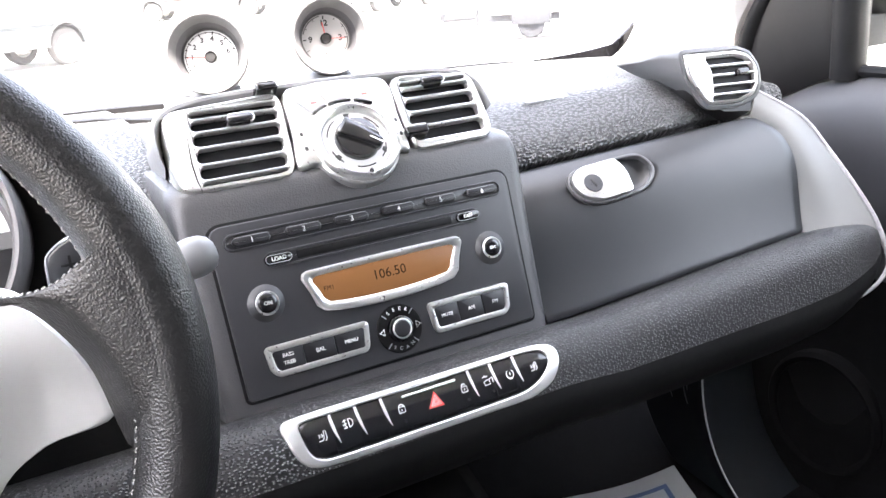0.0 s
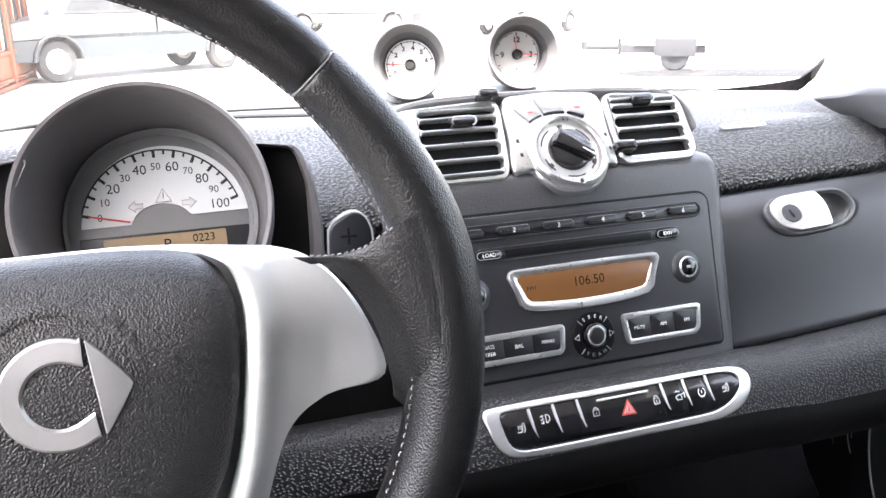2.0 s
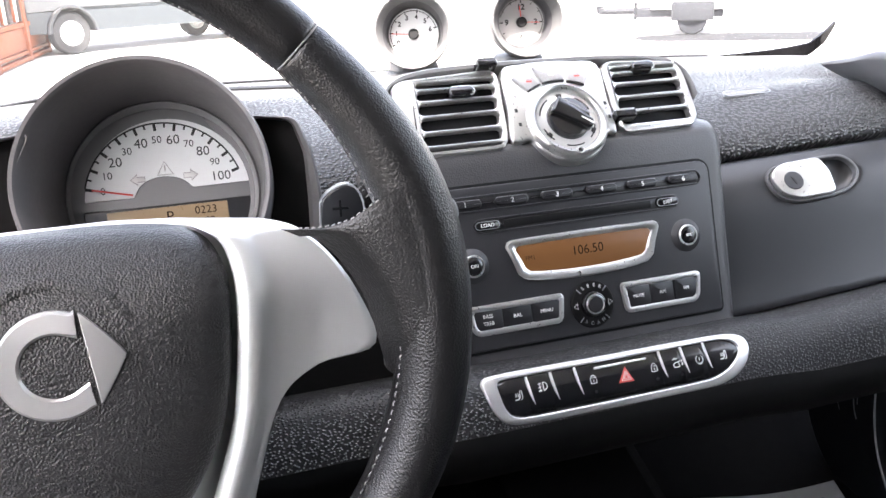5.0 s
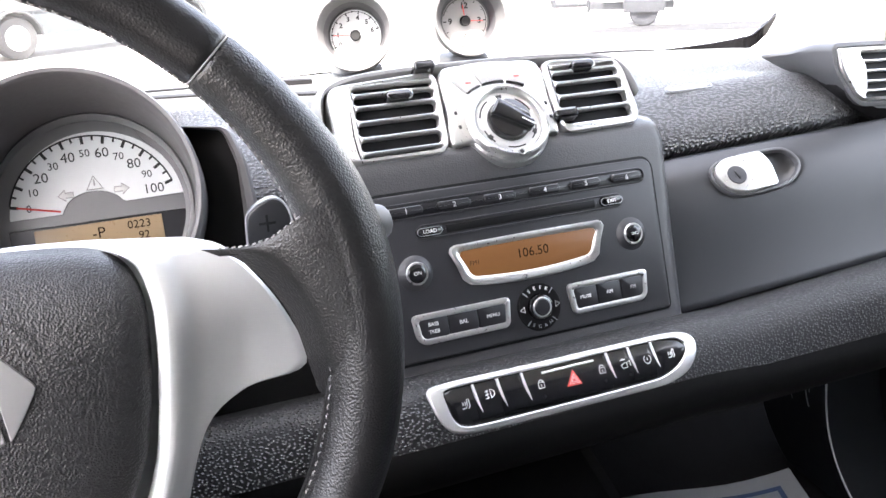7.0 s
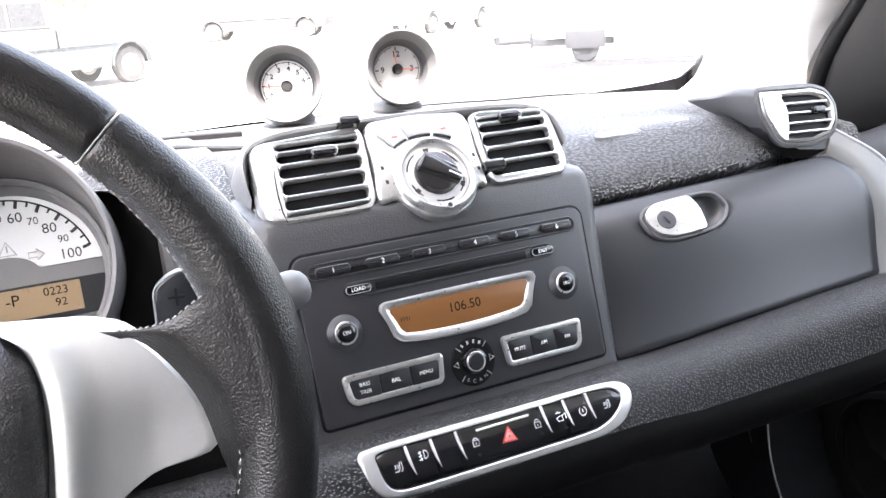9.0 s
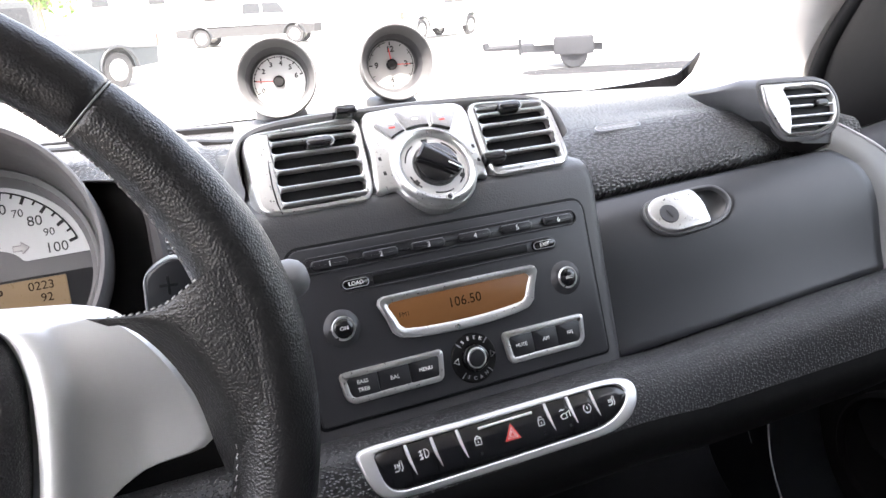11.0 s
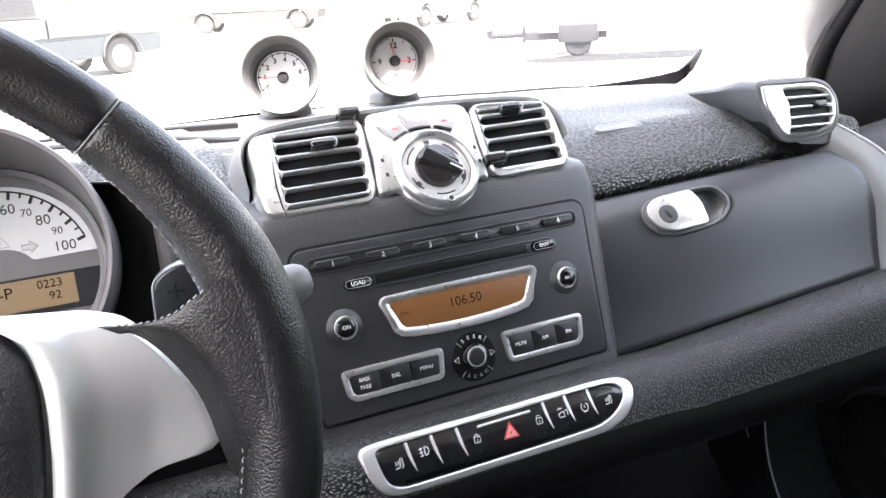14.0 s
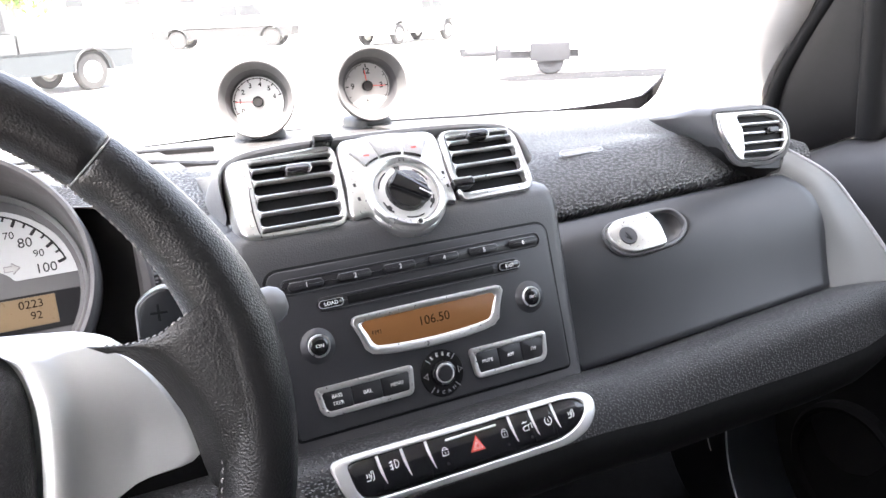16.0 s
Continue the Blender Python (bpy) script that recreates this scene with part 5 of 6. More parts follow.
PV = plane_at((0.4350, 0.0900, 0.0820), 20, -4)
side_vent = thing("air_vent", (0.39, 0.08, 0.05), "silver slatted air vent in a dark grey housing", "air vent")
PO = rounded(vec((-0.0280, -0.0262), (0.0100, -0.0275), (0.0320, -0.0215), (0.0412, -0.0105), (0.0432, 0.0075), (0.0357, 0.0212), (0.0200, 0.0272), (-0.0495, 0.0295), (-0.0492, 0.0080), (-0.0368, -0.0187)), 0.0050, 4)
bm = B()
base = [PV @ (p + Vector((0, 0, 0.0))) for p in shrink(PO, -0.0042)]
rows = [[PV @ (p + Vector((0, 0, -0.004))) for p in shrink(PO, 0.004)], [PV @ (p + Vector((0, 0, 0.0015))) for p in shrink(PO, -0.0005)], [PV @ (p + Vector((0, 0, 0.0010))) for p in shrink(PO, -0.0024)], base]
for y, s, dz in ((0.118, 1.0, -0.002), (0.15, 0.88, -0.006), (0.20, 0.60, -0.006)):
    ring = []
    for p in shrink(PO, -0.0052):
        q = PV @ p
        ring.append(Vector((0.435 + (q.x - 0.435) * s + (lerp(0.022, -0.006, min(1, max(0, (p.y + 0.02) / 0.05))) if p.x < -0.02 else 0) * (y - 0.09) / 0.06, y + (q.y - 0.09) * 0.6, 0.078 + (q.z - 0.078) * s + dz)))
    rows.append(ring)
loft(bm, rows)
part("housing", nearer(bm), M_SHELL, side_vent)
# chin under the vent and its pointed tail along the pad
bm = B()
rows = []
for x, y, z, w, h in ((0.392, 0.0900, 0.0700, 0.010, 0.006), (0.400, 0.0870, 0.0640, 0.030, 0.018), (0.425, 0.0800, 0.0530, 0.042, 0.028), (0.455, 0.0760, 0.0500, 0.042, 0.028), (0.480, 0.0765, 0.0520, 0.040, 0.026), (0.492, 0.085, 0.060, 0.030, 0.018)):
    rows.append([Vector((x, y + w, z - h * 0.5)), Vector((x, y + 0.2 * w, z - h * 0.45)), Vector((x, y, z - h * 0.1)), Vector((x, y + 0.1 * w, z + h * 0.25)), Vector((x, y + 0.35 * w, z + h * 0.5)), Vector((x, y + w, z + h * 0.62)), Vector((x, y + 1.6 * w, z + h * 0.4))])
loft(bm, rows)
# far darker than the housing: shade below the vent is in its colour
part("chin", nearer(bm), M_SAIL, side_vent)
bm = B()
PI = rounded(vec((-0.0240, -0.0225), (0.0100, -0.0235), (0.0275, -0.0185), (0.0355, -0.0100), (0.0372, 0.0060), (0.0310, 0.0160), (0.0180, 0.0205), (-0.0230, 0.0222), (-0.0172, 0.0080), (-0.0195, -0.0120)), 0.0030, 4)
e = 0.0012
rr = []
for pts, d, z in ((PO, 0.001, -0.004), (PO, 0.001, 0.0012), (PO, 0.0020, 0.0026), (PO, 0.0040, 0.0032), (PI, -0.0012, 0.0026), (PI, 0, 0.001), (PI, 0, -0.006)):
    rr.append([PV @ (p + Vector((0, 0, z))) for p in shrink(pts, d)])
loft(bm, rr, loop=True)
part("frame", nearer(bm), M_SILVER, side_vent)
# dark sheet behind the slats stands in for shade inside the vent
bm = B()
slab(bm, shrink(PI, -0.001), -0.006, -0.0028, PV, 0.0002)
part("duct_shade", nearer(bm), M_DARK, side_vent)
for y, x0, x1 in ((0.0134, -0.0200, 0.0345), (0.0036, -0.0180, 0.0385), (-0.0066, -0.0190, 0.0385), (-0.0158, -0.0220, 0.0330)):
    bm = B()
    prof = [(-0.0015, -0.001), (-0.0012, 0.0016), (0, 0.0022), (0.0012, 0.0016), (0.0015, -0.001), (0.0016, -0.0036), (-0.0010, -0.0036)]
    loft(bm, [[PV @ Vector((x, y - 0.0018 * (x - x0) / (x1 - x0) + a, b)) for a, b in prof] for x in (x0, 0.5 * (x0 + x1), x1)])
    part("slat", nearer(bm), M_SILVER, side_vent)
bm = B()
slab(bm, capsule(0.0150, 0.0066, 0.0190, 0.0036), -0.001, 0.0075, PV, 0.0018, 3)
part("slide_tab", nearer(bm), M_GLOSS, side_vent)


# ---------------------------------------------------------------- gauge pods
def pod(hub, rim, name, label, dial_mat, r=0.0298):
    g = thing(name, (hub[0], hub[1], 0.088), label, "gauge", "gauges on the dashboard")
    axis = (Vector(rim) - Vector(hub)).normalized()
    side = Vector((0, 0, 1)).cross(axis).normalized()
    up = axis.cross(side)
    m = Matrix(((side.x, up.x, axis.x, hub[0]), (side.y, up.y, axis.y, hub[1]), (side.z, up.z, axis.z, hub[2]), (0, 0, 0, 1)))
    bm = B()
    lathe(bm, [(0.004, -0.034), (0.020, -0.031), (0.031, -0.022), (0.0380, -0.008), (0.0410, 0.012), (0.0421, 0.030), (0.0419, 0.0355), (0.0410, 0.0375), (0.0397, 0.0372), (0.0388, 0.0350), (r + 0.0026, 0.0180), (r + 0.0008, 0.0015), (r + 0.0008, -0.004), (0.004, -0.004)], m, 64)
    part("housing", bm, M_CUP, g, "grey plastic cup")
    bm = B()
    lathe(bm, [(r + 0.0010, 0.0015), (r + 0.0030, 0.0180), (0.0386, 0.0290), (0.0378, 0.0290), (r + 0.0020, 0.0180), (r, 0.0018)], m, 64, loop=True)
    part("inner_wall", bm, M_TRIM, g)
    bm = B()
    lathe(bm, [(r, -0.005), (r, 0.0004), (0.0003, 0.0004)], m, 56)
    face = part("dial", bm, dial_mat, g)
    bm = B()
    lathe(bm, [(r + 0.0004, 0.0), (r + 0.0004, 0.0022), (r - 0.0006, 0.0028), (r - 0.0014, 0.0022), (r - 0.0014, 0.0)], m, 56, loop=True)
    part("bezel", bm, M_CUP, g)
    bm = B()
    lathe(bm, [(0.0060, 0.0), (0.0060, 0.0058), (0.0050, 0.0068), (0.0003, 0.0070)], m, 28)
    part("hub", bm, M_DARK, g)
    bm = B()
    slab(bm, outline(0.050, 0.060, 0.015, 5, 0, 0.01), 0.0, 0.030, Matrix.Translation((hub[0] + 0.003, hub[1] + 0.005, 0.070)), 0.006, 3)
    part("foot", bm, M_CUP, g)
    return g, m @ Matrix.Diagonal((r / 0.0358, r / 0.0358, 1, 1))


def mark_at(m, a, r0, r1, w, material, parent, name="tick", z=0.0004):
    bm = B()
    box(bm, r0, r1, -w / 2, w / 2, z, z + 0.0004, m @ pose(0, 0, 0, 0, 0, a), 0.0001)
    return part(name, bm, material, parent)


tach, m = pod((0.0, 0.409, 0.130), (-0.012, 0.375, 0.1374), "rev_counter", "round white rev counter in a grey pod", M_DIAL)
for k in range(7):
    a = 208 - 32 * k
    mark_at(m, a, 0.0285, 0.0330, 0.0016, M_INK, tach)
    if k < 6:
        mark_at(m, a - 16, 0.0305, 0.0330, 0.0010, M_INK, tach)
    c = Vector((0.0236 * math.cos(radians(a)), 0.0236 * math.sin(radians(a)), 0.0005))
    lettering("digit", str(k), 0.0088, m @ Matrix.Translation(c), M_INK, tach, bold=0.0003)
bm = B()
pts = [m @ Vector((0.0318 * math.cos(radians(a)), 0.0318 * math.sin(radians(a)), 0.0006)) for a in range(208, 14, -4)]
tube(bm, pts, 0.0004, 5)
part("scale_line", bm, M_INK, tach)
mark_at(m, 178, 0.003, 0.0300, 0.0011, M_RED, tach, "needle", 0.0036)

clock, m = pod((0.1331, 0.4084, 0.137), (0.126, 0.375, 0.142), "dashboard_clock", "round grey clock in a grey pod", M_DIALGREY, 0.0285)
for k in range(12):
    mark_at(m, 30 * k, 0.0290 if k % 3 else 0.0275, 0.0325, 0.0012 if k % 3 else 0.0018, M_INK, clock)
for a, txt in ((90, "12"), (0, "3"), (270, "6"), (180, "9")):
    lettering("digit", txt, 0.0115, m @ Matrix.Translation((0.0218 * math.cos(radians(a)), 0.0218 * math.sin(radians(a)), 0.0005)), M_INK, clock, bold=0.0004)
bm = B()
for a0, a1 in ((100, 165), (-80, 40)):
    tube(bm, [m @ Vector((0.0322 * math.cos(radians(lerp(a0, a1, k / 14))), 0.0322 * math.sin(radians(lerp(a0, a1, k / 14))), 0.0006)) for k in range(15)], 0.0005, 5)
part("scale_line", bm, M_INK, clock)
mark_at(m, 97, 0.003, 0.0230, 0.0014, M_RED, clock, "hour_hand", 0.0036)
mark_at(m, -2, 0.003, 0.0270, 0.0011, M_RED, clock, "minute_hand", 0.0040)


# ---------------------------------------------------------------- instrument cluster
cluster = thing("instrument_cluster", (-0.292, 0.08, 0.0), "white speedometer under a round dark grey hood", "instrument cluster")
hub, rim = Vector((-0.2885, 0.1045, 0.0500)), Vector((-0.3020, 0.020, 0.0830))
axis = (rim - hub).normalized()
side = Vector((0, 0, 1)).cross(axis).normalized()
up = axis.cross(side)
length = (rim - hub).length
HM = Matrix(((side.x, up.x, axis.x, hub.x), (side.y, up.y, axis.y, hub.y), (side.z, up.z, axis.z, hub.z), (0, 0, 0, 1)))
bm = B()
L = length
lathe(bm, [(0.060, -0.040), (0.078, -0.030), (0.0805, L - 0.010), (0.0803, L - 0.003), (0.0792, L), (0.0770, L - 0.0008), (0.0752, L - 0.004), (0.0735, L * 0.6), (0.0700, 0.018), (0.0672, 0.004), (0.0660, -0.004), (0.060, -0.006)], HM, 80, loop=True)
part("hood", bm, M_PODIN, cluster, "dark grey hood")
bm = B()
lathe(bm, [(0.0674, 0.0030), (0.0690, 0.0085), (0.0672, 0.0110), (0.0655, 0.0085), (0.0640, 0.0030)], HM, 72, loop=True)
part("bezel", bm, M_POD, cluster)
CLU = plane_at((-0.2885, 0.1040, 0.0470), 19)
bm = B()
slab(bm, disc(0.0680, 64), -0.010, -0.0015, CLU, 0.0003)
part("backplate", bm, M_POD, cluster, "mid grey dial surround")
bm = B()
rows = []
for k in range(61):
    x = lerp(-0.0562, 0.0614, k / 60)
    top = math.sqrt(0.0595 ** 2 - (x - 0.003) ** 2)
    foot = lerp(0.0038, 0.0040, k / 60) if x < -0.02 else lerp(0.0070, 0.0080, (x + 0.02) / 0.08)
    swell = (x + 0.001) / 0.0205
    if abs(swell) < 1:
        foot = max(foot, 0.0040 + 0.0135 * math.sqrt(1 - swell * swell))
    rows.append([CLU @ Vector((x, y, z)) for y, z in ((foot, -0.004), (foot, 0.0), (max(top, foot + 0.0006), 0.0), (max(top, foot + 0.0006), -0.004))])
loft(bm, rows)
face = part("dial", bm, M_DIAL, cluster, "white speedometer dial")
for v in range(0, 101, 5):
    a = 166.5 - 1.48 * v
    big = v % 10 == 0
    mark_at(CLU, a, 0.0512 if big else 0.0534, 0.0566, 0.0021 if big else 0.0014, M_INK, cluster, "tick", 0.0)
    if big:
        sz = 0.0098 if v in (20, 40, 60, 80, 100) else 0.0074
        r = 0.0445 if v < 100 else 0.0425
        lettering("digit", str(v), sz, CLU @ Matrix.Translation((r * math.cos(radians(a)), r * math.sin(radians(a)), 0.0002)), M_INK, face)
bm = B()
tube(bm, [CLU @ Vector((0.0567 * math.cos(radians(a)), 0.0567 * math.sin(radians(a)), 0.0003)) for a in range(166, 17, -4)], 0.0006, 5)
part("scale_line", bm, M_INK, cluster)
mark_at(CLU, 166.5, 0.024, 0.0520, 0.0013, M_RED, cluster, "needle", 0.0022)
for s in (-1, 1):
    bm = B()
    p = vec((-0.0048, -0.0018), (0.0004, -0.0018), (0.0004, -0.0040), (0.0052, 0.0), (0.0004, 0.0040), (0.0004, 0.0018), (-0.0048, 0.0018))
    p = [Vector((q.x * s + 0.0185 * s, q.y + 0.0165, 0)) for q in p]
    tube(bm, [CLU @ (q + Vector((0, 0, 0.0003))) for q in p], 0.0004, 5, loop=True)
    arrow = part("turn_arrow", bm, M_DIALGREY, cluster)
    bm = B()
    slab(bm, p if s > 0 else p[::-1], -0.0002, 0.00015, CLU, 0.00005)
    part("fill", bm, M_SCALE, arrow, "pale grey arrow")
bm = B()
tube(bm, [CLU @ Vector((x + 0.001, y + 0.022, 0.0003)) for x, y in ((-0.0055, -0.0035), (0.0055, -0.0035), (0.0, 0.0060))], 0.0005, 5, loop=True)
tube(bm, [CLU @ Vector((0.001, y, 0.0003)) for y in (0.0255, 0.0210)], 0.0005, 5)
part("warning_triangle", bm, M_DIALGREY, cluster)
bm = B()
box(bm, -0.0585, 0.0600, -0.0300, -0.0035, -0.003, 0.0, CLU, 0.001)
part("display_mask", bm, M_GREY, cluster)
bm = B()
box(bm, -0.0430, 0.0425, -0.0262, -0.0052, -0.002, 0.0006, CLU, 0.0008)
scr = part("display", bm, mat("pale_amber_display", (0.24, 0.175, 0.105), 0.3, vary=0.05, vscale=60, emit=(0.75, 0.55, 0.30), power=0.004), cluster, "pale amber trip display")
lettering("reading", "0223", 0.0082, CLU @ Matrix.Translation((0.0262, -0.0105, 0.0008)), M_LCDINK, scr, 0.00005)
lettering("reading", "92", 0.0080, CLU @ Matrix.Translation((0.0285, -0.0188, 0.0008)), M_LCDINK, scr, 0.00005)
lettering("gear", "-P", 0.0110, CLU @ Matrix.Translation((-0.0015, -0.0130, 0.0008)), M_LCDINK, scr, 0.00005)
# dark side wells of the hood
for s, x0 in ((1, -0.2120), (-1, -0.3860)):
    WM = plane_at((x0, 0.034, 0.074), 12, -10 * s)
    edge = [(-0.020, -0.060), (0.0240, -0.060), (0.0245, -0.016), (0.0206, 0.0135), (0.0118, 0.0378), (-0.0240, 0.0410), (-0.0106, 0.018), (-0.0096, 0.0)]
    hole = [(-0.019, -0.058), (0.0150, -0.058), (0.0156, -0.016), (0.0150, 0.0130), (0.0078, 0.0362), (-0.0225, 0.0395), (-0.0098, 0.018), (-0.0088, 0.0)]
    o, i = [rounded([Vector((s * p[0], p[1], 0)) for p in (e if s > 0 else e[::-1])], 0.006, 5) for e in (edge, hole)]
    bm = B()
    rr = []
    for f, z in ((0, -0.028), (-0.1, -0.015), (0, -0.001), (0.15, 0.0006), (0.7, 0.0004), (1, -0.002), (1, -0.022)):
        rr.append([WM @ (p.lerp(q, f) + Vector((0, 0, z))) for p, q in zip(o, i)])
    loft(bm, rr, loop=True)
    well = part("side_well", bm, M_PODIN, cluster, "dark grey lip round a black hollow")
    bm = B()
    slab(bm, shrink(i, -0.0005), -0.026, -0.020, WM, 0.0003)
    part("hollow", bm, M_SAIL, well, "black hollow")
bm = B()
box(bm, -0.3905, -0.3870, 0.0395, 0.0425, 0, 0.004, plane_at((0, 0, 0), 0) @ Matrix.Translation((0, 0, -0.040)), 0.0008)
part("warning_lamp", bm, mat("red_lamp", (0.4, 0.02, 0.02), 0.3, emit=(1, 0.05, 0.03), power=0.25), cluster, "small red warning lamp")

# demister slots along the foot of the windscreen
for x0, x1, y0, y1, w in ((-0.46, -0.062, 0.400, 0.238, 0.010), (-0.40, -0.070, 0.455, 0.345, 0.007), (0.16, 0.40, 0.470, 0.410, 0.008)):
    bm = B()
    pts = [(lerp(x0, x1, k / 10), lerp(y0, y1, k / 10)) for k in range(11)]
    rows = []
    for x, y in pts:
        z = (0.094 if abs(x) < 0.124 else pad_height(x, y)) - 0.001
        rows.append([Vector((x, y - w / 2, z - 0.004)), Vector((x, y - w / 2, z + 0.0028)), Vector((x, y + w / 2, z + 0.0036)), Vector((x, y + w / 2, z - 0.004))])
    loft(bm, rows)
    tagged(part("demister_slot", bm, M_DARK), "long black demister slot in the dashboard top", "demister slot", "demister slots")


# ---------------------------------------------------------------- doors, pillars
for s in (1, -1):
    tag = "right" if s > 0 else "left"
    A = [(0.575, 0.40, 0.085), (0.572, 0.345, 0.17), (0.566, 0.25, 0.28), (0.555, 0.10, 0.44), (0.55, 0.03, 0.55), (0.55, -0.08, 0.65)]
    D = [(0.606, 0.245, 0.00), (0.602, 0.232, 0.105), (0.600, 0.164, 0.213), (0.595, 0.09, 0.32), (0.585, 0.02, 0.46), (0.575, -0.06, 0.62)]
    a, d = curve(A, 5), curve(D, 5)
    bm = B()
    rows = []
    for p, q in zip(a, d):
        mid = p.lerp(q, 0.55) + Vector((-0.022, -0.006, -0.012))
        row = [p + Vector((0.03, 0.02, 0)), p, p.lerp(mid, 0.5) + Vector((-0.004, -0.004, 0)), mid, mid.lerp(q, 0.6) + Vector((-0.002, -0.004, 0)), q, q + Vector((0.03, 0.0, 0))]
        rows.append([Vector((s * v.x, v.y, v.z)) for v in row])
    loft(bm, rows)
    wall("pillar_" + tag, bm, M_HEAD, "pale windscreen pillar trim", "pillar")
    bm = B()
    tube(bm, [Vector((s * (p.x + 0.008), p.y - 0.016, p.z)) for p in d], 0.011, 10)
    wall("door_seal_" + tag, bm, M_DARK, "black rubber door seal", "trim")

    if s < 0:
        continue   # the driver's side is left open higher up to let light in
    door = thing("vehicle_door", (s * 0.64, -0.3, -0.55), "dark grey car door trim, closed", "door")
    bm = B()
    sail = [Vector((s * x, y, z)) for x, y, z in ((0.618, 0.235, 0.005), (0.618, 0.150, 0.040), (0.618, 0.088, 0.068), (0.606, 0.084, 0.30), (0.604, 0.10, 0.315), (0.606, 0.165, 0.215), (0.612, 0.222, 0.105))]
    c = sum(sail, Vector()) / len(sail)
    rows = [[p + Vector((s * 0.04, 0, 0)) for p in sail], sail, [c + (p - c) * 0.95 - Vector((s * 0.003, 0, 0)) for p in sail], [c + (p - c) * 0.6 - Vector((s * 0.006, 0, 0)) for p in sail], [c + (p - c) * 0.05 - Vector((s * 0.007, 0, 0)) for p in sail]]
    loft(bm, rows)
    part("mirror_cover", bm, M_SAIL, door)
    bm = B()
    rows = []
    for y in (0.26, 0.2, 0.12, 0.05, -0.1, -0.3, -0.6, -0.9, -1.2):
        top = table([(-1.2, 0.06), (0.05, 0.065), (0.088, 0.066), (0.15, 0.038), (0.21, 0.012), (0.26, -0.03)], y)[0]
        prof = [(0.66, top), (0.618, top), (0.606, top - 0.006), (0.592, top - 0.03), (0.585, top - 0.08), (0.590, -0.15), (0.66, -0.15)]
        rows.append([Vector((s * x, y, z)) for x, z in prof])
    loft(bm, rows)
    part("door_panel", bm, M_TRIM, door)
    bm = B()
    rows = []
    for y in (0.26, 0.05, -0.3, -0.6, -1.2):
        prof = [(0.66, -0.15), (0.592, -0.15), (0.600, -0.22), (0.585, -0.30), (0.575, -0.42), (0.585, -0.60), (0.66, -0.60)]
        rows.append([Vector((s * x, y, z)) for x, z in prof])
    loft(bm, rows)
    part("door_pocket", bm, M_CARPET, door, "black lower door trim")
    bm = B()
    tube(bm, [Vector((s * x, y, z)) for x, y, z in ((0.622, 0.086, 0.06), (0.612, 0.084, 0.20), (0.602, 0.080, 0.33), (0.592, 0.0, 0.44), (0.58, -0.2, 0.60))], 0.019, 10)
    part("window_frame", bm, M_DARK, door)
    bm = B()
    tube(bm, [Vector((s * 0.622, y, 0.069)) for y in (0.09, -0.3, -1.2)], 0.007, 8)
    part("window_seal", bm, M_DARK, door)
    bm = B()
    box(bm, -0.62, 0.085, 0.06, 0.62, 0, 0.004, Matrix(((0, 0, s, s * 0.632), (1, 0, 0, 0), (0, 1, 0, 0), (0, 0, 0, 1))), 0.001)
    g = part("door_glass", bm, M_GLASS, door)
    g.visible_shadow = False
    # unseen wall added behind the door to shorten the lit side opening
    bm = B()
    box(bm, -1.34, -0.62, -0.60, 0.66, 0, 0.05, Matrix(((0, 0, s, s * 0.61), (1, 0, 0, 0), (0, 1, 0, 0), (0, 0, 0, 1))), 0.01)
    wall("wall_" + tag, bm, M_CLOTH, "unseen dark side wall that keeps rear light out")
    # loudspeaker ring low in the door
    bm = B()
    SP = Matrix(((0, 0, -s, s * 0.583), (1, 0, 0, 0.05), (0, 1, 0, -0.335), (0, 0, 0, 1)))
    lathe(bm, [(0.078, -0.01), (0.078, 0.004), (0.073, 0.009), (0.067, 0.006), (0.064, -0.01)], SP, 48, loop=True)
    part("speaker_ring", bm, M_CARPET, door)
    bm = B()
    lathe(bm, [(0.066, -0.01), (0.066, -0.002), (0.03, 0.001), (0.001, 0.002)], SP, 40)
    part("speaker_grille", bm, M_DARK, door)
    # outside mirror
    mir = thing("door_mirror", (s * 0.78, 0.10, 0.10), "dark grey outside mirror of the car", "mirror")
    bm = B()
    MM = plane_at((s * 0.775, 0.115, 0.175), 3, 18 * s)
    o = outline(0.19, 0.15, 0.05, 7)
    rows = [[MM @ (p * k + Vector((0, 0, z))) for p in o] for k, z in ((0.3, -0.09), (0.75, -0.075), (0.95, -0.045), (1.0, -0.01), (1.0, 0.0), (0.95, 0.004), (0.93, -0.002))]
    loft(bm, rows)
    part("shell", bm, M_PODIN, mir)
    bm = B()
    slab(bm, shrink(o, 0.008), -0.006, 0.0, MM, 0.0005)
    part("mirror_glass", bm, mat("mirror_glass", (0.9, 0.9, 0.9), 0.02, 1.0), mir)
    bm = B()
    box(bm, min(s * 0.64, s * 0.70), max(s * 0.64, s * 0.70), 0.09, 0.135, 0.09, 0.125)
    part("arm", bm, M_DARK, mir)

# unseen walls on the driver's side, added and sized to limit its light
LEFT = Matrix(((0, 0, -1, -0.61), (1, 0, 0, 0), (0, 1, 0, 0), (0, 0, 0, 1)))
bm = B()
box(bm, -1.34, -0.80, -0.60, 0.66, 0, 0.05, LEFT, 0.01)
wall("wall_left", bm, M_CLOTH, "unseen dark side wall that keeps rear light out")
bm = B()
box(bm, -0.80, 0.20, -0.60, 0.04, 0, 0.06, LEFT, 0.01)
box(bm, -0.02, 0.20, 0.04, 0.42, 0, 0.06, LEFT, 0.01)
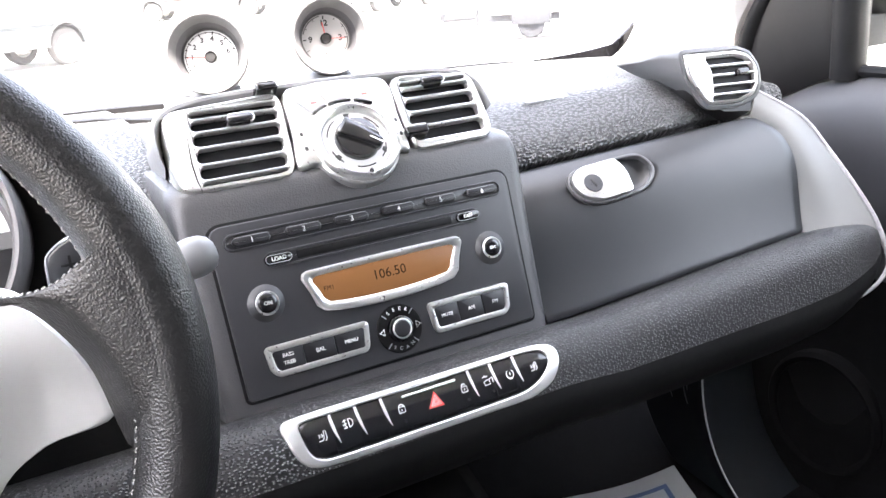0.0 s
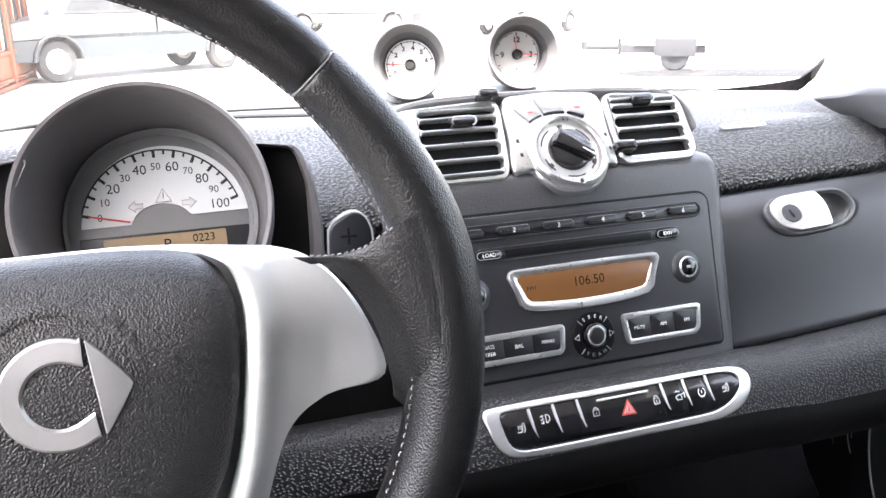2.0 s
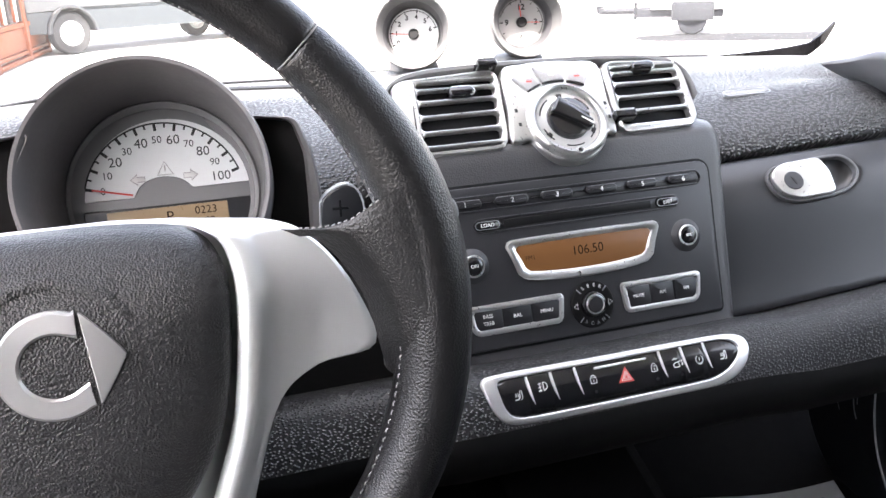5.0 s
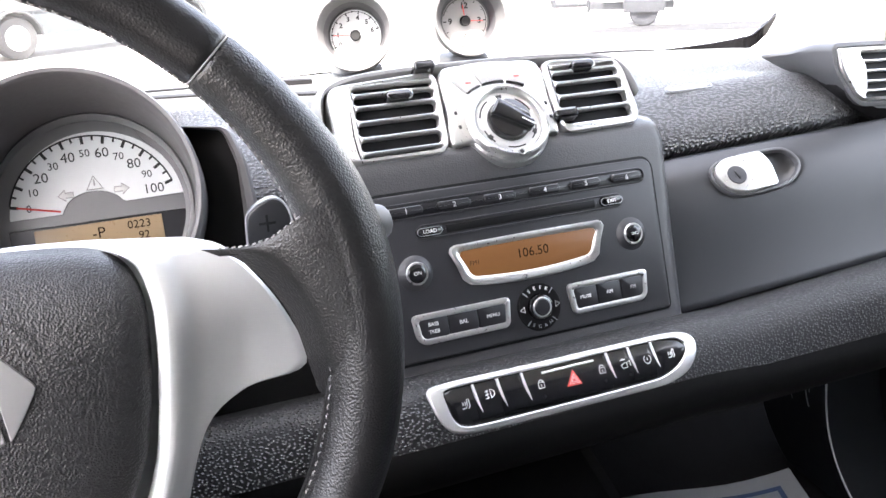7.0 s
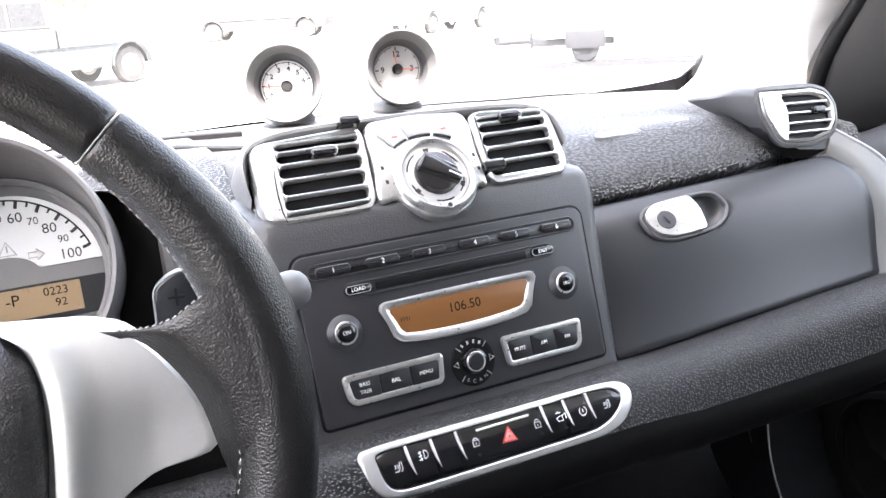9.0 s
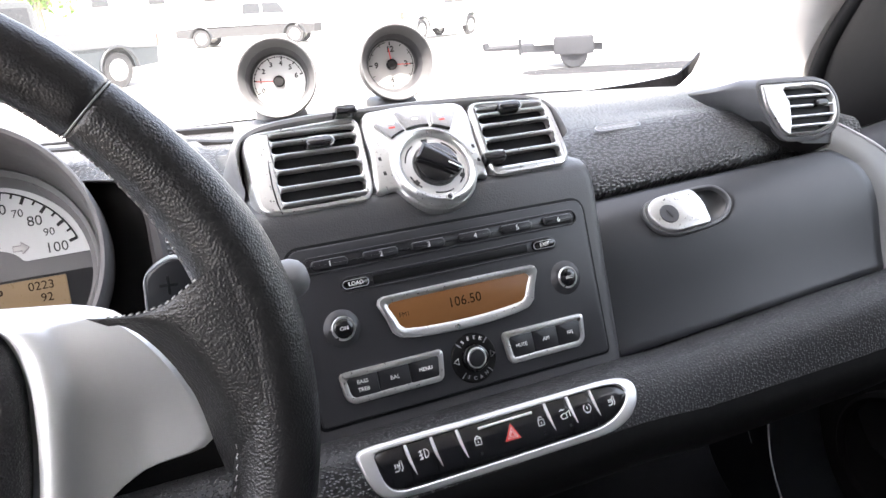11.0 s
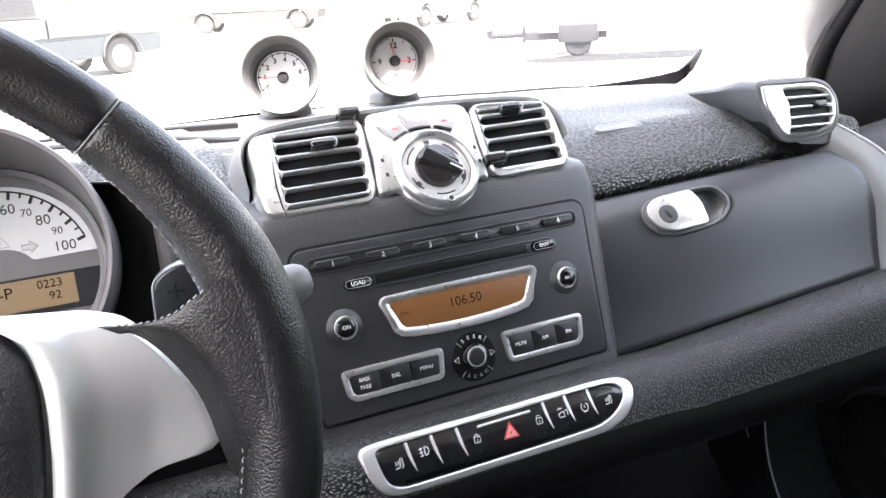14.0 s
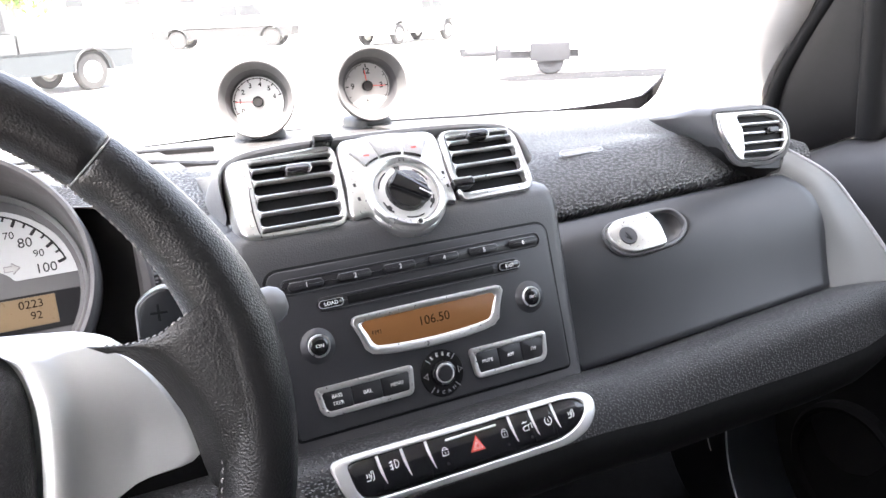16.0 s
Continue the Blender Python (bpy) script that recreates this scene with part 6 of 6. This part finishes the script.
wall("light_block_left", bm, M_CLOTH, "unseen dark wall that limits light from the driver's side", "door")
bm = B()
box(bm, 0.20, 0.62, -0.60, 0.05, 0, 0.06, LEFT, 0.01)
wall("wall_footwell", bm, M_CARPET, "unseen black wall that keeps light out of the footwell")


# ---------------------------------------------------------------- footwell
bm = B()
rows = []
for y, z in ((-0.50, -0.47), (-0.1, -0.455), (0.22, -0.430), (0.30, -0.40), (0.36, -0.30), (0.40, -0.15)):
    rows.append([Vector((0.11, y, z - 0.03)), Vector((0.11, y, z)), Vector((0.35, y, z + 0.002)), Vector((0.60, y, z)), Vector((0.60, y, z - 0.03))])
loft(bm, rows)
wall("footwell_floor", bm, M_CARPET, "black carpet of the passenger footwell", "floor")
bm = B()
rows = []
for y in (0.40, 0.1, -0.2, -0.5, -0.9):
    w = 0.075 if y > 0 else 0.09
    top = -0.16 if y > 0.05 else -0.30
    rows.append([Vector((-w, y, -0.56)), Vector((-w, y, top - 0.02)), Vector((-w + 0.02, y, top)), Vector((w - 0.02, y, top)), Vector((w, y, top - 0.02)), Vector((w, y, -0.56))])
loft(bm, rows)
wall("tunnel", bm, M_CARPET, "black carpeted centre tunnel under the dashboard", "floor")

sheet = thing("floor_paper", (0.40, 0.11, -0.43), "white paper floor mat with a blue printed frame", "paper mat")
bm = B()
SH = Matrix.Translation((0.4560, 0.1670, -0.4320)) @ pose(0, 0, 0, 0, 0, -8) @ Matrix(((1, 0.22, 0, 0), (0, 1, 0, 0), (0, 0, 1, 0), (0, 0, 0, 1)))
rows = []
for x in [-0.30 + 0.03 * k for k in range(11)]:
    rows.append([SH @ Vector((x, y, 0.006 * math.sin(x * 21 + y * 9) + 0.008)) for y in [-0.38 + 0.038 * k for k in range(11)]])
vs = loft(bm, rows, closed=False)
bmesh.ops.solidify(bm, geom=bm.faces[:], thickness=0.001)
part("paper", bm, mat("white_paper", (0.29, 0.30, 0.31), 0.8, vary=0.06, vscale=20), sheet)
bm = B()
for x0, x1, y0, y1 in ((-0.27, -0.025, -0.033, -0.026), (-0.27, -0.025, -0.343, -0.336), (-0.032, -0.025, -0.336, -0.033), (-0.27, -0.263, -0.336, -0.033)):
    nx, ny = max(2, int(abs(x1 - x0) / 0.02)), max(2, int(abs(y1 - y0) / 0.02))
    rows = []
    for k in range(nx + 1):
        x = lerp(x0, x1, k / nx)
        rows.append([SH @ Vector((x, lerp(y0, y1, j / ny), 0.006 * math.sin(x * 21 + lerp(y0, y1, j / ny) * 9) + 0.0098)) for j in range(ny + 1)])
    loft(bm, rows, closed=False)
part("printed_frame", bm, mat("blue_ink", (0.025, 0.050, 0.12), 0.7, vary=0.1, vscale=30), sheet)

# kick panel at the side of the passenger's footwell, with a bright front edge
knee = thing("kick_panel", (0.47, 0.14, -0.35), "blue-black curved plastic kick panel beside the footwell", "trim panel")
line = curve([(0.47, 0.144, -0.200), (0.47, 0.1405, -0.250), (0.47, 0.1372, -0.2976), (0.47, 0.1331, -0.3255), (0.47, 0.1262, -0.3515), (0.47, 0.1147, -0.3778), (0.47, 0.0989, -0.4015), (0.47, 0.0744, -0.4255), (0.47, 0.0386, -0.4503), (0.47, -0.02, -0.48)], 5)
bm = B()
tube(bm, line, 0.0012, 8)
part("bright_edge", bm, M_KNOB, knee, "shiny pale edge")
bm = B()
rows = []
for p in line:
    rows.append([p + Vector((0.10, 0.012, 0)), p + Vector((0.03, 0.004, 0)), p + Vector((0.006, 0.0015, 0)), p + Vector((0.001, 0.0015, 0)), p + Vector((-0.0005, 0.006, 0)), p + Vector((0.001, 0.025, 0)), p + Vector((0.004, 0.12, 0)), p + Vector((0.10, 0.12, 0))])
loft(bm, rows)
part("panel", bm, M_KICK, knee)
for pts, r in (((( 0.4645, 0.1670, -0.272), (0.4645, 0.1659, -0.2832), (0.4645, 0.1618, -0.3146), (0.4650, 0.1553, -0.3316)), 0.0009), (((0.465, 0.1622, -0.270), (0.465, 0.1612, -0.2812), (0.465, 0.1570, -0.3125)), 0.0006), (((0.465, 0.1938, -0.3083), (0.465, 0.1885, -0.320), (0.465, 0.1818, -0.3332)), 0.0005)):
    bm = B()
    tube(bm, curve(pts, 4), r, 6)
    part("inner_edge", bm, M_KNOB, knee)

# unseen seats behind the camera, set tall to block light from the rear
for x in (-0.34, 0.34):
    seat = thing("bucket_seat", (x, -0.95, -0.5), "unseen dark cloth seat, added to block light from behind", "seat", "seats")
    bm = B()
    slab(bm, outline(0.48, 0.30, 0.08, 6), -0.43, -0.30, Matrix.Translation((x, -0.80, 0)), 0.04, 4)
    part("cushion", bm, M_CLOTH, seat)
    bm = B()
    slab(bm, outline(0.50, 0.90, 0.12, 6, 0, 0.12), -0.05, 0.05, plane_at((x, -0.92, -0.05), 12), 0.04, 4)
    part("backrest", bm, M_CLOTH, seat)


# ---------------------------------------------------------------- outside
M_GROUND = mat("pale_concrete", (0.40, 0.39, 0.37), 0.9, vary=0.25, vscale=0.6)
bm = B()
bmesh.ops.create_grid(bm, x_segments=8, y_segments=8, size=400, matrix=Matrix.Translation((0, 0, -1.19)))
tagged(part("ground", bm, M_GROUND, smooth=False), "pale sunlit concrete of a car park", "ground", kind="structure")
M_BODYW = mat("white_car_paint", (0.60, 0.61, 0.61), 0.4, vary=0.03, vscale=2)
M_BODYT = mat("teal_grey_car_paint", (0.021, 0.027, 0.031), 0.45, vary=0.06, vscale=2)
M_BODYG = mat("silver_grey_car_paint", (0.052, 0.055, 0.058), 0.35, vary=0.05, vscale=2, coat=0.3)
M_TYRE = mat("tyre_rubber", (0.036, 0.036, 0.037), 0.85, vary=0.2, vscale=20, spec=0.2)
M_RIM = mat("pale_wheel_rim", (0.6, 0.6, 0.58), 0.35, 0.5, vary=0.1, vscale=20)
M_CARGLASS = mat("dark_car_glass", (0.02, 0.022, 0.025), 0.3, vary=0.1, vscale=3)
M_LAMP = mat("red_lamp_glass", (0.6, 0.05, 0.04), 0.2, vary=0.1, vscale=20)


def pickup(front, rear, lower, upper, label):
    """A pickup truck that stands with its near-side wheels on the two given spots."""
    f, r = Vector((*front, -1.19)), Vector((*rear, -1.19))
    size = 0.96
    wb = (f - r).length / size
    ax = (f - r).normalized()
    across = Vector((0, 0, 1)).cross(ax)
    if across.y < 0:
        across = -across
    m = Matrix(((ax.x, across.x, 0, r.x), (ax.y, across.y, 0, r.y), (ax.z, across.z, 1, r.z), (0, 0, 0, 1))) @ Matrix.Scale(size, 4)
    truck = thing("pickup_truck", tuple(r), label, "pickup truck", "parked vehicles")
    W = 1.75

    def side(profile, y0, y1, name, material, parent=truck):
        bm = B()
        mid = Vector((sum(p[0] for p in profile) / len(profile), 0, sum(p[1] for p in profile) / len(profile)))
        rows = []
        for y, s in ((y0, 0.97), (y0 + 0.04, 1.0), (y1 - 0.04, 1.0), (y1, 0.97)):
            rows.append([m @ Vector((mid.x + (x - mid.x) * s, y, mid.z + (z - mid.z) * s)) for x, z in profile])
        loft(bm, rows)
        return part(name, bm, material, parent)

    def arch(cx, r=0.47, n=8):
        return [(cx + r * math.cos(radians(a)), 0.40 + r * math.sin(radians(a))) for a in [180 - 180 * k / n for k in range(n + 1)]]

    low = [(-1.05, 0.45)] + arch(0) + [(0.48, 0.40), (wb - 0.48, 0.40)] + arch(wb) + [(wb + 0.85, 0.42), (wb + 0.9, 0.80), (-1.1, 0.80)]
    side(low, -0.05, W + 0.05, "lower_body", lower)
    side([(-1.1, 0.80), (wb * 0.42, 0.80), (wb * 0.42, 1.22), (-1.1, 1.22)], -0.04, W + 0.04, "bed", upper)
    side([(wb * 0.43, 0.80), (wb + 0.9, 0.80), (wb + 0.85, 1.10), (wb - 0.15, 1.24), (wb * 0.43, 1.24)], -0.04, W + 0.04, "bonnet", upper)
    cab = side([(wb * 0.43, 1.24), (wb - 0.15, 1.24), (wb - 0.55, 1.80), (wb - 0.70, 1.86), (wb * 0.47, 1.86), (wb * 0.44, 1.78)], 0.05, W - 0.05, "cab", upper)
    for x0, x1, x2, x3 in ((wb * 0.47, wb * 0.66, wb * 0.66, wb * 0.48), (wb * 0.68, wb - 0.28, wb - 0.62, wb * 0.68)):
        bm = B()
        loft(bm, [[m @ Vector((x, y, z)) for x, z in ((x0, 1.30), (x1, 1.30), (x2, 1.74), (x3, 1.74))] for y in (0.03, 0.08)])
        part("window", bm, M_CARGLASS, cab)
    for x in (0, wb):
        for y in (0.0, W - 0.22):
            wm = m @ Matrix.Translation((x, y, 0.39)) @ pose(0, 0, 0, 90, 0, 0)
            bm = B()
            lathe(bm, [(0.24, -0.22), (0.36, -0.22), (0.39, -0.18), (0.39, -0.04), (0.36, 0.0), (0.24, 0.01), (0.22, -0.02), (0.22, -0.20)], wm, 32, loop=True)
            t = part("tyre", bm, M_TYRE, truck)
            bm = B()
            lathe(bm, [(0.24, -0.20), (0.24, -0.01), (0.20, 0.0), (0.17, -0.03), (0.08, -0.02), (0.06, 0.02), (0.002, 0.02)], wm, 24)
            part("rim", bm, M_RIM, t)
    bm = B()
    box(bm, -1.13, -1.05, 0.82, 1.10, -0.02, 0.16, m @ Matrix(((1, 0, 0, 0), (0, 0, 1, 0), (0, 1, 0, 0), (0, 0, 0, 1))), 0.01)
    part("tail_lamp", bm, M_LAMP, truck, "red tail lamp")
    bm = B()
    box(bm, -1.18, -1.08, 0.42, 0.60, 0.0, W, m @ Matrix(((1, 0, 0, 0), (0, 0, 1, 0), (0, 1, 0, 0), (0, 0, 0, 1))), 0.02)
    part("bumper", bm, M_RIM, truck)
    bm = B()
    tube(bm, [m @ Vector((x, 0.0 - 0.055, z)) for x, z in arch(0, 0.48)], 0.03, 8)
    part("wheel_arch", bm, M_CARGLASS, truck)
    bm = B()
    tube(bm, [m @ Vector((x, 0.0 - 0.055, z)) for x, z in arch(wb, 0.48)], 0.03, 8)
    part("wheel_arch", bm, M_CARGLASS, truck)
    return truck


pickup((-1.56, 16.28), (1.55, 18.14), M_BODYT, M_BODYG, "parked pickup truck, teal grey below and silver grey above")
pickup((10.0, 33.7), (6.6, 35.6), M_TYRE, M_BODYW, "parked white pickup truck far across the car park")
pickup((16.0, 29.6), (13.1, 28.0), M_BODYW, M_BODYW, "parked white pickup truck seen from behind")


M_IRON = mat("dark_painted_steel", (0.017, 0.018, 0.021), 0.7, vary=0.2, vscale=8, spec=0.15)


def utility_trailer(at, way, label):
    """A small box trailer on one axle; its drawbar points along way."""
    ax = Vector((*way, 0)).normalized()
    across = Vector((0, 0, 1)).cross(ax)
    m = Matrix(((ax.x, across.x, 0, at[0]), (ax.y, across.y, 0, at[1]), (0, 0, 1, -1.19), (0, 0, 0, 1)))
    t = thing("utility_trailer", (*at, -1.19), label, "trailer", "parked vehicles")
    for y in (-0.55, 0.55):
        wm = m @ Matrix.Translation((0, y, 0.27)) @ pose(0, 0, 0, 90, 0, 0)
        bm = B()
        lathe(bm, [(0.16, -0.09), (0.25, -0.09), (0.27, -0.06), (0.27, 0.06), (0.25, 0.09), (0.16, 0.09)], wm, 28, loop=True)
        tyre = part("tyre", bm, M_IRON, t)
        bm = B()
        lathe(bm, [(0.165, -0.06), (0.165, 0.05), (0.12, 0.03), (0.05, 0.05), (0.002, 0.05)], wm, 20)
        part("rim", bm, M_IRON, tyre)
        bm = B()
        box(bm, -0.38, 0.38, y - 0.12, y + 0.12, 0.26, 0.60, m, 0.05)
        part("mudguard", bm, M_IRON, t)
    for y0, y1 in ((-0.42, -0.34), (0.34, 0.42)):
        bm = B()
        box(bm, -0.55, 1.0, y0, y1, 0.30, 0.45, m, 0.01)
        part("frame_rail", bm, M_IRON, t)
    bm = B()
    tube(bm, [m @ Vector((0.5, 0, 0.40)), m @ Vector((1.1, 0, 0.40)), m @ Vector((1.75, 0, 0.39))], 0.06, 8)
    part("drawbar", bm, M_IRON, t)
    bm = B()
    tube(bm, [m @ Vector((1.72, 0, 0.36)), m @ Vector((1.74, 0, 0.50))], 0.07, 10)
    part("coupling", bm, M_IRON, t)
    bm = B()
    tube(bm, [m @ Vector((1.05, 0.06, 0.24)), m @ Vector((1.05, 0.06, 0.56))], 0.035, 8)
    part("jack", bm, M_IRON, t)
    bm = B()
    box(bm, -0.75, 0.75, -0.48, 0.48, 0.45, 0.85, m, 0.03)
    part("load_box", bm, M_BODYW, t)
    return t


utility_trailer((9.55, 13.45), (-0.82, 0.57), "small white box trailer with a dark frame and drawbar")

# dark patch on the ground beside the lane
M_PATCH = mat("dark_ground", (0.020, 0.0203, 0.022), 0.9, vary=0.35, vscale=1.5, bump=0.3, bscale=60, spec=0.05)
bm = B()
slab(bm, curve(vec((7.9, 12.3), (9.2, 11.5), (10.3, 10.9), (11.6, 11.0), (12.4, 11.4), (11.3, 12.1), (9.6, 12.9), (8.3, 13.2)), 4, closed=True), -1.20, -1.18, Matrix(), 0.004, 2)
tagged(part("dark_patch", bm, M_PATCH), "dark flat patch on the car park ground", "pavement", kind="structure")

# orange shop front that runs away from the car
M_OR = mat("orange_boards", (0.17, 0.045, 0.014), 0.7, vary=0.15, vscale=3)
M_SHOPGLASS = mat("dark_shop_glass", (0.012, 0.010, 0.010), 0.5, vary=0.3, vscale=2)
M_CURTAIN = mat("pale_blind", (0.62, 0.58, 0.52), 0.8, vary=0.1, vscale=4)
shop = thing("shop_front", (-2.45, 13.45, -1.19), "orange boarded shop front with tall narrow windows", "shop")
SF = Matrix.Translation((-2.447, 13.449, -1.19)) @ pose(0, 0, 0, 90, 0, 84.25)
for x0, x1 in ((-1.9, -0.12), (0.08, 2.0), (2.14, 3.6)):
    bm = B()
    box(bm, x0, x1, 0.20, 0.56, -0.06, 0.0, SF, 0.01)
    part("board", bm, M_OR, shop)
    for y0, y1, z in ((0.02, 0.09, 0.05), (0.13, 0.19, 0.03), (0.57, 0.64, 0.03)):
        bm = B()
        box(bm, x0, x1, y0, y1, -0.06, z, SF, 0.01)
        part("rail", bm, M_OR, shop)
    n = 5
    for k in range(n):
        a, b = lerp(x0, x1, k / n), lerp(x0, x1, (k + 1) / n)
        bm = B()
        box(bm, a + 0.01, b - 0.05, 0.66, 2.5, -0.06, -0.03, SF, 0.01)
        part("window", bm, M_SHOPGLASS if k % 2 else M_CURTAIN, shop)
        bm = B()
        box(bm, b - 0.05, b, 0.66, 2.5, -0.06, 0.01, SF, 0.01)
        part("glazing_bar", bm, M_OR if k % 2 else M_SHOPGLASS, shop)
for x in (-2.0, -0.02, 2.07, 3.66):
    bm = B()
    box(bm, x - 0.08, x + 0.08, 0.0, 2.6, -0.08, 0.05, SF, 0.01)
    part("post", bm, M_OR, shop)
bm = B()
box(bm, -2.2, 3.9, 2.5, 2.8, -0.4, 0.2, SF, 0.03)
part("fascia", bm, M_OR, shop)
bm = B()
box(bm, -2.1, 3.8, 0.0, 2.7, -2.5, -0.07, SF, 0.02)
part("wall", bm, M_RIM, shop)

# long white backdrop added across the car park to keep the horizon bright
M_BACKDROP = mat("backdrop_white", (0.62, 0.61, 0.58), 0.9, vary=0.08, vscale=0.8)
far = thing("horizon_backdrop", (10, 62, -1.19), "white backdrop with dark windows, added to brighten the horizon", "building")
bm = B()
box(bm, -70, 110, -1.19, 7.5, -74, -62, plane_at((0, 0, 0), 0), 0.1)
hall = part("wall", bm, M_BACKDROP, far)
bm = B()
box(bm, -70.5, 110.5, 7.5, 8.1, -74.5, -61.5, plane_at((0, 0, 0), 0), 0.1)
part("roof", bm, M_RIM, far)
for k in range(26):
    bm = B()
    box(bm, -36 + 3.7 * k, -34.9 + 3.7 * k, 0.95, 2.1, -62.1, -61.98, plane_at((0, 0, 0), 0), 0.02)
    part("window", bm, M_CARGLASS, hall)

# a tree far beyond the trucks
M_BARK = mat("grey_bark", (0.16, 0.13, 0.10), 0.9, vary=0.3, vscale=8, bump=0.6, bscale=40)
M_LEAF = mat("fresh_leaves", (0.10, 0.17, 0.035), 0.6, vary=0.4, vscale=3)
tree = thing("tree", (1.0, 46.0, -1.19), "leafy green tree far behind the parked trucks", "tree")
bm = B()
tube(bm, curve([(1.0, 46, -1.2), (1.05, 46, 0.2), (0.95, 46.1, 1.6), (1.1, 46, 3.2)], 4), [0.22 - 0.012 * k for k in range(13)], 10)
for a in range(7):
    d = Vector((math.cos(a * 0.9), math.sin(a * 0.9), 0.7))
    tube(bm, [Vector((1.0, 46, 0.7 + 0.25 * a)), Vector((1.0, 46, 0.8 + 0.25 * a)) + d * 0.8, Vector((1.0, 46, 0.9 + 0.25 * a)) + d * 1.6], [0.08, 0.05, 0.02], 6)
part("trunk", bm, M_BARK, tree)
rng = random.Random(5)
verts, faces = [], []
for k in range(2600):
    u = Vector((rng.gauss(0, 1), rng.gauss(0, 1), rng.gauss(0, 1))).normalized() * (rng.random() ** 0.4)
    lump = 1 + 0.35 * math.sin(5 * u.x + 2) * math.cos(4 * u.z + u.y * 3)
    p = Vector((1.0 + 2.1 * u.x * lump, 46 + 2.1 * u.y * lump, 2.5 + 1.9 * u.z * lump))
    q = Euler((rng.random() * 6, rng.random() * 6, rng.random() * 6)).to_matrix()
    s = 0.10 + 0.10 * rng.random()
    n = len(verts)
    for x, y, z in ((-1, 0, 0), (0, -0.5, 0.12), (1, 0, 0), (0, 0.5, 0.12)):
        verts.append(p + q @ Vector((x * s, y * s, z * s)))
    faces.append((n, n + 1, n + 2, n + 3))
me = bpy.data.meshes.new("crown")
me.from_pydata(verts, [], faces)
me.materials.append(M_LEAF)
crown = new("crown", me)
crown.parent = tree
crown.matrix_parent_inverse = Matrix.Translation(tree.location).inverted()
